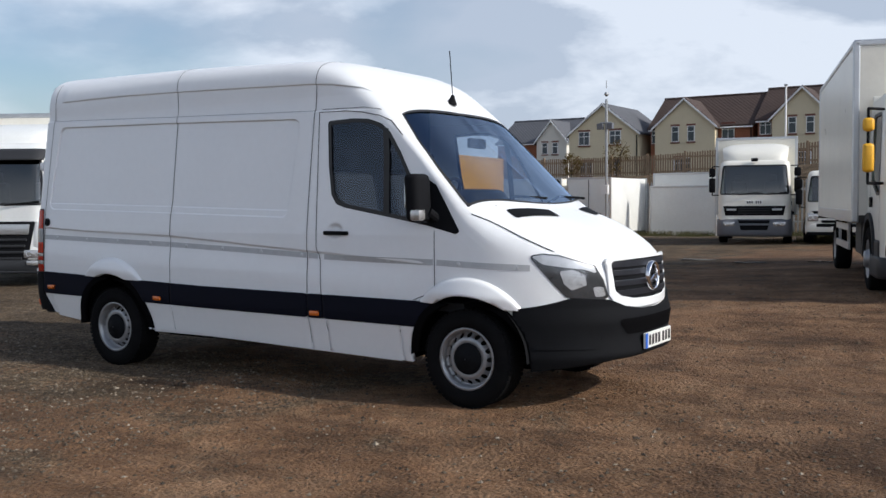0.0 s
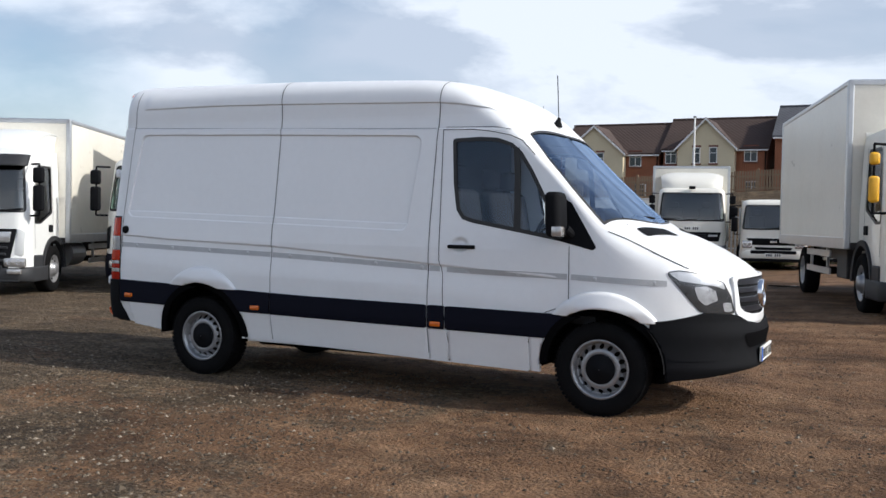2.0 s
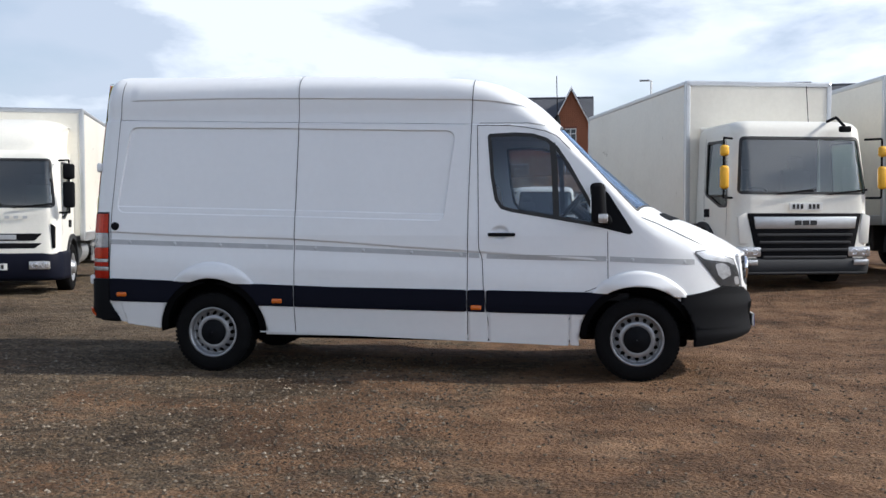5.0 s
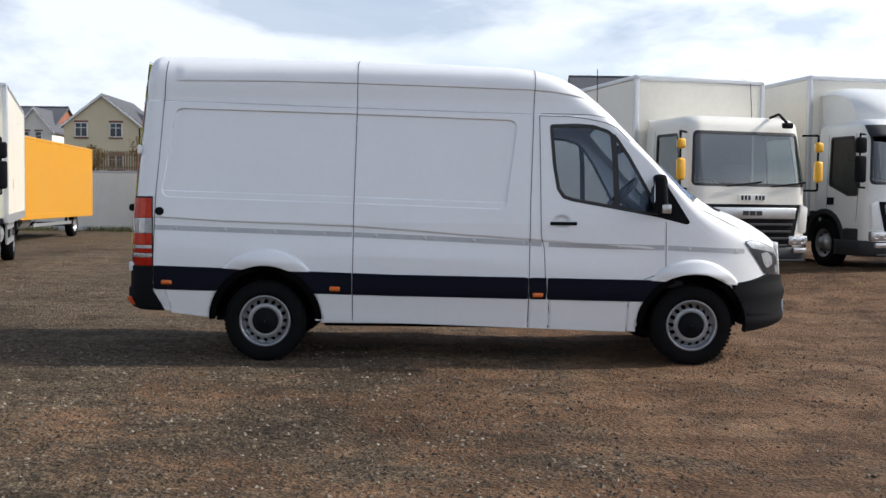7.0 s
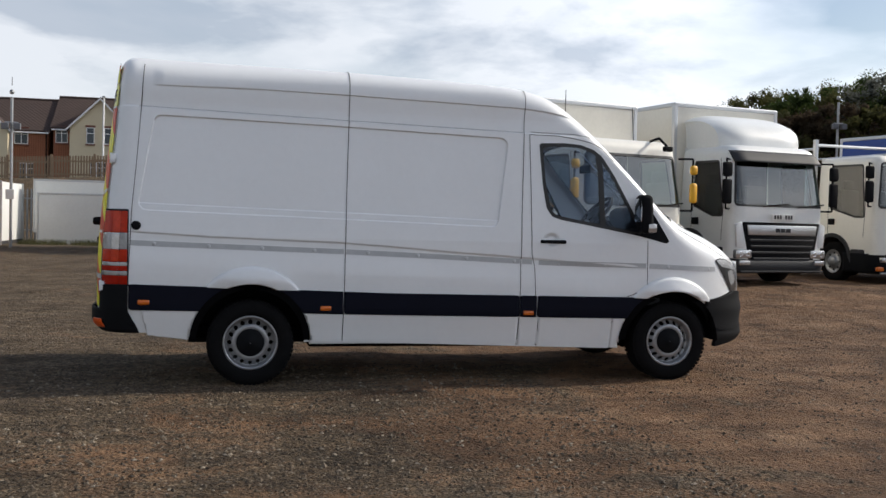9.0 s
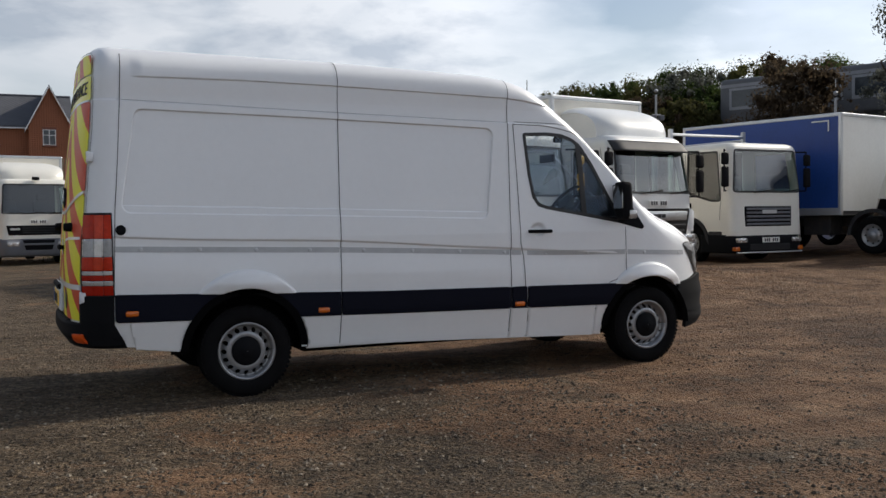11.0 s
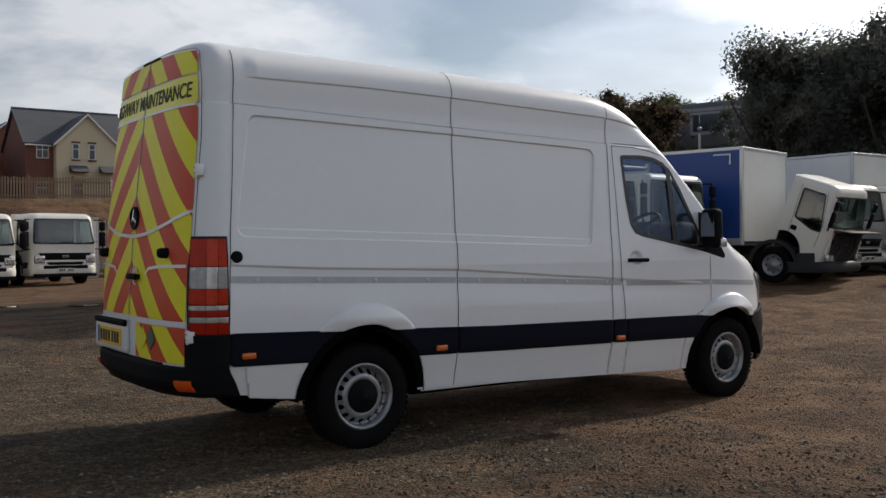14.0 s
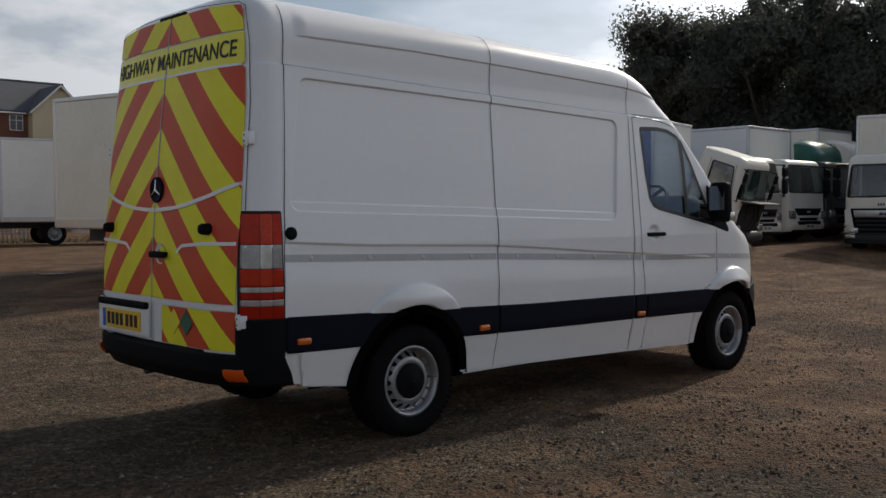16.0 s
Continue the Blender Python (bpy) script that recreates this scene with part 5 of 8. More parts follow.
def tex(scale, detail=6.0, rough=0.6, kind="ShaderNodeTexNoise", dist=0.0):
    n = nt.nodes.new(kind)
    n.inputs["Scale"].default_value = scale
    if kind == "ShaderNodeTexNoise":
        n.inputs["Detail"].default_value, n.inputs["Roughness"].default_value, n.inputs["Distortion"].default_value = detail, rough, dist
    nt.links.new(co, n.inputs["Vector"])
    return n


def ramp(src, stops):
    r = nt.nodes.new("ShaderNodeValToRGB")
    els = r.color_ramp.elements
    while len(els) < len(stops):
        els.new(0.5)
    for e, (p, c) in zip(els, stops):
        e.position, e.color = p, (*c, 1)
    nt.links.new(src, r.inputs[0])
    return r.outputs[0]


def mixed(fac, a, c, mode="MIX"):
    n = nt.nodes.new("ShaderNodeMix")
    n.data_type, n.blend_type = "RGBA", mode
    nt.links.new(fac, n.inputs["Factor"]) if not isinstance(fac, float) else setattr(n.inputs["Factor"], "default_value", fac)
    nt.links.new(a, n.inputs["A"]), nt.links.new(c, n.inputs["B"])
    return n.outputs["Result"]


earth = ramp(tex(1.1, 10, 0.75).outputs["Fac"], [(0.3, (0.098, 0.051, 0.026)), (0.5, (0.237, 0.129, 0.066)), (0.7, (0.345, 0.215, 0.125))])
grit = ramp(tex(22, 6, 0.8).outputs["Fac"], [(0.34, (0.020, 0.0135, 0.0075)), (0.5, (0.132, 0.091, 0.052)), (0.66, (0.33, 0.25, 0.158))])
pebble = []
for sc in (38.0, 85.0):
    cell = tex(sc, kind="ShaderNodeTexVoronoi")
    cs = nt.nodes.new("ShaderNodeSeparateColor")
    nt.links.new(cell.outputs["Color"], cs.inputs[0])
    pebble.append((cell, ramp(cs.outputs[0], [(0.0, (0.042, 0.030, 0.019)), (0.45, (0.102, 0.074, 0.046)), (0.8, (0.178, 0.136, 0.092)), (1.0, (0.35, 0.295, 0.225))])))
grit = mixed(0.55, grit, mixed(0.5, pebble[0][1], pebble[1][1]))
earth = mixed(0.16, earth, pebble[1][1])
gsep = nt.nodes.new("ShaderNodeSeparateXYZ")
nt.links.new(co, gsep.inputs[0])
drift = nmath(nt, "MULTIPLY", nmath(nt, "ADD", gsep.outputs[0], -1.2), -0.045)
drift = nmath(nt, "MAXIMUM", nmath(nt, "MINIMUM", drift, 0.14), -0.17)
where = ramp(nmath(nt, "ADD", tex(0.6, 9, 0.72, dist=0.4).outputs["Fac"], drift), [(0.45, (0, 0, 0)), (0.57, (1, 1, 1))])
base = mixed(where, earth, grit)
fine = ramp(tex(75, 4, 0.85).outputs["Fac"], [(0.32, (0.22, 0.22, 0.22)), (0.52, (1, 1, 1)), (0.70, (2.0, 1.94, 1.86))])
base = mixed(nmath(nt, "ADD", nmath(nt, "MULTIPLY", where, 0.45), 0.38), base, fine, "MULTIPLY")
mid_ = ramp(tex(11, 7, 0.78).outputs["Fac"], [(0.36, (0.42, 0.41, 0.40)), (0.6, (1.25, 1.22, 1.18))])
base = mixed(nmath(nt, "ADD", nmath(nt, "MULTIPLY", where, 0.35), 0.45), base, mid_, "MULTIPLY")
damp = ramp(tex(0.22, 7, 0.6, dist=0.5).outputs["Fac"], [(0.54, (1, 1, 1)), (0.68, (0.5, 0.48, 0.46))])
base = mixed(1.0, base, damp, "MULTIPLY")
blot = ramp(tex(1.7, 6, 0.62).outputs["Fac"], [(0.50, (1, 1, 1)), (0.62, (0.40, 0.38, 0.36))])
base = mixed(0.6, base, blot, "MULTIPLY")
wx = nmath(nt, "DIVIDE", nmath(nt, "ADD", gsep.outputs[0], -1.5), 9.0)
wy = nmath(nt, "DIVIDE", nmath(nt, "ADD", gsep.outputs[1], -13.6), 3.0)
wet = nmath(nt, "SQRT", nmath(nt, "ADD", nmath(nt, "MULTIPLY", wx, wx), nmath(nt, "MULTIPLY", wy, wy)))
wet = nmath(nt, "ADD", wet, nmath(nt, "MULTIPLY", tex(0.9, 6, 0.65).outputs["Fac"], 0.9))
base = mixed(1.0, base, ramp(wet, [(0.75, (0.42, 0.42, 0.43)), (1.35, (1, 1, 1))]), "MULTIPLY")
mp = nt.nodes.new("ShaderNodeMapping")
mp.inputs["Scale"].default_value, mp.inputs["Rotation"].default_value = (0.28, 1.9, 1.0), (0, 0, radians(14))
nt.links.new(co, mp.inputs["Vector"])
ruts = node(nt, "ShaderNodeTexNoise", Scale=1.5, Detail=6.0, Roughness=0.6)
nt.links.new(mp.outputs[0], ruts.inputs["Vector"])
base = mixed(0.8, base, ramp(ruts.outputs["Fac"], [(0.36, (0.68, 0.66, 0.64)), (0.50, (1, 1, 1)), (0.66, (1.18, 1.14, 1.10))]), "MULTIPLY")
nt.links.new(base, b.inputs["Base Color"])
b.inputs["Roughness"].default_value = 0.95
b.inputs["Diffuse Roughness"].default_value = 0.35
b.inputs["Specular IOR Level"].default_value = 0.25
vor = pebble[0][0]
hsum = nmath(nt, "ADD", nmath(nt, "MULTIPLY", vor.outputs["Distance"], -0.5), nmath(nt, "ADD", tex(9, 8, 0.75).outputs["Fac"], nmath(nt, "MULTIPLY", tex(1.5, 5, 0.6).outputs["Fac"], 3.0)))
bp = nt.nodes.new("ShaderNodeBump")
bp.inputs["Strength"].default_value, bp.inputs["Distance"].default_value = 1.0, 0.06
nt.links.new(hsum, bp.inputs["Height"]), nt.links.new(bp.outputs[0], b.inputs["Normal"])
M["dirt"] = m


def build_ground():
    gx = np.concatenate((np.linspace(-900, -70, 10), np.arange(-60, -14, 2.0), np.arange(-14, 12, 0.16), np.arange(12, 80, 2.0), np.linspace(90, 900, 10)))
    gy = np.concatenate((np.linspace(-900, -40, 8), np.arange(-30, -10, 2.0), np.arange(-10, 12, 0.16), np.arange(12, 90, 1.5), np.linspace(100, 1200, 12)))
    X, Y = np.meshgrid(gx, gy, indexing="ij")
    Z = H(X, Y)
    near = (np.abs(X) < 16) & (Y > -10.5) & (Y < 14)
    bumps = np.zeros_like(Z)
    for i, j in zip(*np.nonzero(near)):
        bumps[i, j] = 0.035 * noise.noise((X[i, j] * 0.55, Y[i, j] * 0.55, 0)) + 0.014 * noise.noise((X[i, j] * 2.1, Y[i, j] * 2.1, 3)) + 0.008 * noise.noise((X[i, j] * 5, Y[i, j] * 5, 9))
    for hx in (0.0, 3.665):
        for hy in (-0.86, 0.86):
            bumps *= np.clip(np.hypot(X - hx, Y - hy) / 0.7, 0, 1) ** 1.5
    Z = Z + bumps
    ids = np.arange(X.size).reshape(X.shape)
    F = np.stack((ids[:-1, :-1].ravel(), ids[1:, :-1].ravel(), ids[1:, 1:].ravel(), ids[:-1, 1:].ravel()), 1)
    ob = new("ground", mesh_of("ground", np.stack((X.ravel(), Y.ravel(), Z.ravel()), 1), F, M["dirt"]))
    return tagged(ob, "rough brown dirt and grey gravel yard with damp patches", "ground", kind="structure")


build_ground()


# ---- lorries: built facing -y, origin on the ground below the middle of the front ----
def rounded_path(w, d, r, n=6):
    """The plan of a cab: from the back of its +x side round the front to the back of its -x side, as (x, y) with lengths."""
    pts = [(w, d), (w, r)]
    pts += [(w - r + r * math.cos(a), r - r * math.sin(a)) for a in np.linspace(0, math.pi / 2, n)[1:]]
    pts += [(-w + r - r * math.sin(a), r - r * math.cos(a)) for a in np.linspace(0, math.pi / 2, n)]
    pts += [(-w, d)]
    return np.array(pts)


CABS = {
    # half width, depth, bottom, belt, roof, windscreen set-back at the roof, corner radius
    "rounded": dict(w=1.06, d=1.54, z0=0.46, belt=1.42, top=2.54, back=0.22, r=0.24, win_z=(1.44, 2.28), glass_w=0.99),
    "banded": dict(w=1.06, d=1.75, z0=0.50, belt=1.50, top=2.56, back=0.22, r=0.22, win_z=(1.52, 2.40), glass_w=0.99),
    "slotted": dict(w=1.06, d=1.5, z0=0.66, belt=1.42, top=2.46, back=0.22, r=0.22, win_z=(1.49, 2.30), glass_w=0.98),
    "slatted": dict(w=1.10, d=1.75, z0=0.60, belt=1.55, top=2.64, back=0.10, r=0.16, win_z=(1.55, 2.48), glass_w=1.0),
    "low": dict(w=0.98, d=1.6, z0=0.50, belt=1.25, top=2.15, back=0.24, r=0.20, win_z=(1.24, 1.98), glass_w=0.9),
    "mid": dict(w=1.10, d=1.12, z0=0.55, belt=1.40, top=2.36, back=0.14, r=0.20, win_z=(1.41, 2.20), glass_w=1.0),
}


def build_cab(t, style, paint, mirror_mat=None, visor=False, handle_side=True, grille_dark=True):
    """The cab as parts of t: shell, glass, seals, doors, lamps, mirrors, bumper, grille."""
    c = CABS[style]
    w, d, z0, belt, top, back, r = (c[k] for k in ("w", "d", "z0", "belt", "top", "back", "r"))
    path = rounded_path(w, d, r, 8)
    ln = np.concatenate(([0], np.cumsum(np.hypot(*np.diff(path, axis=0).T))))
    L = ln[-1]

    def S(p, z):
        x, y = np.interp(p, ln, path[:, 0]), np.interp(p, ln, path[:, 1])
        k = np.clip((z - belt) / (top - belt), 0, 1)
        lean = back * k ** 1.1
        f = np.clip((d - y) / d, 0, 1)
        inn = 0.05 * k * np.clip(np.abs(x) / w, 0, 1)
        rnd = np.clip((z - (top - 0.16)) / 0.16, 0, 1)
        shr = 0.16 * (1 - np.sqrt(np.clip(1 - rnd ** 2, 0, 1)))
        low = 0.03 * smooth01(-z, -(belt - 0.1), -z0)
        return np.sign(x) * (np.abs(x) - inn - shr * np.abs(x) / w), y + f * (lean + shr - low), z
    zs = np.concatenate((np.arange(z0, top - 0.16, 0.055), top - 0.16 + 0.16 * np.sin(np.linspace(0, math.pi / 2, 7))))
    ps = np.linspace(0, L, 90)
    mid = L / 2
    g0, g1 = c["win_z"]
    gw = c["glass_w"]
    f_ws = lambda p, z: poly_sdf(p - mid, z, [(-gw - 0.03, g0), (gw + 0.03, g0), (gw - 0.03, g1), (-gw + 0.03, g1)], 0.07)
    s0, s1 = 0.30, d - 0.42
    side = [(d - s0 - 0.02, g0 - 0.19), (d - s0 - 0.08, g1 - 0.03), (d - s1 - 0.02, g1 - 0.02), (d - s1 - 0.04, g0 + 0.0), (d - s0 - 0.30, g0 - 0.19)]
    f_s1 = lambda p, z: poly_sdf(p, z, side, 0.05)
    f_s2 = lambda p, z: poly_sdf(L - p, z, side, 0.05)
    arch = lambda p, z: np.minimum(np.hypot(p - (d - 1.25), z - 0.45), np.hypot((L - p) - (d - 1.25), z - 0.45)) - 0.56
    P, F = skin(S, ps, zs, cuts=(f_ws, f_s1, f_s2, arch), flip=True)
    part_mesh("cab_shell", mesh_of("cab_shell", P, F, paint), t)
    # roof and rear wall
    hh = [S(np.array(p), np.array(top)) for p in np.linspace(0, L, 60)]
    n = len(hh)
    vs = [(float(a[0]), float(a[1]), top) for a in hh] + [(float(a[0]) * 0.5, (float(a[1]) + d) / 2, top + 0.03) for a in hh]
    fs = [(i, i + 1, n + i + 1, n + i) for i in range(n - 1)] + [tuple(range(n, 2 * n))]
    part_mesh("roof_panel", mesh_of("roof_panel", vs, fs, paint), t)
    part("rear_wall", box(-w + 0.05, w - 0.05, d - 0.02, d, z0, top, 0.01), paint, t)
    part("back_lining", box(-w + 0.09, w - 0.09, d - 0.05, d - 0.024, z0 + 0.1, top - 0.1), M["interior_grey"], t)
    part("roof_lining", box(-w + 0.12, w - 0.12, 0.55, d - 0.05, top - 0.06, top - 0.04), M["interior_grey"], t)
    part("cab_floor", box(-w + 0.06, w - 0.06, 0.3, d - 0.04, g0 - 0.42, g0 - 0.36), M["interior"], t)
    for f, nm in ((f_ws, "windscreen"), (f_s1, "side_window"), (f_s2, "side_window")):
        lo, hi = (mid - gw - 0.1, mid + gw + 0.1) if nm == "windscreen" else ((0.2, d) if f is f_s1 else (L - d, L - 0.2))
        fine = np.arange(lo, hi, 0.035)
        zz = np.arange(g0 - 0.25, g1 + 0.1, 0.035)
        P, F = skin(lifted(S, 0.012), fine, zz, keep=(lambda p, z, f=f: f(p, z) - 0.004,), flip=True)
        part_mesh(nm, mesh_of(nm, P, F, M["glass_truck"]), t, "dark glass")
        P, F = skin(lifted(S, -0.004), np.arange(lo, hi, 0.018), np.arange(g0 - 0.25, g1 + 0.1, 0.018), keep=(lambda p, z, f=f: np.maximum(f(p, z) - 0.012, -0.03 - f(p, z)),), flip=True)
        part_mesh("window_seal", mesh_of("window_seal", P, F, M["rubber_seal"]), t)
    # door gaps
    for k in (1, -1):
        q = (lambda p: p) if k > 0 else (lambda p: L - p)
        for gp in ([(d - s0 - 0.02, top - 0.24), (d - s0 - 0.0, g0 - 0.05), (d - s0 - 0.06, z0 + 0.35)], [(d - s1 - 0.09, top - 0.22), (d - s1 - 0.09, z0 + 0.42)]):
            ribbon(S, [(q(p), z) for p, z in gp], 0.012, "door_gap", M["seam"], t, lift=-0.003, mirror=False)
        bm = box(k * (w + 0.004) - 0.02, k * (w + 0.004) + 0.02, s1 - 0.12, s1 + 0.06, g0 - 0.35, g0 - 0.22, 0.012)
        part("door_handle", bm, M["black_plastic"], t, "black handle")
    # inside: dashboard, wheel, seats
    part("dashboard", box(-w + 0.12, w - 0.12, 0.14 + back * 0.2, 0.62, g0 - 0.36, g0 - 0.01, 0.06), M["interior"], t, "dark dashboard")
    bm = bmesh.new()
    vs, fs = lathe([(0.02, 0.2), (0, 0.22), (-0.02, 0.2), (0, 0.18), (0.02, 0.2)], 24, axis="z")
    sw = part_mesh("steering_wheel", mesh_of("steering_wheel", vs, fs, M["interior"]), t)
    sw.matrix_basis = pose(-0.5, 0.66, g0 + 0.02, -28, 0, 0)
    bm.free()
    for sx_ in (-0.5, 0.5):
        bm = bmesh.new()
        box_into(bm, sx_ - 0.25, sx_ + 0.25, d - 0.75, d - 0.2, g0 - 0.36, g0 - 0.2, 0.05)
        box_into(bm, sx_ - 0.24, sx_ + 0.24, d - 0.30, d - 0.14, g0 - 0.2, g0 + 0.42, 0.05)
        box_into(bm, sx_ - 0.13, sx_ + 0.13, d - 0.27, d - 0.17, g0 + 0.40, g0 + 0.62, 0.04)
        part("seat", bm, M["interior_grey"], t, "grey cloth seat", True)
    # wipers
    for sx_ in (-0.45, 0.35):
        bm = tubes([(sx_, -0.035, g0 - 0.01), (sx_ + 0.62, -0.03 + back * 0.05, g0 + 0.06)], 0.012, 6)
        part("wiper", bm, M["black_plastic"], t)
    # mirrors on both sides
    mm = mirror_mat or M["black_plastic"]
    for k in (-1, 1):
        ax = k * (w + 0.17)
        bm = bmesh.new()
        zt = g1 - 0.02
        for a, b2 in (((k * (w - 0.02), 0.20, zt), (ax, 0.04, zt)), ((ax, 0.04, zt), (ax, 0.04, zt - 0.88)), ((ax, 0.04, zt - 0.88), (k * (w - 0.01), 0.16, zt - 0.88))):
            tube_into(bm, a, b2, 0.017, 8)
        part("mirror_arm", bm, M["black_plastic"], t, "black tube mirror arm")
        for za, zb in ((zt - 0.32, zt - 0.06), (zt - 0.80, zt - 0.36)):
            mo = part("mirror_housing", box(ax - (0.065 if mirror_mat else 0.095), ax + (0.065 if mirror_mat else 0.095), -0.03, 0.06, za + (0.05 if mirror_mat else 0), zb - (0.05 if mirror_mat else 0), 0.04, 3), mm, t, "yellow mirror housing" if mirror_mat else "black mirror housing", True)
            part("mirror_face", box(ax - 0.05, ax + 0.05, 0.061, 0.066, za + 0.08, zb - 0.08, 0.0), M["mirror"], mo)
    if mirror_mat:
        bm = tubes([(w - 0.58, 0.28, top - 0.01), (w - 0.52, 0.12, top + 0.04), (w - 0.45, 0.0, top - 0.10)], 0.022, 8)
        fm_ = part("front_mirror_arm", bm, M["black_plastic"], t, "black front mirror arm")
        part("front_mirror", box(w - 0.54, w - 0.36, -0.06, 0.02, top - 0.19, top - 0.10, 0.025), M["black_plastic"], fm_, "", True)
        part("aerial", tubes([(0.3, 0.5, top), (0.26, 0.5, top + 0.55)], 0.006, 6), M["black_plastic"], t)
    if visor:
        P, F = skin(lambda p, z: S(p, z), np.linspace(mid - gw - 0.1, mid + gw + 0.1, 30), np.linspace(g1 - 0.06, g1 + 0.14, 6))
        P[:, 1] -= 0.13 * np.clip((g1 + 0.14 - P[:, 2]) / 0.2, 0, 1) + 0.02
        thicken(part_mesh("sun_visor", mesh_of("sun_visor", P, F, M["dark_grey_plastic"]), t, "smoked plastic sun visor"), 0.012)
    return S, L, mid, c


def front_lamps(t, z, w, dz=0.14, dx=0.34, out=0.0):
    for k in (-1, 1):
        x = k * (w - dx / 2 - 0.07)
        lamp = part("headlamp", box(x - dx / 2, x + dx / 2, -0.045 - out, 0.06, z - dz / 2, z + dz / 2, 0.03), M["lens_clear"], t, "clear headlamp", True)
        for q in (-0.22, 0.22):
            vs, fs = lathe([(-0.046 - out, dz * 0.30), (-0.049 - out, dz * 0.26), (-0.046 - out, dz * 0.22)], 16, centre=(x + q * dx, 0, z))
            part_mesh("reflector", mesh_of("reflector", vs, fs, M["chrome"]), lamp)


def plate_bars(t, x, y, z, w=0.52, hgt=0.11, n=7, m="plate_white", facing=-1, name="number_plate"):
    p = part(name, box(x - w / 2, x + w / 2, y - 0.008, y + 0.008, z - hgt / 2, z + hgt / 2, 0.004), M[m], t, "number plate with dark bars")
    for i in range(n):
        if i == n // 2 and n > 5:
            continue
        xx = x - w * 0.42 + w * 0.84 * (i + 0.5) / n
        part("bar", box(xx - w * 0.038, xx + w * 0.038, y + facing * 0.010 - 0.002, y + facing * 0.010 + 0.002, z - hgt * 0.32, z + hgt * 0.32), M["ink"], p)
    return p


def chassis_parts(t, y1, axle_f=1.25, axle_r=None, wr=0.42, wheel_w=0.24, lift=0.0):
    for k in (-0.42, 0.42):
        part("chassis_rail", box(k - 0.035, k + 0.035, 0.5, y1, 0.62, 0.84), M["chassis"], t)
    for yy in np.arange(1.0, y1, 0.9):
        part("cross_member", box(-0.38, 0.38, yy - 0.04, yy + 0.04, 0.66, 0.78), M["chassis"], t)
    axle_r = axle_r or y1 - 1.7
    for yy in (axle_f, axle_r):
        bm = bmesh.new()
        tube_into(bm, (-0.9, yy, wr), (0.9, yy, wr), 0.07, 10)
        part("axle", bm, M["dark_steel"], t)
    for k in (-1, 1):
        truck_wheel(t, (k * 0.96, axle_f, wr), wr, 90 * k)
        truck_wheel(t, (k * 0.98, axle_r, wr), wr, 90 * k, inset=True)
    # fuel tank, battery box, side rails
    vs, fs = lathe([(2.3, 0.02), (2.3, 0.26), (3.1, 0.26), (3.1, 0.02)], 20, centre=(0.82, 0, 0.66), closed=True)
    part_mesh("fuel_tank", mesh_of("fuel_tank", vs, fs, M["alu"], False), t, "aluminium fuel tank")
    part("battery_box", box(-1.05, -0.55, 2.3, 3.0, 0.42, 0.88, 0.02), M["chassis"], t)
    if axle_r - axle_f > 3.2:
        for k in (-1, 1):
            bm = bmesh.new()
            for zz in (0.5, 0.78):
                box_into(bm, k * 1.12 - 0.015, k * 1.12 + 0.015, axle_f + 1.9, axle_r - 0.6, zz - 0.05, zz + 0.05)
            for yy in (axle_f + 2.2, axle_r - 0.9):
                box_into(bm, k * 1.10 - 0.02, k * 1.10 + 0.02, yy - 0.03, yy + 0.03, 0.45, 0.95)
            part("side_guard", bm, M["alu"], t, "aluminium side guard rails")


def truck_wheel(t, c, r, rz, inset=False):
    hub = new("wheel")
    hub.parent = t
    hub.matrix_basis = pose(*c, 0, 0, rz)
    w = 0.125
    vs, fs = lathe([(-w * 0.8, r * 0.58), (-w, r * 0.62), (-w * 1.05, r * 0.82), (-w * 0.95, r * 0.94), (-w * 0.8, r), (w * 0.8, r), (w, r * 0.94), (w, r * 0.6)], 40)
    part_mesh("tyre", mesh_of("tyre", vs, fs, M["rubber"]), hub)
    k = 0.06 if inset else -0.6
    vs, fs = lathe([(-w * 0.95, r * 0.6), (-w * 0.95, r * 0.55), (w * k, r * 0.5), (w * k, r * 0.34), (w * (k - 0.5), r * 0.26), (w * (k - 0.7), r * 0.24), (w * (k - 0.75), 0.003)], 32)
    part_mesh("rim", mesh_of("rim", vs, fs, M["steel"]), hub)
    bm = bmesh.new()
    for i in range(8):
        a = 2 * math.pi * i / 8
        bmesh.ops.create_cone(bm, cap_ends=True, segments=8, radius1=r * 0.055, radius2=r * 0.05, depth=0.02,
                              matrix=Matrix.Translation((r * 0.43 * math.cos(a), w * k * 1.0 - 0.004, r * 0.43 * math.sin(a))) @ Matrix.Rotation(math.pi / 2, 4, "X"))
    part("rim_hole", bm, M["seam"], hub)


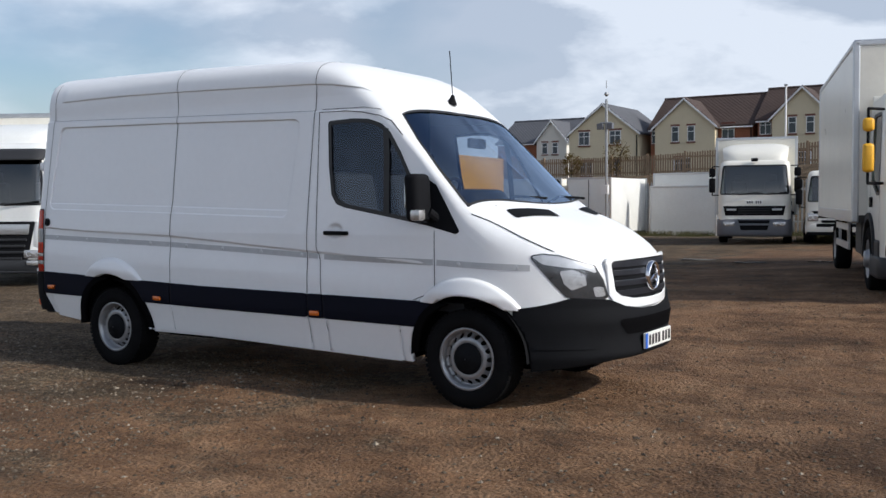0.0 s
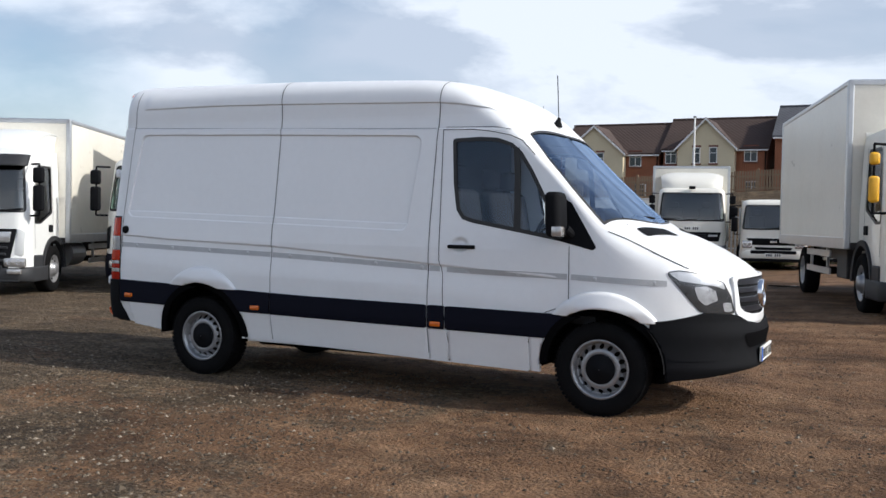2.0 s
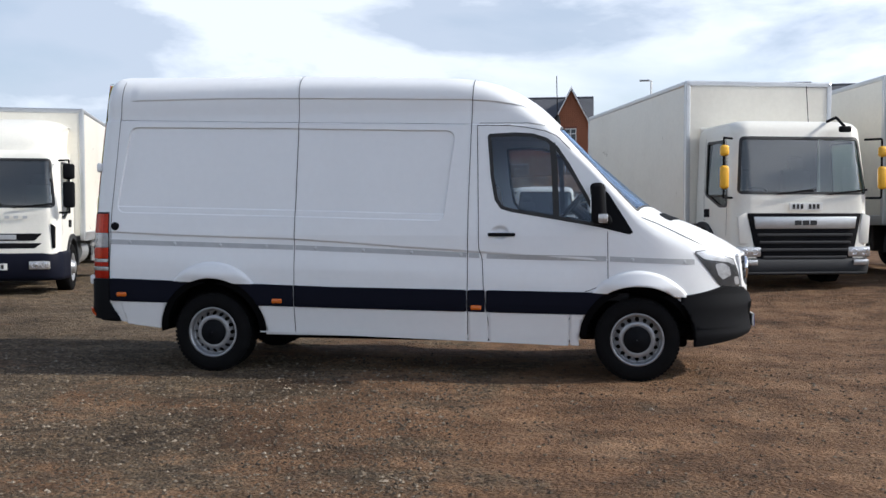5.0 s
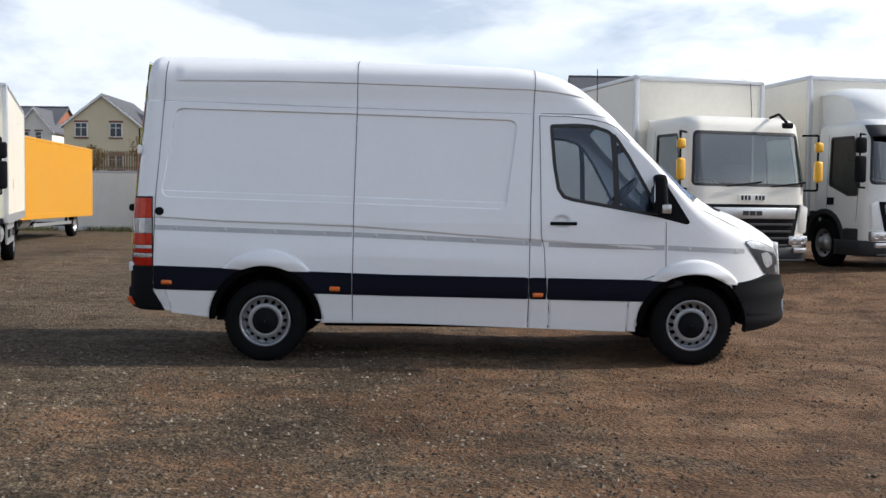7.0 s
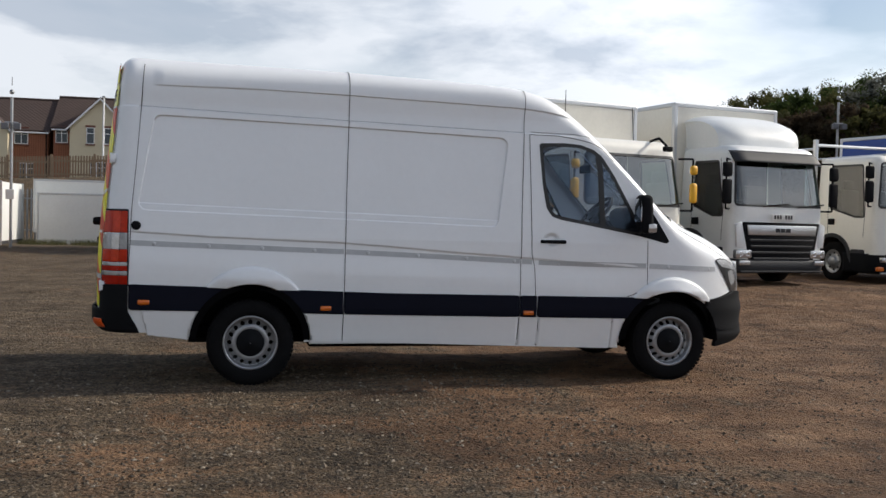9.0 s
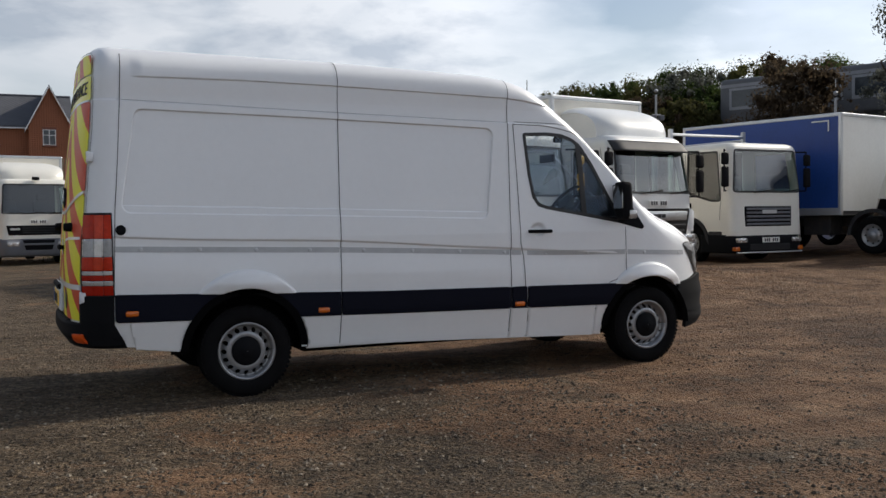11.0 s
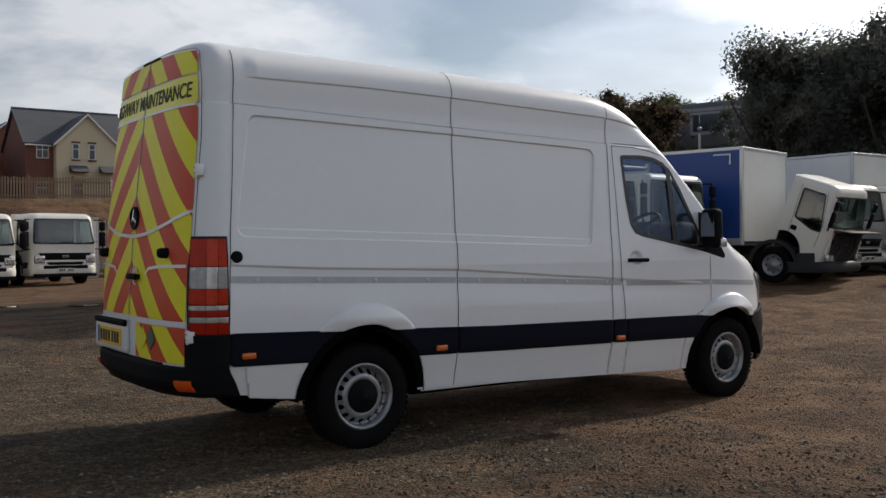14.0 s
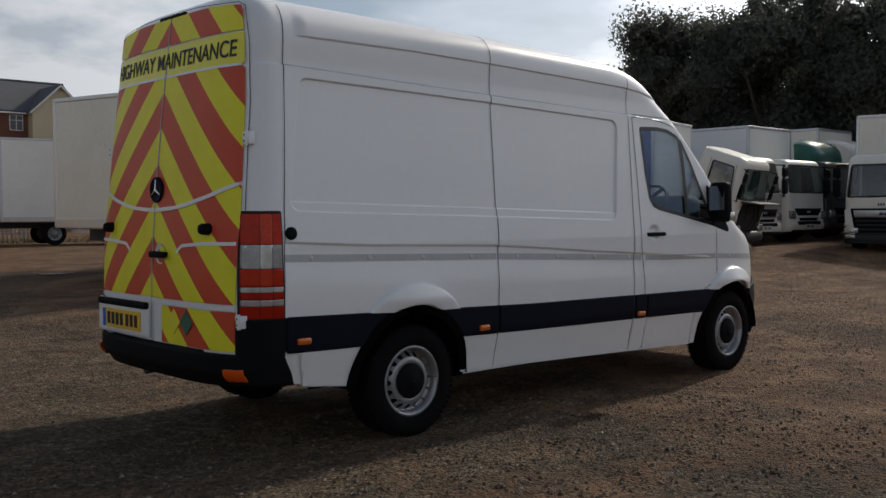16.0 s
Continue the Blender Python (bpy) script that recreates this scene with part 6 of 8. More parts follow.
def box_body(t, y0, length, z0, z1, w=1.25, panel=None, frame=None, front=None):
    """A lorry's box: five panels with edge profiles and corner posts."""
    panel, frame = panel or M["cream"], frame or M["alu"]
    bb = new("box_body")
    bb.parent = t
    bb.location = (0, y0, 0)
    part("floor_panel", box(-w + 0.02, w - 0.02, 0.02, length - 0.02, z0, z0 + 0.12), M["chassis"], bb)
    part("front_panel", box(-w + 0.03, w - 0.03, 0.012, 0.05, z0 + 0.10, z1 - 0.03), front or panel, bb)
    for k in (-1, 1):
        part("side_panel", box(k * (w - 0.045), k * (w - 0.012), 0.05, length - 0.05, z0 + 0.16, z1 - 0.04), panel, bb)
        part("lower_rail", box(k * (w - 0.06), k * (w + 0.002), 0.03, length - 0.03, z0, z0 + 0.17, 0.01), frame, bb)
        part("upper_rail", box(k * (w - 0.07), k * w, 0.0, length, z1 - 0.09, z1, 0.025), frame, bb)
        for yy in (0.0, length - 0.09):
            part("corner_post", box(k * (w - 0.09), k * w, yy, yy + 0.09, z0, z1 - 0.02, 0.02), frame, bb)
    for yy in (0.0, length - 0.08):
        part("header", box(-w + 0.02, w - 0.02, yy, yy + 0.08, z1 - 0.09, z1, 0.02), frame, bb)
    part("roof_sheet", box(-w + 0.03, w - 0.03, 0.04, length - 0.04, z1 - 0.05, z1 - 0.012), M["white_panel"], bb)
    part("rear_door", box(-w + 0.06, w - 0.06, length - 0.045, length - 0.02, z0 + 0.12, z1 - 0.08), panel, bb)
    return bb


def dropside(t, y0, length, z, top):
    """A flat bed with hinged sides and a ladder frame."""
    part("bed", box(-1.2, 1.2, y0, y0 + length, z - 0.12, z, 0.01), M["alu"], t, "aluminium flat bed")
    for k in (-1, 1):
        part("side_board", box(k * 1.2 - 0.02, k * 1.2 + 0.02, y0 + 0.02, y0 + length, z, z + 0.4, 0.01), M["alu"], t, "ribbed side board")
        for zz in (0.1, 0.2, 0.3):
            part("side_rib", box(k * 1.222 - 0.006, k * 1.222 + 0.006, y0 + 0.04, y0 + length - 0.02, z + zz - 0.015, z + zz + 0.015), M["alu"], t)
        for yy in (y0 + 0.04, y0 + length - 0.06):
            part("rack_post", box(k * 1.16 - 0.04, k * 1.16 + 0.04, yy - 0.04, yy + 0.04, z, top), M["alu"], t, "grey rack post")
        part("rack_rail", tubes([(k * 1.16, y0 + 0.04, top - 0.2), (k * 1.16, y0 + length - 0.06, top - 0.2)], 0.03), M["alu"], t)
    part("rack_bar", tubes([(-1.16, y0 + 0.04, top - 0.12), (1.16, y0 + 0.04, top - 0.12)], 0.035), M["alu"], t)
    part("rack_bar", tubes([(-1.16, y0 + 0.04, top - 0.55), (1.16, y0 + 0.04, top - 0.55)], 0.03), M["alu"], t)


def tipper(t, y0, length, z):
    part("bed", box(-0.98, 0.98, y0, y0 + length, z - 0.12, z, 0.01), M["grey_paint"], t)
    part("headboard", box(-0.98, 0.98, y0, y0 + 0.05, z, z + 1.25, 0.01), M["truck_white"], t, "tall headboard")
    for k in (-1, 1):
        part("side_board", box(k * 0.98 - 0.02, k * 0.98 + 0.02, y0 + 0.05, y0 + length, z, z + 0.95, 0.01), M["truck_white"], t)
        for i in range(5):
            yy = y0 + 0.1 + i * (length - 0.2) / 4
            part("stake", box(k * 1.0 - 0.03, k * 1.0 + 0.03, yy - 0.03, yy + 0.03, z, z + 1.0), M["grey_paint"], t)
    part("tailboard", box(-0.98, 0.98, y0 + length - 0.04, y0 + length, z, z + 0.9, 0.01), M["truck_white"], t)


def deflector(t, w, y0, y1, z0, z1, paint):
    """The curved roof wind deflector."""
    us, vs = np.linspace(-1, 1, 25), np.linspace(0, 1, 14)

    def S(u, v):
        k = np.abs(u) ** 5
        zz = z0 + (z1 - z0) * (np.sin(v * math.pi / 2) ** 0.8) * (1 - 0.25 * k * v)
        return u * w * (0.92 + 0.08 * v), y0 + (y1 - y0) * (1 - np.cos(v * math.pi / 2)) ** 0.9 + 0.25 * k * (1 - v), zz
    P, F = skin(S, us, vs)
    vs2 = list(map(tuple, P))
    fs2 = [tuple(f) for f in F]
    for k in (0, 1):
        edge = [S(np.array(-1.0 if k == 0 else 1.0), v) for v in vs]
        i0 = len(vs2)
        vs2 += [tuple(float(q) for q in e) for e in edge] + [(float(e[0]), y1, float(e[2])) for e in edge]
        n = len(edge)
        fs2 += [(i0 + i, i0 + i + 1, i0 + n + i + 1, i0 + n + i) for i in range(n - 1)]
    part_mesh("wind_deflector", mesh_of("wind_deflector", vs2, fs2, paint), t, "curved roof wind deflector")


def rounded_front(t, S, c, paint, dark_bumper=True, flap=False):
    """Grille, bumper and lamps of the rounded-corner cab."""
    w = c["w"]
    part("grille_surround", prism([(-0.88, 1.15), (0.88, 1.15), (0.74, 0.40), (-0.74, 0.40)], "y", -0.035, 0.02, 0.02), M["black_plastic"], t, "black grille surround", True)
    part("badge_panel", prism([(-0.80, 1.10), (0.80, 1.10), (0.77, 0.92), (-0.77, 0.92)], "y", -0.055, -0.02, 0.015), M["seam"] if flap else M["alu"], t, "silver badge panel", True)
    if flap:
        part("open_flap", prism([(0.02, 1.36), (-0.52, 1.46), (-0.52, 1.50), (0.02, 1.41)], "x", -0.92, 0.92, 0.01), M["dark_grey_plastic"], t, "hinged front flap standing open", True)
        part("engine_bay", box(-0.86, 0.86, -0.06, -0.02, 0.52, 1.34, 0.01), M["seam"], t)
        for k in (-0.5, 0.1, 0.45):
            part("hose", tubes([(k, -0.07, 0.6), (k + 0.12, -0.09, 0.9), (k - 0.05, -0.07, 1.25)], 0.03, 8), M["dark_steel"], t)
    for i, zz in enumerate((0.83, 0.72, 0.61, 0.50)):
        ww = 0.74 - 0.03 * i
        part("grille_slat", box(-ww, ww, -0.055, -0.02, zz - 0.022, zz + 0.022, 0.012), M["dark_grey_plastic"], t)
    for i in range(3):
        part("badge_bar", box(-0.17 + 0.12 * i, -0.07 + 0.12 * i, -0.066, -0.054, 0.975, 1.045, 0.003), M["dark_grey_plastic"], t)
    bumper(t, w + 0.03, 0.24, 0.50, M["dark_grey_plastic"] if dark_bumper else paint)
    front_lamps(t, 0.58, w + 0.04, 0.16, 0.36)
    for k in (-1, 1):
        part("fog_lamp", box(k * 0.86 - 0.12, k * 0.86 + 0.12, -0.09, -0.02, 0.38, 0.47, 0.02), M["lens_clear"], t, "", True)
    part("lower_lip", box(-0.95, 0.95, -0.095, -0.05, 0.255, 0.285, 0.008), M["dark_grey_plastic"], t)
    for k in (-1, 1):
        part("corner_vane", prism([(k * 0.90, 1.16), (k * 1.03, 1.10), (k * 1.0, 0.70), (k * 0.83, 0.70)], "y", -0.02, 0.03, 0.012), paint, t, "", True)


def bumper(t, w, z0, z1, material, d=0.95, r=0.28):
    path = rounded_path(w, d, r, 7)
    ln = np.concatenate(([0], np.cumsum(np.hypot(*np.diff(path, axis=0).T))))

    def S(p, z):
        x, y = np.interp(p, ln, path[:, 0]), np.interp(p, ln, path[:, 1])
        k = (z - z0) / (z1 - z0)
        bul = 0.05 * np.sin(np.clip(k, 0, 1) * math.pi) ** 0.6
        return x * (1 + 0.012 * np.sin(k * math.pi)), y - bul - 0.02, z
    P, F = skin(S, np.linspace(0, ln[-1], 60), np.linspace(z0, z1, 9), flip=True)
    thicken(part_mesh("bumper", mesh_of("bumper", P, F, material), t, "moulded front bumper"), 0.05)


def wheel_arches(t, w, axle, wr=0.42, material=None):
    for k in (-1, 1):
        vs, fs = [], []
        for i in range(17):
            a = math.pi * i / 16
            for rr, xx in ((0.52, w - 0.30), (0.52, w + 0.03), (0.60, w + 0.035), (0.60, w - 0.28)):
                vs.append((k * xx, axle + rr * math.cos(a), wr + rr * math.sin(a)))
        for i in range(16):
            for j in range(4):
                fs.append((4 * i + j, 4 * i + (j + 1) % 4, 4 * i + 4 + (j + 1) % 4, 4 * i + 4 + j))
        part_mesh("wheel_arch", mesh_of("wheel_arch", vs, fs, material or M["grey_plastic"], False), t, "plastic wheel arch")
        part("cab_step", box(k * (w - 0.25), k * (w + 0.02), 0.28, axle - 0.56, 0.42, 0.70, 0.03), material or M["grey_plastic"], t)


def lorry(name, label, pos, rz, style="rounded", paint=None, box_len=6.0, box_top=3.5, box_bot=0.88, gap=0.03, panel=None, frame=None, mirror_mat=None,
          visor=False, defl=None, bumper_mat=None, body="box", front=None, tilt=0.0, group="", panel_mat=None):
    t = thing(name, label, "lorry", (*pos, h(*pos)), rz, group)
    paint = paint or M["truck_white"]
    S, L, mid, c = build_cab(t, style, paint, mirror_mat, visor)
    w = c["w"]
    if style == "rounded":
        rounded_front(t, S, c, paint, flap=tilt > 0)
        plate_bars(t, 0, -0.045, 1.25)
    elif style == "banded":
        part("grille_slot", prism([(-0.90, 1.17), (0.90, 1.17), (0.84, 0.88), (-0.84, 0.88)], "y", -0.034, 0.0, 0.015), M["black_plastic"], t, "black grille band", True)
        for zz in (0.95, 1.02, 1.09):
            part("grille_slat", box(-0.46, 0.46, -0.044, -0.03, zz - 0.012, zz + 0.012, 0.004), M["dark_grey_plastic"], t)
        for k in (-1, 1):
            part("badge_bar", box(k * 0.66 - 0.14, k * 0.66 + 0.14, -0.042, -0.033, 1.03, 1.09, 0.004), M["alu"], t)
        bumper(t, w + 0.03, 0.24, 0.78, M["grey_plastic"])
        part("bumper_slot", prism([(-0.46, 0.74), (0.46, 0.74), (0.38, 0.44), (-0.38, 0.44)], "y", -0.084, -0.04, 0.012), M["black_plastic"], t, "", True)
        part("bumper_bar", box(-0.44, 0.44, -0.096, -0.07, 0.58, 0.64, 0.01), M["grey_plastic"], t)
        front_lamps(t, 0.62, w - 0.08, 0.15, 0.36, 0.04)
        plate_bars(t, 0, -0.035, 1.28)
        part("roof_lamp", box(-0.10, 0.10, 0.10, 0.22, 2.52, 2.62, 0.02), M["black_plastic"], t, "", True)
    elif style == "slotted":
        for za, zb in ((0.93, 1.05), (0.80, 0.89)):
            part("grille_slot", prism([(-0.80, zb), (0.80, zb), (0.68, za), (-0.68, za)], "y", -0.034, 0.0, 0.012), M["black_plastic"], t)
        part("badge_bar", box(-0.40, 0.40, -0.045, -0.034, 0.95, 1.03, 0.004), M["alu"], t)
        for i in range(9):
            part("letter_bar", box(-0.62 + 0.14 * i, -0.55 + 0.14 * i, -0.034, -0.02, 1.30, 1.345), M["alu"], t)
        for k in (-1, 1):
            part("corner_vane", prism([(k * 0.93, 1.22), (k * 1.0, 1.16), (k * 1.0, 0.80), (k * 0.95, 0.80)], "y", -0.005, 0.09, 0.01), M["black_plastic"], t, "", True)
        bumper(t, w + 0.03, 0.26, 0.74, bumper_mat or M["navy_plastic"])
        front_lamps(t, 0.52, w - 0.06, 0.15, 0.34, 0.04)
        plate_bars(t, 0, -0.082, 0.50)
    elif style == "slatted":
        part("grille_panel", box(-0.72, 0.72, -0.03, 0.0, 0.79, 1.24, 0.02), M["black_plastic"], t, "grey slatted grille", True)
        for i in range(5):
            part("grille_slat", box(-0.68, 0.68, -0.05, -0.028, 0.825 + 0.083 * i, 0.875 + 0.083 * i, 0.012), M["grey_plastic"], t)
        part("badge_bar", box(-0.22, 0.22, -0.06, -0.046, 1.08, 1.16), M["alu"], t)
        bumper(t, w + 0.02, 0.22, 0.62, M["black_plastic"])
        part("lower_lip", box(-1.0, 1.0, -0.10, -0.05, 0.215, 0.245, 0.008), M["alu"], t)
        for k in (-1, 1):
            part("indicator", box(k * 0.98 - 0.08, k * 0.98 + 0.08, -0.06, 0.02, 0.27, 0.36, 0.015), M["lens_orange"], t, "orange indicator", True)
        part("bumper_grille", box(-0.62, 0.62, -0.085, -0.03, 0.27, 0.42, 0.02), M["seam"], t)
        front_lamps(t, 0.50, w - 0.04, 0.11, 0.30, 0.045)
        plate_bars(t, 0, -0.096, 0.50)
    else:
        part("grille_slot", prism([(-0.80, 0.97), (0.80, 0.97), (0.62, 0.76), (-0.62, 0.76)], "y", -0.03, 0.0, 0.015), M["black_plastic"], t, "dark grille slot", True)
        part("grille_slot", prism([(-0.55, 0.70), (0.55, 0.70), (0.50, 0.62), (-0.50, 0.62)], "y", -0.045, 0.0, 0.01), M["black_plastic"], t)
        bumper(t, w + 0.01, 0.30, 0.62, paint)
        part("bumper_grille", box(-0.66, 0.66, -0.085, -0.03, 0.50, 0.60, 0.02), M["black_plastic"], t)
        part("bumper_foot", box(-0.94, 0.94, -0.08, 0.05, 0.26, 0.36, 0.03), M["black_plastic"], t)
        part("badge_bar", box(-0.10, 0.10, -0.042, -0.028, 0.83, 0.90, 0.006), M["chrome"], t)
        front_lamps(t, 0.78, w, 0.24, 0.30)
        plate_bars(t, 0, -0.085, 0.46)
        if panel_mat:
            part("front_panel", box(-1.04, 1.04, -0.026, 0.0, 0.60, 1.38, 0.012), panel_mat, t, "silver front panel", True)
    if tilt:
        turn = Matrix.Translation((0, 0.25, 0.75)) @ Matrix.Rotation(radians(tilt), 4, "X") @ Matrix.Diagonal((0.95, 0.80, 0.85, 1)) @ Matrix.Translation((0, -0.25, -0.75))
        for o in t.children:
            if o.name.split(".")[0] not in ("bumper", "headlamp", "number_plate", "bumper_slot", "bumper_bar"):
                o.matrix_basis = turn @ o.matrix_basis
        # corner marks on the curtain, dark engine bay below the raised cab
        y0 = c["d"] + gap
        part("corner_mark", box(-1.275, -1.262, y0 + 0.30, y0 + 0.33, box_top - 0.42, box_top - 0.16, 0.002), M["white_panel"], t, "white corner mark")
        part("corner_mark", box(-1.275, -1.262, y0 + 0.33, y0 + 0.75, box_top - 0.19, box_top - 0.16, 0.002), M["white_panel"], t, "white corner mark")
        part("engine", box(-0.45, 0.45, 0.15, 1.3, 0.55, 1.15, 0.08), M["shade_black"], t, "dark engine block", True)
    wr = 0.36 if style == "low" else 0.42
    y1 = c["d"] + gap + box_len
    chassis_parts(t, y1, 1.25, y1 - 1.9 if box_len > 3 else None, wr)
    wheel_arches(t, w, 1.25, wr, M["dark_grey_plastic"])
    if body == "box":
        box_body(t, c["d"] + gap, box_len, box_bot, box_top, panel=panel, frame=frame, front=front)
    elif body == "dropside":
        dropside(t, c["d"] + gap, box_len, 1.05, box_top)
    elif body == "tipper":
        tipper(t, c["d"] + gap, box_len, 0.9)
    if defl:
        deflector(t, w - 0.04, 0.40, c["d"] + 0.05, c["top"] - 0.03, min(box_top - 0.22, c["top"] + 0.72), defl)
    return t


# ---- the lorries in the yard ----
lorry("box_lorry", "white box lorry with yellow mirror housings parked in the row", (6.40, 5.99), 15.2, "rounded", box_len=6.05, box_top=3.30, mirror_mat=M["mirror_yellow"], frame=M["alu"])
lorry("box_lorry", "white box lorry with roof deflector and dark sun visor", (9.63, 6.91), 10.5, "rounded", paint=M["truck_cool"], box_len=6.0, box_top=3.40, visor=True, defl=M["truck_cool"])
lorry("box_lorry", "white box lorry with navy bumper and slotted grille", (-6.55, 5.75), 20.2, "slotted", box_len=6.2, box_top=3.30, defl=M["truck_white"])
lorry("box_lorry", "white box lorry with dark grille and sun visor", (-8.77, 3.45), 28.8, "rounded", paint=M["truck_cool"], box_len=6.4, box_top=3.18, visor=True, defl=M["truck_cool"])
lorry("box_lorry", "small white box lorry parked before the bank", (-0.7, 23.3), 13, "banded", box_len=5.0, box_top=3.35, defl=M["truck_white"])
lorry("tipper_lorry", "small white tipper lorry with low cab", (1.8, 23.2), 8, "low", box_len=3.6, body="tipper")
lorry("tipper_lorry", "small white tipper lorry with low cab", (4.2, 23.8), 8, "low", box_len=3.6, body="tipper")
lorry("box_lorry", "lorry with long yellow box body", (-11.2, 16.4), 6, "rounded", box_len=8.3, box_top=3.08, box_bot=0.68, panel=M["yellow_panel"], frame=M["yellow_panel"])
lorry("dropside_lorry", "white dropside lorry with slatted grey grille", (13.75, 8.45), 5.0, "slatted", box_len=3.3, box_top=3.05, body="dropside")
lorry("curtain_lorry", "lorry with blue curtain sides and cab tipped forward", (17.48, 6.78), 12.0, "rounded", box_len=4.6, box_top=3.24, gap=0.36, panel=M["blue_curtain"], front=M["white_panel"], tilt=19)
lorry("chassis_lorry", "lorry with white roof and silver front panel", (19.98, 7.75), 5.0, "mid", box_len=4.5, body="none", panel_mat=M["grey_paint"])
lorry("box_lorry", "white box lorry with dark windscreen in the row", (22.89, 8.02), 0.0, "mid", box_len=6.0, box_top=3.36, gap=0.05, panel=M["white_panel"])
lorry("chassis_lorry", "dark-cabbed lorry with green roof deflector", (25.35, 8.05), 0.0, "mid", paint=M["dark_cab"], box_len=4.5, body="none", defl=M["green_paint"])
lorry("box_lorry", "white box lorry with pale roof deflector", (28.5, 8.3), 0.0, "rounded", box_len=6.0, box_top=3.60, defl=M["cream"])
lorry("box_lorry", "white box lorry parked across the row", (21.08, 5.0), -80, "rounded", box_len=5.0, box_top=3.7, gap=0.35)
lorry("box_lorry", "white box lorry seen from its side before the bank", (16.4, 31.2), 82, "rounded", box_len=6.5, box_top=3.92, panel=M["white_panel"])


# ---- houses on the bank ----
def tiled(name, color, pitch=0.3):
    """Roof or wall covering laid in courses: a material with rows and joints in relief."""
    m = mat(name, color, 0.85, var=0.16, scale=0.8, dirt=tuple(c * 0.55 for c in color), dirt_amt=0.4)
    nt = m.node_tree
    b = nt.nodes["Principled BSDF"]
    co = nt.nodes.new("ShaderNodeTexCoord").outputs["Object"]
    s = nt.nodes.new("ShaderNodeSeparateXYZ")
    nt.links.new(co, s.inputs[0])
    row = nmath(nt, "FRACT", nmath(nt, "DIVIDE", s.outputs[2], pitch))
    col = nmath(nt, "FRACT", nmath(nt, "DIVIDE", nmath(nt, "ADD", s.outputs[0], s.outputs[1]), pitch * 1.1))
    hgt = nmath(nt, "ADD", row, nmath(nt, "MULTIPLY", nmath(nt, "PINGPONG", col, 0.5), 0.8))
    bp = nt.nodes.new("ShaderNodeBump")
    bp.inputs["Strength"].default_value, bp.inputs["Distance"].default_value = 0.7, 0.05
    nt.links.new(hgt, bp.inputs["Height"]), nt.links.new(bp.outputs[0], b.inputs["Normal"])
    return m


M["roof_red"] = tiled("red_brown_tiles", (0.056, 0.035, 0.028))
M["roof_grey"] = tiled("slate_grey_tiles", (0.085, 0.088, 0.10))
M["brick"] = tiled("orange_red_brick", (0.30, 0.115, 0.06), 0.15)
M["brick_dark"] = tiled("dark_red_brick", (0.20, 0.085, 0.06), 0.15)
M["render_cream"] = mat("cream_render", (0.60, 0.52, 0.36), 0.9, var=0.05, scale=0.7, bump=0.2, bump_scale=30, dirt=(0.4, 0.34, 0.24), dirt_amt=0.2)
M["render_white"] = mat("white_render", (0.66, 0.63, 0.56), 0.9, var=0.05, scale=0.7)
M["upvc"] = mat("white_window_frame", (0.75, 0.75, 0.74), 0.4, var=0.03)
M["pane"] = mat("house_window_pane", (0.04, 0.05, 0.06), 0.08, var=0.3, scale=1.5)
M["wood"] = mat("weathered_fence_wood", (0.27, 0.185, 0.115), 0.85, var=0.25, scale=2.0, bump=0.3, bump_scale=25)
M["galv"] = mat("galvanised_steel", (0.33, 0.34, 0.35), 0.5, metal=0.7, var=0.15, scale=3)


def house_window(parent, x, z, w, hh, y=0.0, bars=2, lintel=True):
    fr = part("window", box(x - w / 2, x + w / 2, y - 0.05, y + 0.02, z - hh / 2, z + hh / 2, 0.0), M["upvc"], parent, "white framed window")
    for i in range(bars):
        xa = x - w / 2 + 0.06 + i * (w - 0.06) / bars
        xb = xa + (w - 0.06) / bars - 0.06
        for za, zb in ((z - hh / 2 + 0.06, z + hh * 0.12), (z + hh * 0.12 + 0.05, z + hh / 2 - 0.06)):
            part("pane", box(xa, xb, y - 0.062, y - 0.052, za, zb), M["pane"], fr)
    part("sill", box(x - w / 2 - 0.06, x + w / 2 + 0.06, y - 0.12, y, z - hh / 2 - 0.12, z - hh / 2 - 0.01), M["brick_dark"], fr)
    if lintel:
        part("lintel", box(x - w / 2 - 0.06, x + w / 2 + 0.06, y - 0.07, y, z + hh / 2 + 0.01, z + hh / 2 + 0.16), M["brick_dark"], fr)


def gable_roof_x(parent, x0, x1, y0, y1, ze, zr, m, over=0.25):
    """Two slopes with the ridge along x."""
    yc = (y0 + y1) / 2
    sl = (zr - ze) / (yc - y0)
    for a, b2 in ((y0 - over, yc), (y1 + over, yc)):
        vs = [(x0 - 0.2, a, ze - over * sl), (x1 + 0.2, a, ze - over * sl), (x1 + 0.2, b2, zr), (x0 - 0.2, b2, zr)]
        bm = bmesh.new()
        lo = [bm.verts.new(v) for v in vs]
        hi = [bm.verts.new((v[0], v[1], v[2] + 0.16)) for v in vs]
        for q in ((0, 1, 2, 3),):
            bm.faces.new([lo[i] for i in q]), bm.faces.new([hi[i] for i in q])
        for i in range(4):
            bm.faces.new((lo[i], lo[(i + 1) % 4], hi[(i + 1) % 4], hi[i]))
        bmesh.ops.recalc_face_normals(bm, faces=bm.faces)
        part("roof_slope", bm, m, parent, "tiled roof slope")
    part("ridge", tubes([(x0 - 0.2, yc, zr + 0.15), (x1 + 0.2, yc, zr + 0.15)], 0.12, 8), m, parent)


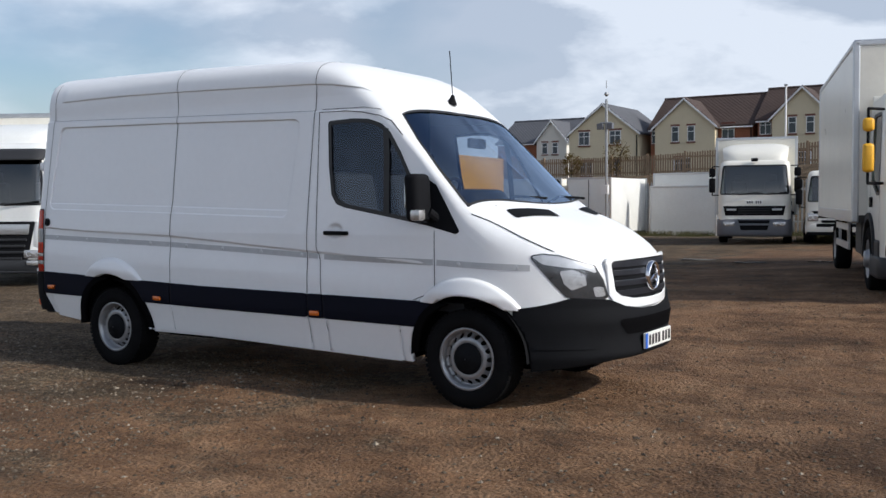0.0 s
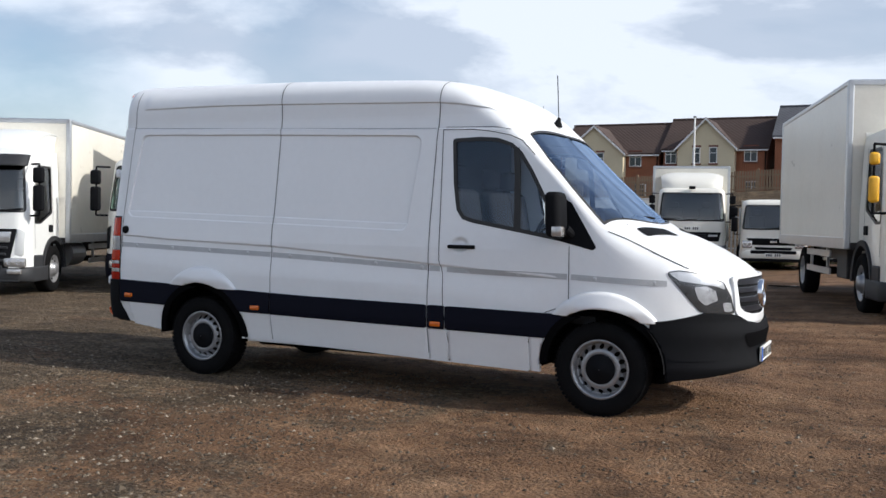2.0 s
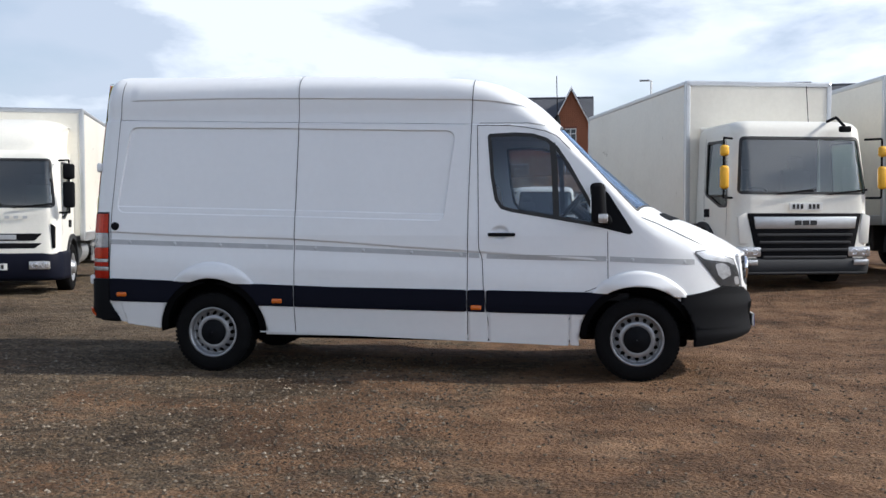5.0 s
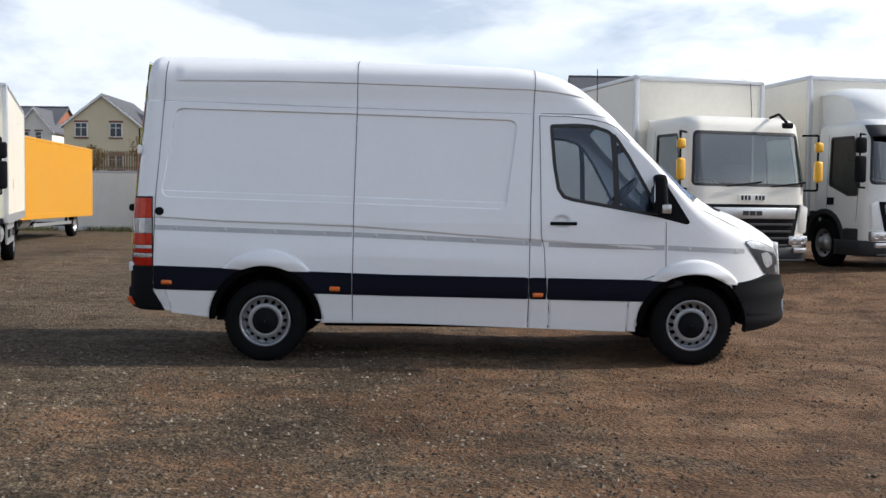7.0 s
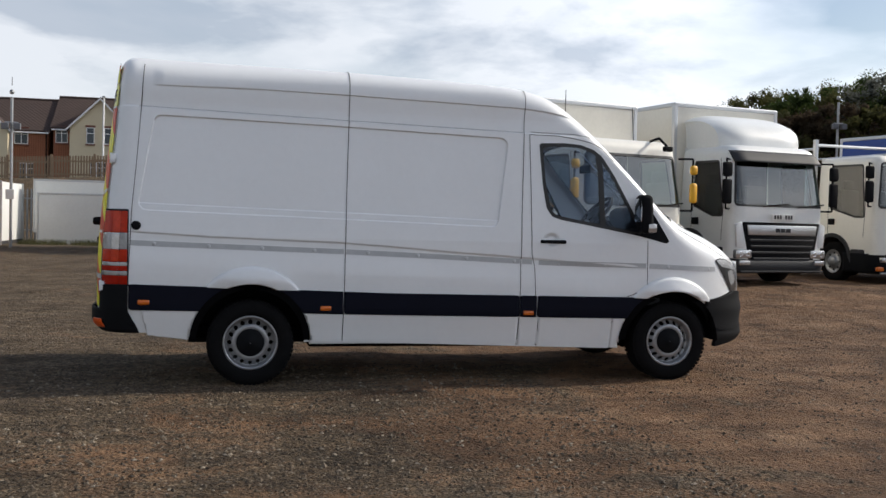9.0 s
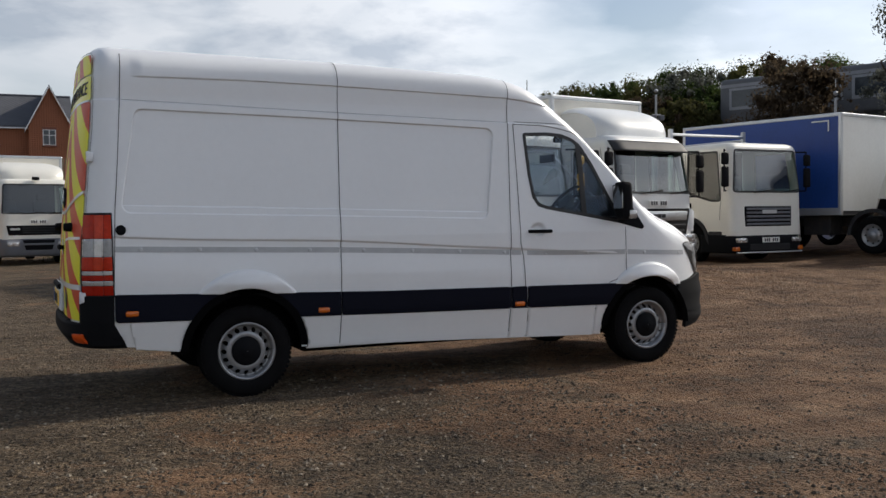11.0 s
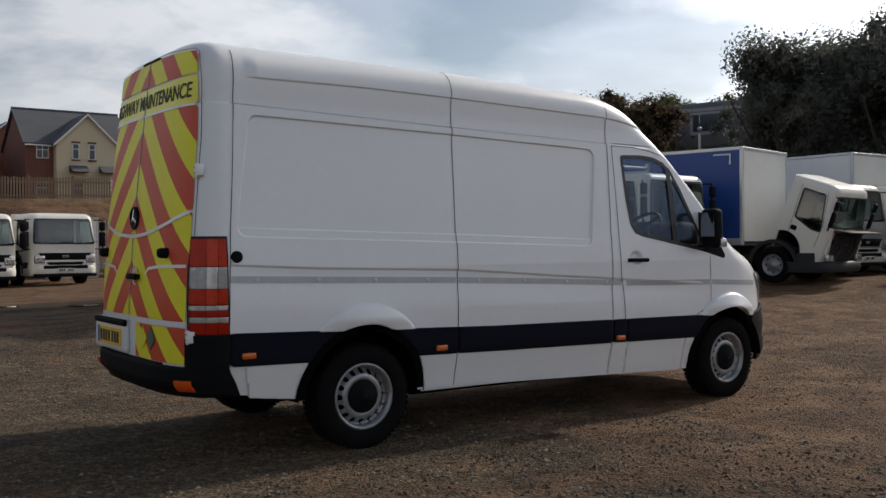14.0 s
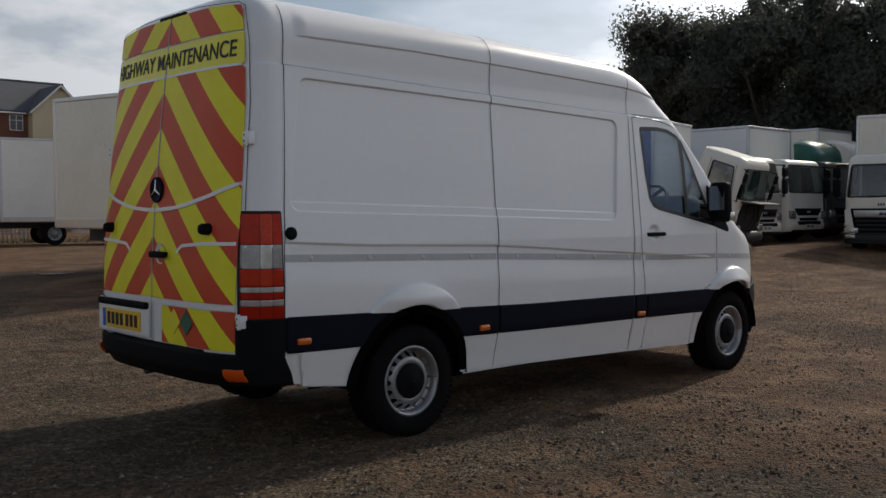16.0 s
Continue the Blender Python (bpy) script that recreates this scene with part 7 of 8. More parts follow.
def gable_roof_y(parent, x0, x1, y0, y1, ze, zr, m, over=0.25):
    """Two slopes with the ridge along y, gable to the front with white barge boards."""
    xc = (x0 + x1) / 2
    sl = (zr - ze) / (xc - x0)
    for k, a in ((-1, x0 - over), (1, x1 + over)):
        poly = [(a, ze - over * sl), (xc, zr), (xc, zr + 0.17), (a, ze - over * sl + 0.17)]
        part("roof_slope", prism(poly, "y", y0 - 0.2, y1), m, parent, "tiled roof slope")
        poly = [(a, ze - over * sl - 0.06), (xc, zr - 0.06), (xc, zr + 0.12), (a, ze - over * sl + 0.12)]
        part("barge_board", prism(poly, "y", y0 - 0.26, y0 - 0.205), M["upvc"], parent)


def gable_wall(parent, x0, x1, y0, y1, z0, ze, zr, m):
    xc = (x0 + x1) / 2
    part("wall", prism([(x0, z0), (x1, z0), (x1, ze), (xc, zr), (x0, ze)], "y", y0, y1), m, parent)


def house(x0, x1, y0, z0, eaves, ridge, body, roof, gable=None, gm=None, g_ridge=None, wins=(), deep=8.0, label="", end_gable=False):
    t = thing("house", label, "house", (0, y0, 0))
    if gable and abs(gable[0] - x0) < 0.05 and abs(gable[1] - x1) < 0.05:
        gable_wall(t, x0, x1, 0, deep, z0, eaves, ridge, gm)
        gable_roof_y(t, x0, x1, 0, deep, eaves, ridge, roof)
    else:
        part("wall", box(x0, x1, 0, deep, z0, eaves), body, t)
        yc = deep / 2
        for xa, xb in ((x0, x0 + 0.2), (x1 - 0.2, x1)):
            part("gable_end", prism([(0, eaves), (deep, eaves), (yc, ridge - 0.02)], "x", xa, xb), body, t)
        gable_roof_x(t, x0, x1, 0, deep, eaves, ridge, roof)
        part("gutter", tubes([(x0 - 0.1, -0.3, eaves - 0.2), (x1 + 0.1, -0.3, eaves - 0.2)], 0.06, 6), M["upvc"], t)
        if gable:
            gable_wall(t, gable[0], gable[1], -0.9, deep / 2, z0, eaves, g_ridge, gm)
            gable_roof_y(t, gable[0], gable[1], -0.9, deep / 2, eaves, g_ridge, roof)
    for x, z, w, hh, bars in wins:
        yy = -0.9 if gable and gable[0] < x < gable[1] and abs(gable[0] - x0) > 0.05 else 0.0
        house_window(t, x, z, w, hh, yy, bars)
    part("downpipe", tubes([(x1 - 0.1, -0.08, z0), (x1 - 0.1, -0.08, eaves - 0.2)], 0.05, 6), M["black_plastic"], t)
    return t


house(-41, -33.5, 80, 2.6, 7.3, 9.6, M["brick"], M["roof_grey"], (-36.2, -33.0), M["render_white"], 9.2, [(-35.3, 6.6, 0.6, 1.1, 1), (-34.2, 6.6, 0.6, 1.1, 1), (-39, 6.6, 1.1, 1.1, 2)], label="red brick house with white gable and grey roof")
house(-28.5, -22.3, 70, 2.7, 7.1, 9.5, M["render_cream"], M["roof_grey"], (-28.5, -22.3), M["render_cream"], 9.5, [(-27.1, 6.75, 1.0, 1.15, 2), (-24.3, 6.75, 1.0, 1.15, 2), (-26.9, 4.2, 1.1, 1.2, 2), (-24.3, 4.2, 1.1, 1.2, 2)], label="cream rendered house with grey gable roof")
house(-21.6, -13.3, 71, 2.8, 7.4, 10.0, M["brick"], M["roof_red"], (-20.9, -16.0), M["render_cream"], 9.55, [(-19.2, 6.8, 0.6, 1.25, 1), (-17.9, 6.8, 0.6, 1.25, 1), (-15.2, 6.9, 1.0, 1.15, 2), (-21.2, 6.7, 0.6, 1.1, 1), (-18.6, 4.3, 1.4, 1.2, 3), (-14.8, 4.3, 1.0, 1.2, 2)], label="brick house with cream gable and red-brown tiles")
house(-12.9, -4.9, 71, 2.9, 7.7, 10.3, M["brick"], M["roof_red"], (-11.6, -7.2), M["render_cream"], 9.9, [(-12.3, 7.1, 0.9, 1.15, 2), (-10.1, 7.1, 0.6, 1.25, 1), (-8.8, 7.1, 0.6, 1.25, 1), (-6.1, 7.2, 1.0, 1.15, 2), (-9.4, 4.5, 1.4, 1.2, 3), (-6.0, 4.5, 1.0, 1.2, 2)], label="brick house with cream gable and red-brown tiles")
house(-4.2, 3.2, 70, 3.1, 8.5, 11.0, M["brick"], M["roof_grey"], (0.2, 3.1), M["brick"], 11.3, [(-2.6, 7.6, 1.7, 1.15, 3), (1.6, 7.6, 0.9, 1.15, 2), (-2.6, 4.9, 1.7, 1.15, 3), (1.2, 4.9, 0.9, 1.3, 2)], label="orange-red brick house with slate grey roof")
house(3.7, 8.5, 77, 3.3, 6.9, 9.2, M["brick"], M["roof_red"], (3.7, 8.5), M["brick"], 9.2, [(5.4, 6.4, 0.8, 1.1, 2)], label="orange brick house end with red-brown tiles")
house(6.55, 9.9, 71.5, 3.3, 7.0, 9.3, M["brick"], M["roof_red"], (6.6, 7.85), M["render_cream"], 9.0, [(7.0, 6.5, 0.35, 1.0, 1), (7.5, 6.5, 0.35, 1.0, 1), (9.2, 6.5, 0.8, 1.1, 2)], label="brick house with narrow cream gable and red-brown roof")
house(10.4, 16.4, 80, 3.3, 9.0, 11.5, M["brick"], M["roof_red"], (10.4, 16.4), M["brick"], 11.5, [], label="orange brick house end with red-brown tiles")
terrace = house(13.0, 20.8, 71, 3.4, 9.15, 12.0, M["brick_dark"], M["roof_grey"], (15.0, 19.5), M["render_cream"], 11.35, [(14.2, 8.5, 0.9, 1.0, 2), (14.2, 5.6, 0.9, 1.2, 2), (16.4, 8.55, 0.5, 1.2, 1), (17.6, 8.55, 0.5, 1.2, 1), (16.6, 5.6, 0.7, 1.2, 1), (20.1, 8.4, 0.7, 1.1, 2)], label="dark brick house with slate roof and cream gable")
for xp in (15.9, 18.1):
    part("porch_roof", prism([(-2.1, 6.95), (-0.9, 7.5), (-0.9, 6.95)], "x", xp, xp + 1.3, 0.02), M["roof_grey"], terrace, "grey tiled porch roof")
house(21.5, 27.8, 71, 3.5, 9.2, 11.8, M["brick_dark"], M["roof_grey"], (23.7, 27.9), M["render_cream"], 11.2, [(22.8, 8.3, 1.0, 1.2, 2), (22.6, 5.4, 1.0, 1.3, 2), (26.4, 8.3, 0.6, 1.2, 1)], label="dark brick house with narrow cream gable and slate roof")
house(30.5, 37.5, 72, 3.5, 8.4, 11.0, M["brick"], M["roof_red"], None, None, None, [(32.3, 7.4, 1.0, 1.2, 2), (35.4, 7.4, 1.0, 1.2, 2)], label="orange brick house with red-brown tiles")


# ---- fences ----
def wooden_fence(x0, x1, y):
    f = tagged(new("wooden_fence"), "brown wooden picket fence along the top of the bank", "fence")
    f.location = (0, y, 0)
    post_me = None
    for i, x in enumerate(np.arange(x0, x1, 2.4)):
        z = h(x, y)
        if post_me is None:
            post_me = part("post", box(-0.06, 0.06, -0.06, 0.06, -0.2, 1.38, 0.01), M["wood"], f)
            post_me.location = (x, 0.05, z)
        else:
            part_mesh("post", post_me.data, f).location = (x, 0.05, z)
        for zz in (0.25, 1.02):
            part("rail", box(x, x + 2.4, 0.02, 0.06, z + zz - 0.05, z + zz + 0.05), M["wood"], f)
    bm = bmesh.new()
    rng = random.Random(3)
    one = None
    for x in np.arange(x0, x1, 0.155):
        z = h(x, y)
        dz, dy = rng.uniform(-0.03, 0.03), rng.uniform(-0.01, 0.01)
        if -22 < x < 22:
            if one is None:
                one = part("picket", box(-0.048, 0.048, -0.02, 0.005, 0.05, 1.27), M["wood"], f)
            ob = one if one.location.length == 0 else part_mesh("picket", one.data, f)
            ob.location = (x, dy, z + dz)
        else:
            box_into(bm, x - 0.055, x + 0.055, -0.02 + dy, 0.005 + dy, z + 0.05, z + 1.27 + dz)
    tagged(part("picket_row", bm, M["wood"], f), kind="stuff")
    return f


wooden_fence(-46, 36, 52)


def palisade(x0, x1, y, hgt=2.3, y_end=None):
    f = tagged(new("palisade_fence"), "grey galvanised steel palisade fence", "fence")
    n = int(math.hypot(x1 - x0, (y_end or y) - y) / 0.17)
    me = None
    for i in range(n):
        x, yy = x0 + (x1 - x0) * i / n, y + ((y_end or y) - y) * i / n
        if me is None:
            p = part("pale", prism([(-0.035, 0), (0.035, 0), (0.035, hgt - 0.08), (0, hgt), (-0.035, hgt - 0.08)], "y", -0.008, 0.008), M["galv"], f)
            me = p.data
        else:
            p = part_mesh("pale", me, f)
        p.location = (x, yy, h(x, yy))
    for zz in (0.4, hgt - 0.5):
        part("rail", tubes([(x0, y + 0.03, h(x0, y) + zz), (x1, (y_end or y) + 0.03, h(x1, y_end or y) + zz)], 0.03, 6), M["galv"], f)


palisade(-16, 12, 37.5)
palisade(32, 46, 19, 2.4, 5)


# ---- lorry bodies standing on the ground before the bank ----
def loose_body(x0, x1, y0, y1, z, hgt, label, m, doors=0):
    zb = min(h(x0, y0), h(x1, y0))
    t = thing("lorry_body", label, "container", ((x0 + x1) / 2, y0, zb))
    w, d = (x1 - x0) / 2, y1 - y0
    part("floor_frame", box(-w, w, 0, d, z, z + 0.14, 0.01), M["chassis"], t)
    part("panel_box", box(-w + 0.02, w - 0.02, 0.02, d - 0.02, z + 0.1, hgt - 0.03, 0.02), m, t)
    for k in (-1, 1):
        for yy in (0.0, d - 0.07):
            part("corner_post", box(k * w - 0.035, k * w + 0.035, yy, yy + 0.07, z, hgt, 0.012), M["alu"], t)
    for yy in (0.0, d - 0.07):
        part("top_rail", box(-w, w, yy, yy + 0.07, hgt - 0.08, hgt, 0.012), M["alu"], t)
    part("bottom_rail", box(-w, w, -0.004, 0.06, z, z + 0.16, 0.012), M["alu"], t)
    for i in range(doors):
        xx = -w + 2 * w * (i + 1) / (doors + 1)
        part("door_gap", box(xx - 0.012, xx + 0.012, 0.004, 0.03, z + 0.1, hgt - 0.1), M["seam"], t)
    if z > 0.1:
        for k in (-1, 1):
            for yy in (0.3, d - 0.3):
                part("leg", box(k * (w - 0.3) - 0.08, k * (w - 0.3) + 0.08, yy - 0.08, yy + 0.08, 0, z), M["chassis"], t)
    return t


loose_body(-15.5, -10.6, 30.6, 33.0, 0.0, 2.42, "cream lorry body standing on the ground", M["cream"])
loose_body(-10.2, -8.3, 30.4, 34.5, 0.0, 2.42, "white lorry body with door gap standing on the ground", M["white_panel"], 1)
loose_body(-7.75, -3.6, 33.9, 36.2, 0.42, 2.62, "white demountable lorry body on legs", M["white_panel"])
loose_body(-7.35, -4.6, 32.4, 32.65, 0.0, 2.05, "white framed panel leaning before a lorry body", M["white_panel"])
loose_body(5.2, 7.0, 30.5, 33.0, 0.0, 2.25, "white lorry body standing on the ground", M["white_panel"])


# ---- posts ----
def camera_pole(x, y, top):
    t = thing("camera_pole", "grey steel pole with a dome camera and floodlights", "pole", (x, y, h(x, y)))
    part("pole", tubes([(0, 0, 0), (0, 0, top)], 0.05, 12), M["galv"], t)
    bm = bmesh.new()
    bmesh.ops.create_uvsphere(bm, u_segments=14, v_segments=10, radius=0.085, matrix=Matrix.Translation((0, 0, top + 0.18)))
    part("dome_camera", bm, M["galv"], t, "grey dome camera", True)
    part("aerial", tubes([(0, 0, top + 0.4), (0, 0, top + 0.7)], 0.015, 6), M["galv"], t)
    part("bracket", tubes([(-0.22, -0.05, top - 0.9), (0.22, -0.05, top - 0.9)], 0.03, 6), M["galv"], t)
    for k in (-1, 1):
        part("floodlight", box(k * 0.2 - 0.12, k * 0.2 + 0.12, -0.2, -0.02, top - 1.15, top - 0.92, 0.02), M["grey_plastic"], t)
    part("control_box", box(-0.14, 0.14, -0.22, -0.06, 1.7, 2.05, 0.01), M["upvc"], t)


def street_lamp(x, y, top, arm=0.8):
    t = thing("street_lamp", "slim pale street lamp", "lamp", (x, y, h(x, y)))
    part("post", tubes([(0, 0, 0), (0, 0, top)], 0.06, 8), M["upvc"], t)
    part("lamp_head", box(-0.10, arm, -0.1, 0.1, top - 0.04, top + 0.07, 0.03), M["galv"], t)


camera_pole(-7.5, 28.1, 5.3)
camera_pole(25.8, 18.1, 5.0)
camera_pole(25.2, 27.9, 6.4)
street_lamp(7.3, 60, 6.4, -0.8)
street_lamp(-7.8, 58, 5.3, 0.1)


# ---- trees and scrub ----
M["bark"] = mat("bark", (0.06, 0.045, 0.035), 0.95, var=0.3, scale=3, bump=0.5, bump_scale=14)
LEAF = {k: mat("leaf_" + k, c, 0.8, var=0.45, scale=0.5, spec=0.2) for k, c in (("dark", (0.128, 0.135, 0.115)), ("green", (0.05, 0.075, 0.022)), ("olive", (0.085, 0.085, 0.03)), ("gold", (0.15, 0.10, 0.03)), ("brown", (0.075, 0.055, 0.035)))}

for m in LEAF.values():
    nt = m.node_tree
    bs, out_ = nt.nodes["Principled BSDF"], nt.nodes["Material Output"]
    tl = nt.nodes.new("ShaderNodeBsdfTranslucent")
    ms = nt.nodes.new("ShaderNodeMixShader")
    ms.inputs[0].default_value = 0.6
    nt.links.new(bs.inputs["Base Color"].links[0].from_socket, tl.inputs["Color"])
    nt.links.new(bs.outputs[0], ms.inputs[1]), nt.links.new(tl.outputs[0], ms.inputs[2]), nt.links.new(ms.outputs[0], out_.inputs[0])


def tree(x, y, height, spread, seed, leaf="green", n=5200, size=0.2, base=0.12, name="tree", label="leafy tree with an uneven crown", full=True):
    rng = random.Random(seed)
    t = thing(name, label, "tree" if name == "tree" else "shrub", (x, y, h(x, y) - 0.05))
    bm = bmesh.new()
    tube_into(bm, (0, 0, 0), (rng.uniform(-.2, .2), rng.uniform(-.2, .2), height * 0.45), height * 0.028, 8, height * 0.016)
    for i in range(11):
        a = rng.uniform(0, 2 * math.pi)
        z0 = height * rng.uniform(0.12, 0.45)
        r = spread * rng.uniform(0.35, 0.85)
        p = (r * math.cos(a), r * math.sin(a), min(height * 0.92, z0 + height * rng.uniform(0.2, 0.5)))
        tube_into(bm, (0, 0, z0), p, height * 0.011, 6, height * 0.004)
    part("trunk", bm, M["bark"], t, "dark bark trunk and limbs")
    blobs = []
    for i in range(96):
        a, rr = rng.uniform(0, 2 * math.pi), math.sqrt(rng.random())
        zz = rng.uniform(base + 0.08, 0.93 if i < 52 else 0.97)
        if i >= 52:                       # small sprays round the outside
            rr = 1.0 if zz < 0.8 else rr
        wmax = spread * (math.sin(math.pi * min(max((zz - base) / (1.02 - base), 0.02), 0.98)) ** 0.6)
        blobs.append((wmax * rr * math.cos(a) * 0.85, wmax * rr * math.sin(a) * 0.85, height * zz, height * (rng.uniform(0.10, 0.18) if i < 52 else rng.uniform(0.035, 0.075))))
    g = np.random.default_rng(seed)
    B = np.array(blobs)
    core = bmesh.new()
    bmesh.ops.create_icosphere(core, subdivisions=2, radius=1.0)
    cv, cf = np.array([v.co[:] for v in core.verts]), np.array([[v.index for v in f.verts] for f in core.faces])
    core.free()
    lump = 1 + 0.22 * np.sin(cv[:, 0] * 5 + 1.3) * np.sin(cv[:, 1] * 4.3) + 0.2 * np.sin(cv[:, 2] * 6 + cv[:, 0] * 3)
    CV = (B[:, None, :3] + cv[None] * (lump[None] * (B[:, 3:4] * 0.33) * (1 + g.normal(0, 0.07, (len(B), len(cv)))))[..., None]).reshape(-1, 3)
    if not full:
        CV = CV[:0]
    CF = (np.arange(len(B))[:, None, None] * len(cv) + cf[None]).reshape(-1, 3)[:None if full else 0]
    pick = B[g.choice(len(B), n, p=B[:, 3] ** 2 / (B[:, 3] ** 2).sum())]
    dd = g.normal(0, 1, (n, 3)) * np.array((1, 1, 0.85))
    dd /= np.linalg.norm(dd, axis=1)[:, None]
    c = pick[:, :3] + dd * (pick[:, 3] * (0.22 + 0.80 * g.random(n) ** 0.85))[:, None]
    u = np.cross(dd, g.normal(0, 1, (n, 3))) + 0.45 * g.normal(0, 1, (n, 3))
    u /= np.linalg.norm(u, axis=1)[:, None]
    w = np.cross(u, dd)
    w /= np.linalg.norm(w, axis=1)[:, None] + 1e-6
    s = (size * g.uniform(0.5, 1.3, n))[:, None]
    LV = np.stack((c - u * s * 0.6, c + w * s * 0.35 + dd * s * 0.12, c + u * s * 0.6, c - w * s * 0.35), 1).reshape(-1, 3)
    LF = (np.arange(n)[:, None] * 4 + np.arange(4)[None]) + len(CV)
    V, F = np.vstack((CV, LV)), [tuple(f) for f in CF.tolist()] + [tuple(f) for f in LF.tolist()]
    tagged(part_mesh("crown", mesh_of("crown", V, F, LEAF[leaf], False), t), kind="stuff")
    return t


for i, (x, y, hh, sp, lf) in enumerate([(35.0, 20.6, 10.1, 3.9, "dark"), (35.4, 15.6, 10.4, 3.9, "dark"), (36.2, 11.0, 10.0, 3.8, "dark"), (37, 6.4, 10.2, 4.0, "dark"), (37.5, 1.8, 9.2, 3.6, "dark"), (38, -4.5, 8.6, 4.0, "dark"),
                                     (38.5, 18.0, 8.6, 3.8, "green"), (40, 12.0, 8.8, 4.2, "green"), (41, 5, 8.6, 4.2, "green"), (41.5, -1, 8.0, 4.2, "green"), (44, 16, 6.5, 3.5, "green")]):
    tree(x, y, hh, sp, 11 + i, lf, 60000 if i < 6 else 14000, 0.16 if i < 6 else 0.22, label="dark broadleaf tree against the light")
# scrub and trees along the railway bank: o is the distance behind the track, k along it
RAIL = [(-17, 8, 5.0, "green"), (-12, 10, 6.0, "olive"), (-7, 8, 6.0, "green"), (-2, 9, 6.0, "olive"), (4, 8, 5.6, "green"), (10, 9, 5.8, "olive"), (16, 9, 7.0, "green"), (22, 8, 7.6, "green"),
        (-19.5, 5, 4.6, "green"), (-14.5, 5, 5.4, "olive"), (-9.5, 5, 5.2, "green"), (-4.5, 5, 5.4, "dark"), (-12, 4, 4.2, "green"), (-7, 4, 4.4, "olive"), (-2, 4, 4.4, "green"),
        (-16.5, -0.5, 2.8, "brown"), (-13, -1.2, 2.6, "brown"), (-10, -0.6, 3.0, "olive"), (-7.2, -1.4, 2.7, "brown"), (-4.2, -0.8, 3.0, "brown"), (-1.5, -1.6, 2.6, "olive"), (-22, 4, 3.6, "olive"), (-26, 6, 3.2, "green")]
for i, (x, y, hh, sp, lf) in enumerate([(37.6, 32.4, 7.2, 3.9, "brown"), (34.6, 39.5, 3.6, 2.6, "brown"), (38.2, 28.0, 4.6, 3.0, "green"), (33.5, 44.5, 3.4, 3.2, "olive"), (31.0, 50.5, 3.4, 3.5, "green"), (40.0, 24.0, 5.0, 3.4, "dark"), (36.0, 36.0, 3.2, 2.4, "brown"), (49.4, 46.8, 7.0, 1.6, "brown")]
                                    + [(39.5 + 0.364 * k + 0.931 * o, 41.1 - 0.931 * k + 0.364 * o, hh, 4.6 if o > 3 else 2.9, lf) for k, o, hh, lf in RAIL]):
    tree(x, y, hh, sp, 41 + i, lf, 11000, 0.17, base=0.0, label="bushy tree on the railway bank")
for i, (x, y, hh, sp, lf) in enumerate([(-16.5, 51.2, 2.4, 0.9, "gold"), (-19.5, 51.0, 1.6, 0.8, "gold"),
                                     (-33, 51, 1.2, 2, "gold")]):
    tree(x, y, hh, sp, 71 + i, lf, 700, 0.10, base=0.1, name="shrub", label="thin golden autumn sapling on the bank", full=False)


# ---- train on the railway bank ----
def train():
    g = "carriages of the train"
    d = Vector((0.364, -0.931, 0))
    n = Vector((0.931, 0.364, 0))
    gap_at = Vector((39.5, 41.1, 0)) + n * 1.45
    ang = math.degrees(math.atan2(d.y, d.x))
    for i in range(1, 3):
        c = gap_at + d * (20.6 * i - 10.3)
        t = thing("train_carriage", "grey railway carriage with dark window band", "train", (c.x, c.y, 6.08), ang, g)
        part("body", box(-10, 10, -1.4, 1.4, 0.9, 3.7, 0.25, 3), M["train_grey"], t, "grey carriage body", True)
        part("underframe", box(-9.5, 9.5, -1.2, 1.2, 0.25, 0.9, 0.02), M["chassis"], t)
        for k in range(5):
            wf = part("window", box(-9.3 + 3.8 * k, -6.0 + 3.8 * k, -1.43, -1.395, 1.75, 3.1, 0.0), M["train_band"], t, "pale framed window")
            part("pane", box(-9.12 + 3.8 * k, -6.18 + 3.8 * k, -1.45, -1.428, 1.95, 2.95, 0.0), M["pane"], wf)
        part("pale_band", box(-9.9, 9.9, -1.415, -1.40, 3.15, 3.35), M["train_band"], t)
        for bx in (-7, 7):
            part("bogie", box(bx - 1.4, bx + 1.4, -1.1, 1.1, 0.0, 0.5, 0.05), M["chassis"], t)


train()


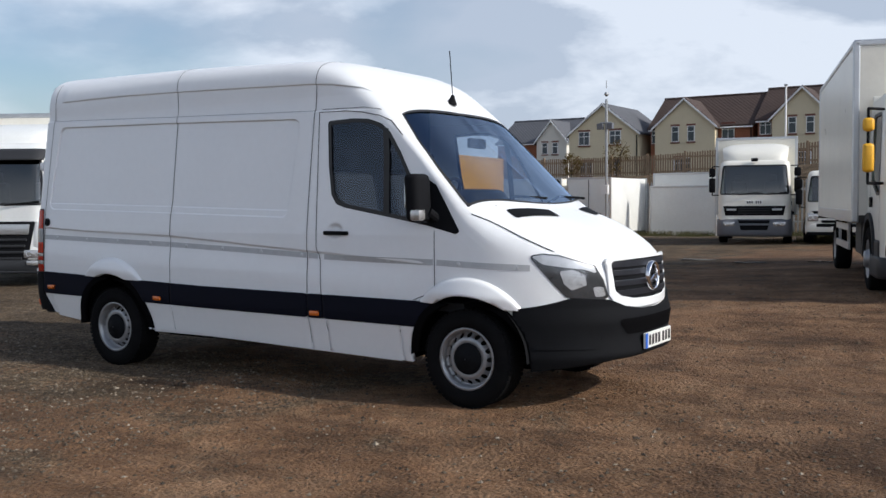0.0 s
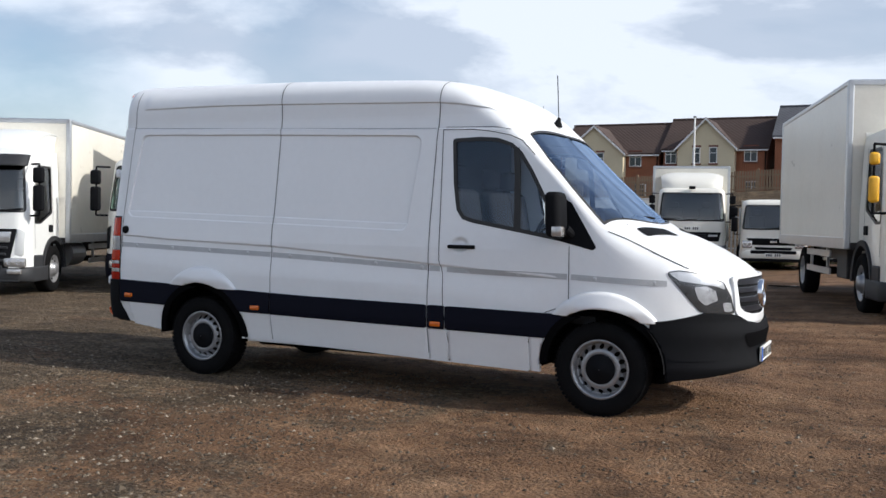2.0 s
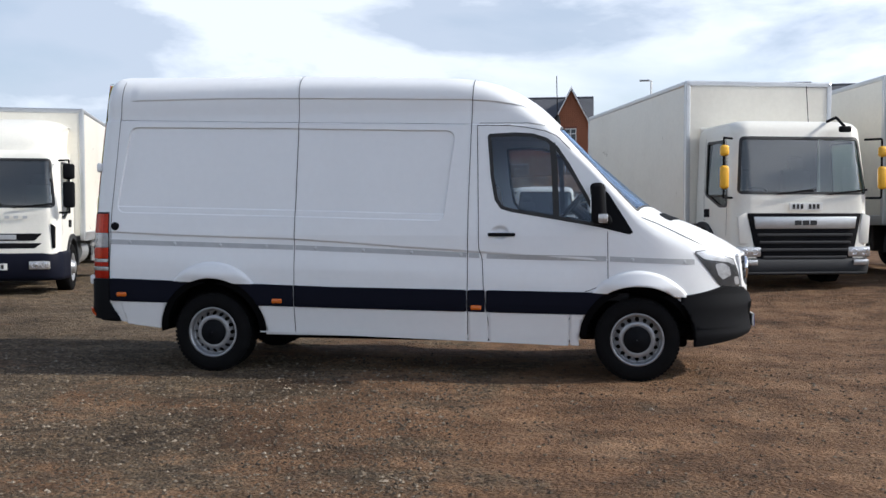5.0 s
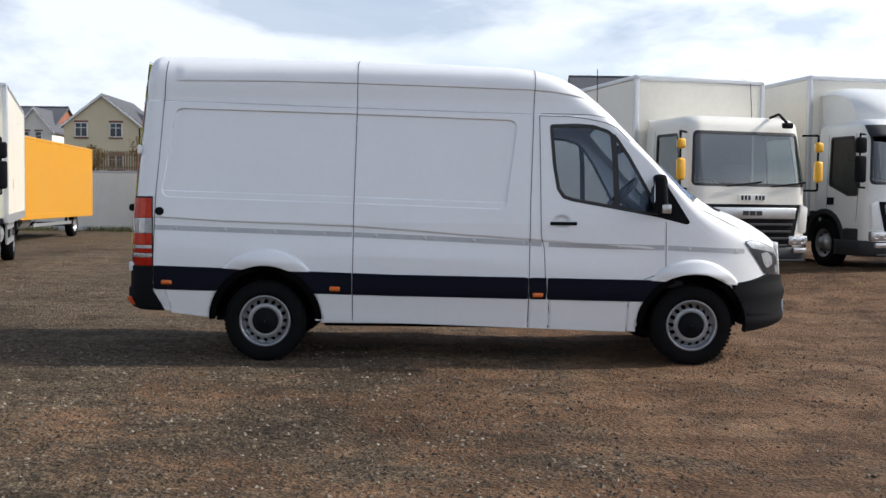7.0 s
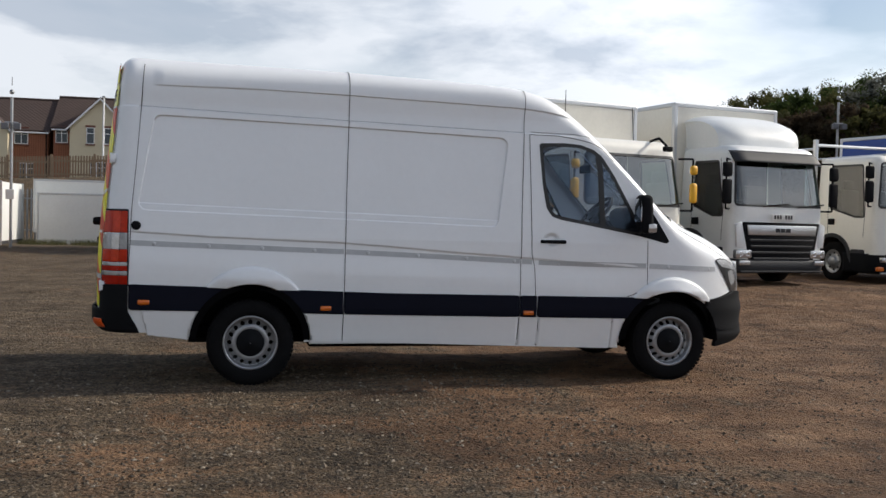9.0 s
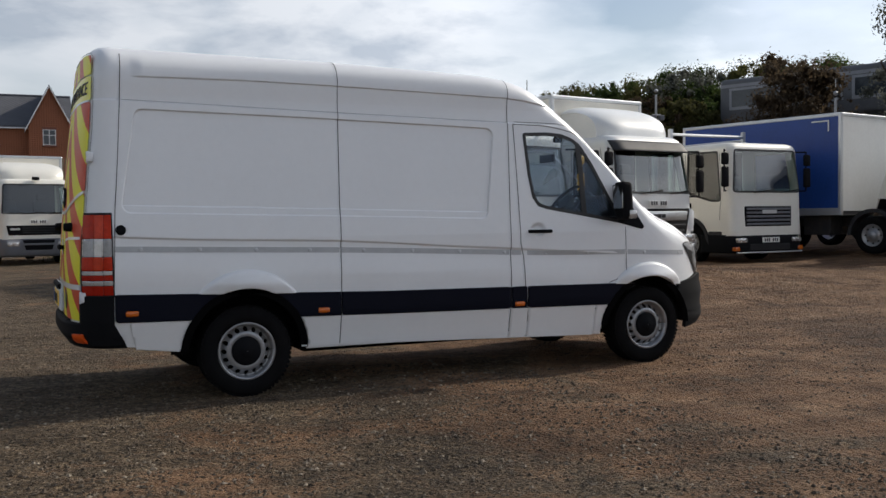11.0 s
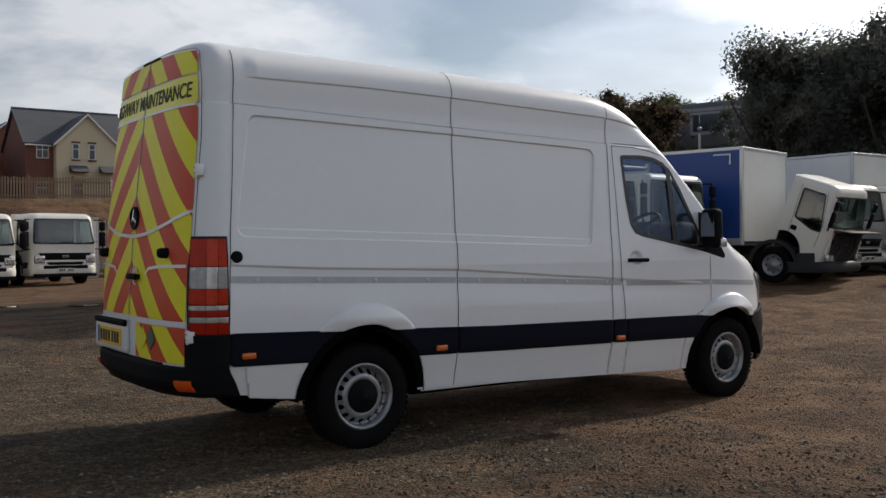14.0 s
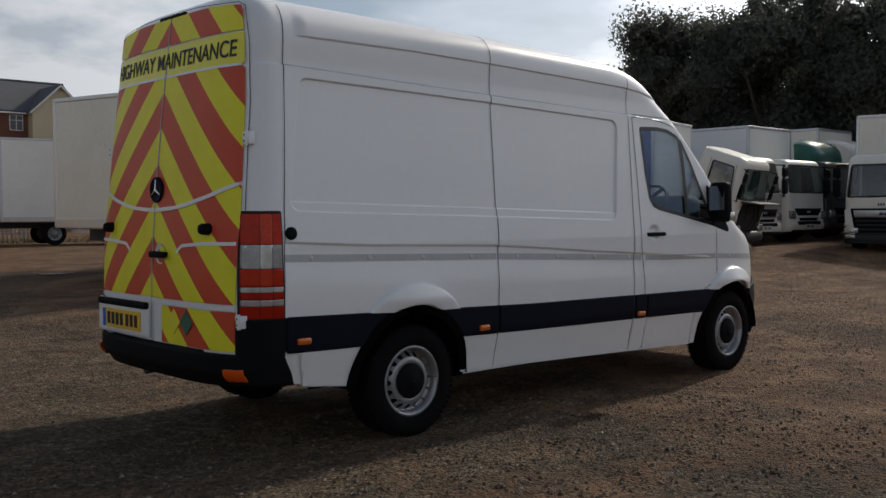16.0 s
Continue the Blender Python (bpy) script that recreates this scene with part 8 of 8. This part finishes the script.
# ---- loose stones in the yard ----
def stones():
    rng = np.random.default_rng(5)
    base = np.array([(1, 0, 0), (-1, 0, 0), (0, 1, 0), (0, -1, 0), (0, 0, 1), (0, 0, -0.6)], float)
    tri = [(0, 2, 4), (2, 1, 4), (1, 3, 4), (3, 0, 4), (2, 0, 5), (1, 2, 5), (3, 1, 5), (0, 3, 5)]
    n = 80000
    x = np.where(rng.random(n) < 0.65, rng.uniform(-7, 2.5, n), rng.uniform(-6, 9, n))
    y = -9.5 + 9.5 * rng.random(n) ** 1.2
    far = rng.random(n) < 0.15
    x[far], y[far] = rng.uniform(-10, 12, far.sum()), rng.uniform(0, 8, far.sum())
    s = 0.0045 + 0.013 * rng.random(n) ** 2.4 + 0.014 * (rng.random(n) > 0.997)
    V = np.empty((n, 6, 3))
    ca, sa = np.cos(a := rng.uniform(0, 6.28, n)), np.sin(a)
    jit = 1 + rng.uniform(-0.35, 0.35, (n, 6, 3))
    b3 = base[None] * jit * s[:, None, None] * np.array((1.2, 0.9, 0.65))
    V[..., 0] = b3[..., 0] * ca[:, None] - b3[..., 1] * sa[:, None] + x[:, None]
    V[..., 1] = b3[..., 0] * sa[:, None] + b3[..., 1] * ca[:, None] + y[:, None]
    z = np.array([0.035 * noise.noise((p * 0.55, q * 0.55, 0)) + 0.014 * noise.noise((p * 2.1, q * 2.1, 3)) + 0.008 * noise.noise((p * 5, q * 5, 9)) for p, q in zip(x, y)])
    V[..., 2] = b3[..., 2] + (z + H(x, y))[:, None] + 0.002
    F = (np.arange(n)[:, None, None] * 6 + np.array(tri)[None]).reshape(-1, 3)
    m = mat("stone", (0.20, 0.175, 0.15), 0.9, var=0.2, scale=4)
    nt = m.node_tree
    gi = nt.nodes.new("ShaderNodeNewGeometry")
    rp = nt.nodes.new("ShaderNodeValToRGB")
    rp.color_ramp.elements[0].color, rp.color_ramp.elements[1].color = (0.030, 0.021, 0.013, 1), (0.29, 0.24, 0.18, 1)
    rp.color_ramp.elements.new(0.8).color = (0.115, 0.086, 0.057, 1)
    nt.links.new(gi.outputs["Random Per Island"], rp.inputs[0])
    nt.links.new(rp.outputs[0], nt.nodes["Hue/Saturation/Value"].inputs["Color"])
    tagged(new("loose_stones", mesh_of("loose_stones", V.reshape(-1, 3), F, m, False)), "small grey and brown stones strewn on dirt", "stones", kind="stuff")


stones()


# ---- puddles and rough grass ----
M["water"] = mat("puddle_water", (0.03, 0.027, 0.022), 0.04, var=0.1, scale=4, rvar=0.02)


def ground_at(x, y):
    z = 0.0
    if abs(x) < 16 and -10.5 < y < 14:
        z = 0.035 * noise.noise((x * 0.55, y * 0.55, 0)) + 0.014 * noise.noise((x * 2.1, y * 2.1, 3)) + 0.008 * noise.noise((x * 5, y * 5, 9))
    return h(x, y) + z


def puddle(x, y, rx, ry, seed):
    rng = random.Random(seed)
    ph = [rng.uniform(0, 6.28) for _ in range(4)]
    bm = bmesh.new()
    z = sum(ground_at(x + a * rx * 0.7, y + b2 * ry * 0.7) for a in (-1, 0, 1) for b2 in (-1, 0, 1)) / 9 + 0.008
    ring = []
    for i in range(40):
        a = 2 * math.pi * i / 40
        r = 1 + 0.22 * math.sin(2 * a + ph[0]) + 0.16 * math.sin(3 * a + ph[1]) + 0.1 * math.sin(5 * a + ph[2]) + 0.06 * math.sin(9 * a + ph[3])
        ring.append(bm.verts.new((rx * r * math.cos(a), ry * r * math.sin(a), 0)))
    low = [bm.verts.new((v.co.x * 0.98, v.co.y * 0.98, -0.05)) for v in ring]
    bm.faces.new(ring)
    for i in range(40):
        bm.faces.new((ring[i], low[i], low[(i + 1) % 40], ring[(i + 1) % 40]))
    t = thing("puddle", "shallow puddle reflecting the sky on damp dirt", "puddle", (x, y, z))
    part("water_sheet", bm, M["water"], t)


puddle(0.75, 13.9, 0.42, 0.2, 1)
puddle(1.9, 12.9, 0.3, 0.16, 2)
puddle(3.3, 13.3, 0.25, 0.13, 3)


def grass():
    g = np.random.default_rng(8)
    n = 16000
    strip = g.random(n)
    x = np.where(strip < 0.6, g.uniform(-16, 6, n), np.where(strip < 0.8, g.normal(1.0, 0.5, n), g.uniform(8, 20, n)))
    y = np.where(strip < 0.6, 30.1 + np.abs(g.normal(0, 0.5, n)) * -1, np.where(strip < 0.8, g.uniform(24.5, 30, n), g.normal(36, 1.5, n)))
    y = np.where((strip < 0.6) & (x > -7.9), y + 2.0 + 0.2 * (x > -4), y)
    keep = noise_mask(x, y) > -0.05
    x, y = x[keep], y[keep]
    n = len(x)
    hgt = g.uniform(0.05, 0.28, n)
    a = g.uniform(0, 6.28, n)
    w = 0.012
    z = H(x, y)
    lean = g.normal(0, 0.3, (n, 2)) * hgt[:, None]
    V = np.stack((np.stack((x - w * np.cos(a), y - w * np.sin(a), z - 0.01), 1), np.stack((x + w * np.cos(a), y + w * np.sin(a), z - 0.01), 1),
                  np.stack((x + lean[:, 0], y + lean[:, 1], z + hgt), 1)), 1).reshape(-1, 3)
    F = np.arange(3 * n).reshape(-1, 3)
    m = mat("rough_grass", (0.085, 0.085, 0.035), 0.8, var=0.4, scale=1.5, spec=0.2)
    tagged(new("grass", mesh_of("grass", V, F, m, False)), "rough olive grass tufts at the yard's edge", "grass", kind="stuff")


def noise_mask(x, y):
    return np.array([noise.noise((p * 0.8, q * 0.8, 5)) for p, q in zip(x, y)])


grass()
